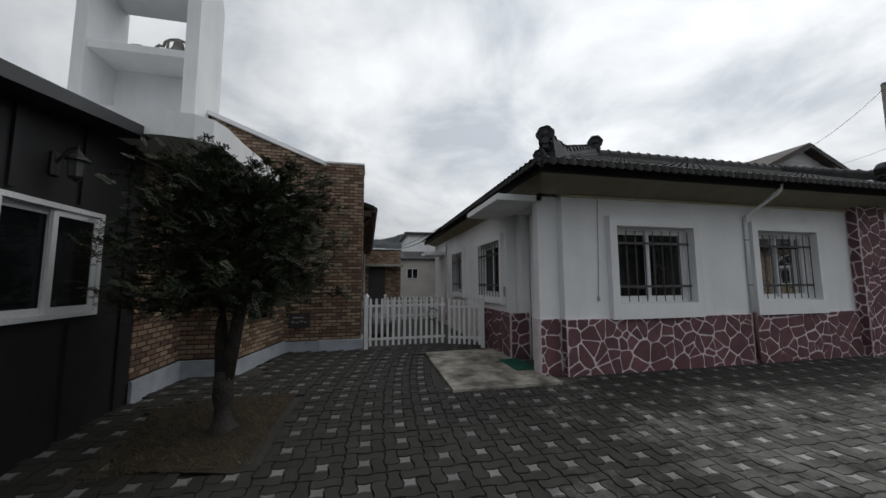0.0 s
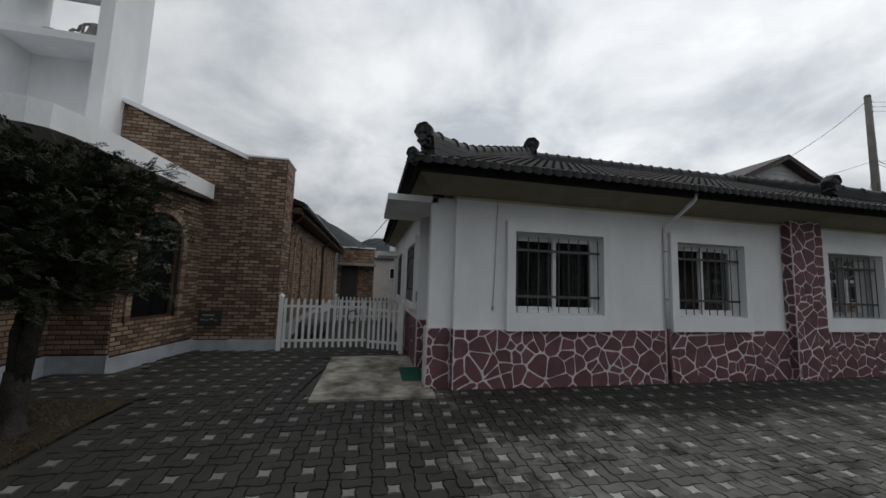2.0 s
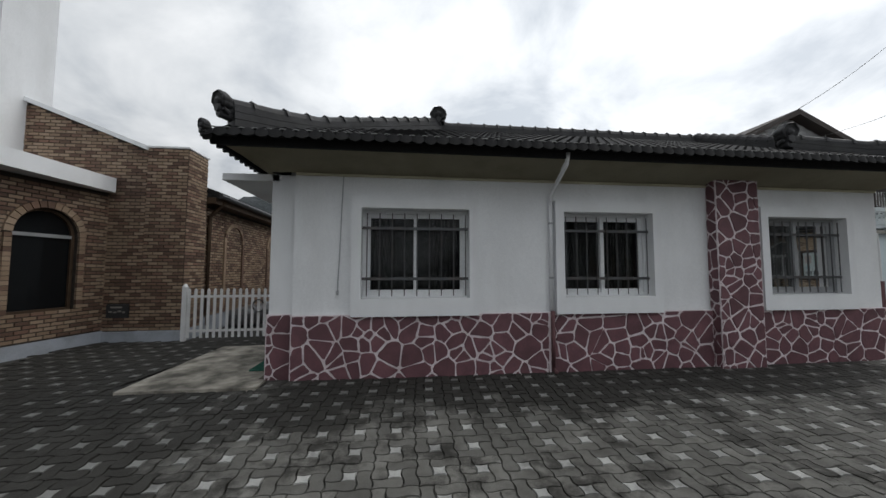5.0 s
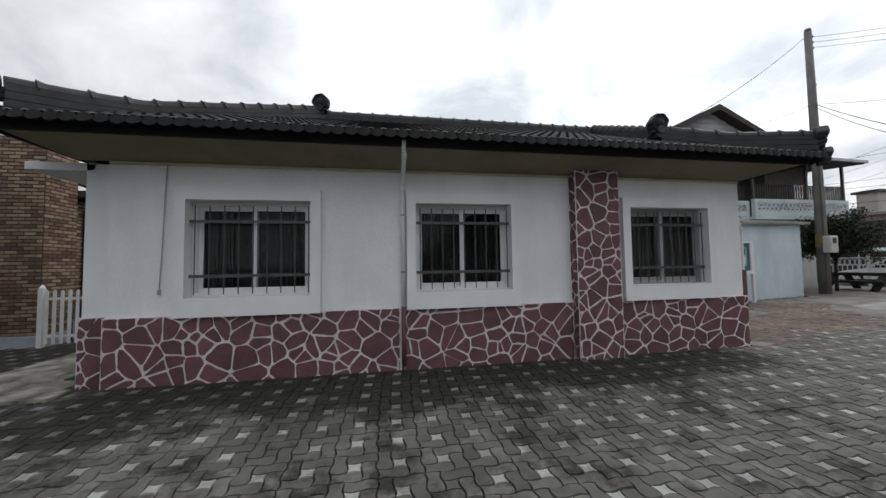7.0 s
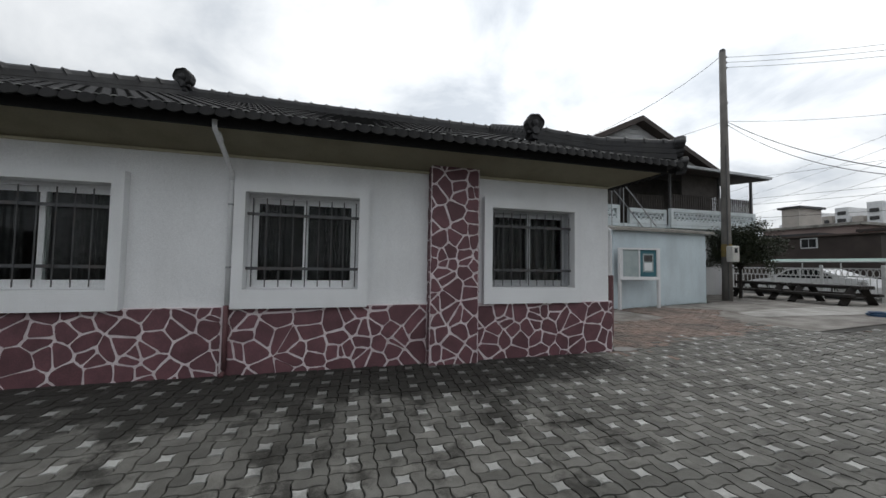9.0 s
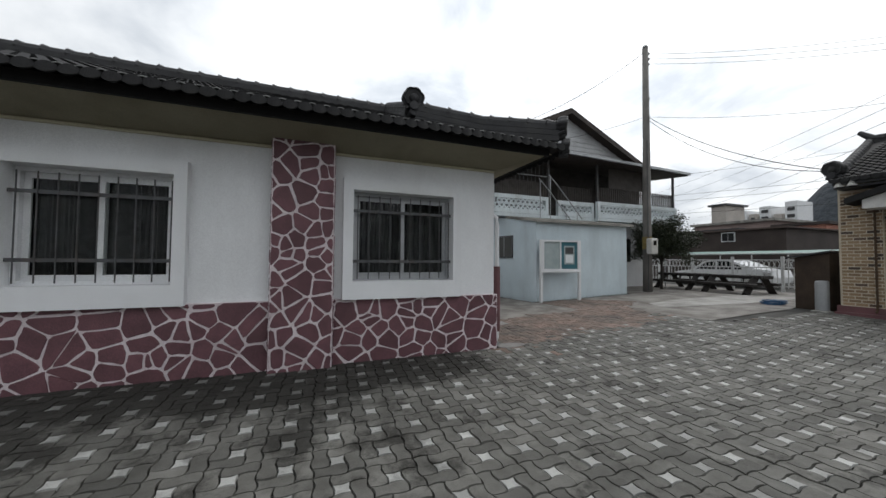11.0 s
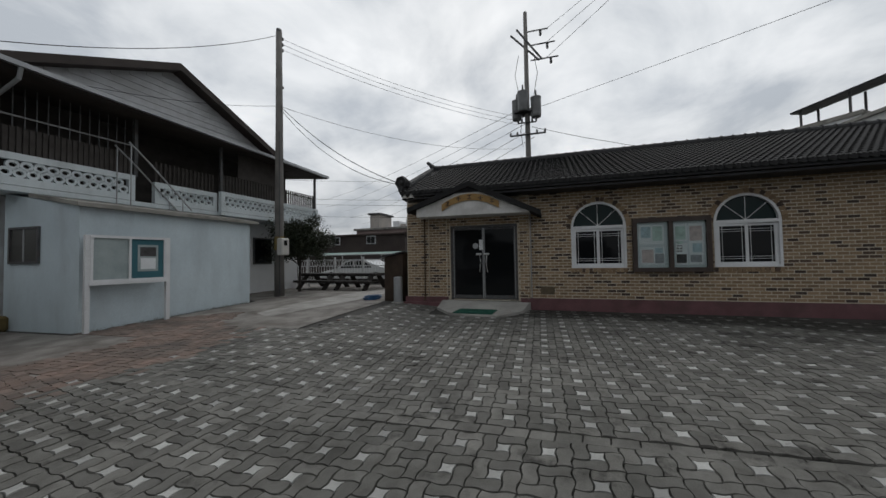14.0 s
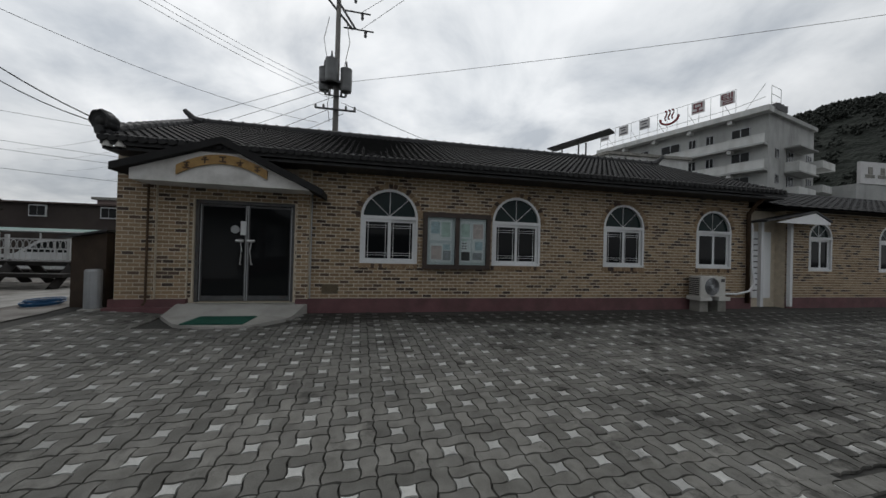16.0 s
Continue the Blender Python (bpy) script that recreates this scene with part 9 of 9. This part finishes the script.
def lay_piece(kind, ring):
    """One paver from its outline in plan, slightly tilted and with a worn upper edge."""
    X, Y = sum(p[0] for p in ring) / len(ring), sum(p[1] for p in ring) / len(ring)
    tilt, rise = (rng.gauss(0, 0.008), rng.gauss(0, 0.008)), rng.gauss(0, 0.0022)
    lo_, hi_ = [], []
    for wx, wy in ring:
        ox, oy = wx - X, wy - Y
        l_ = max(math.hypot(ox, oy), 0.02)
        k = 1 - 0.0054 / l_
        for out, kk, dz in ((lo_, k, -0.022), (hi_, k - 0.0035 / l_, 0.0)):
            qx, qy = X + ox * kk, Y + oy * kk
            out.append((qx, qy, ground_z(qx, qy) + rise + dz + tilt[0] * ox + tilt[1] * oy))
    near.append((kind, X, Y, lo_, hi_))


def is_red(X, Y):
    return X > 12.4 and Y > 3.6 and 0.6 * noise.noise(Vector((X * 0.55, Y * 0.55, 1.0))) + 0.5 * (Y - min(5.4, 4.4 + 0.75 * max(0.0, X - 13.4))) + rng.uniform(-0.2, 0.2) > 0


for field, i, j in cells:
    for ring, white in PIECES:
        plan = [lay(field, i + p[0] - 0.5, j + p[1] - 0.5) for p in ring]
        X, Y = sum(p[0] for p in plan) / len(plan), sum(p[1] for p in plan) / len(plan)
        if paved(X, Y):
            lay_piece(2 if is_red(X, Y) else 0 if white and rng.random() < 0.05 else white, plan)
# the plain course along the seam
y = -16.0
while y < 9.0:
    x = 15.51 - 0.093 * (y - 0.37)
    if paved(x, y):
        w_ = 0.070 + 0.003 * rng.random()
        lay_piece(2 if is_red(x, y) else 0, [(x - w_ - 0.009, y + 0.0), (x + w_ - 0.009, y - 0.011), (x + w_ + 0.009 - 0.037, y + 0.2), (x - w_ - 0.028, y + 0.211)])
    y += 0.213
near.sort(key=lambda c: (c[1] - 14.6) ** 2 + (c[2] - 0.2) ** 2)
paving = tagged(new("paving"), "grey interlocking yard pavers with pale squares, mossy stains and painted shade", "paving", kind="structure")


def paver_mesh(name, group):
    vs, fs = [], []
    for kind, X, Y, lo, hi in group:
        k, n = len(vs), len(lo)
        vs += lo + hi
        fs.append(tuple(range(k + n, k + 2 * n)))
        for a in range(n):
            c = (a + 1) % n
            fs.append((k + a, k + c, k + n + c, k + n + a))
    me_ = bpy.data.meshes.new(name)
    me_.from_pydata(vs, [], fs)
    me_.update()
    return me_


MATS = (M_PAVER, M_PAVERW, M_PAVERR)
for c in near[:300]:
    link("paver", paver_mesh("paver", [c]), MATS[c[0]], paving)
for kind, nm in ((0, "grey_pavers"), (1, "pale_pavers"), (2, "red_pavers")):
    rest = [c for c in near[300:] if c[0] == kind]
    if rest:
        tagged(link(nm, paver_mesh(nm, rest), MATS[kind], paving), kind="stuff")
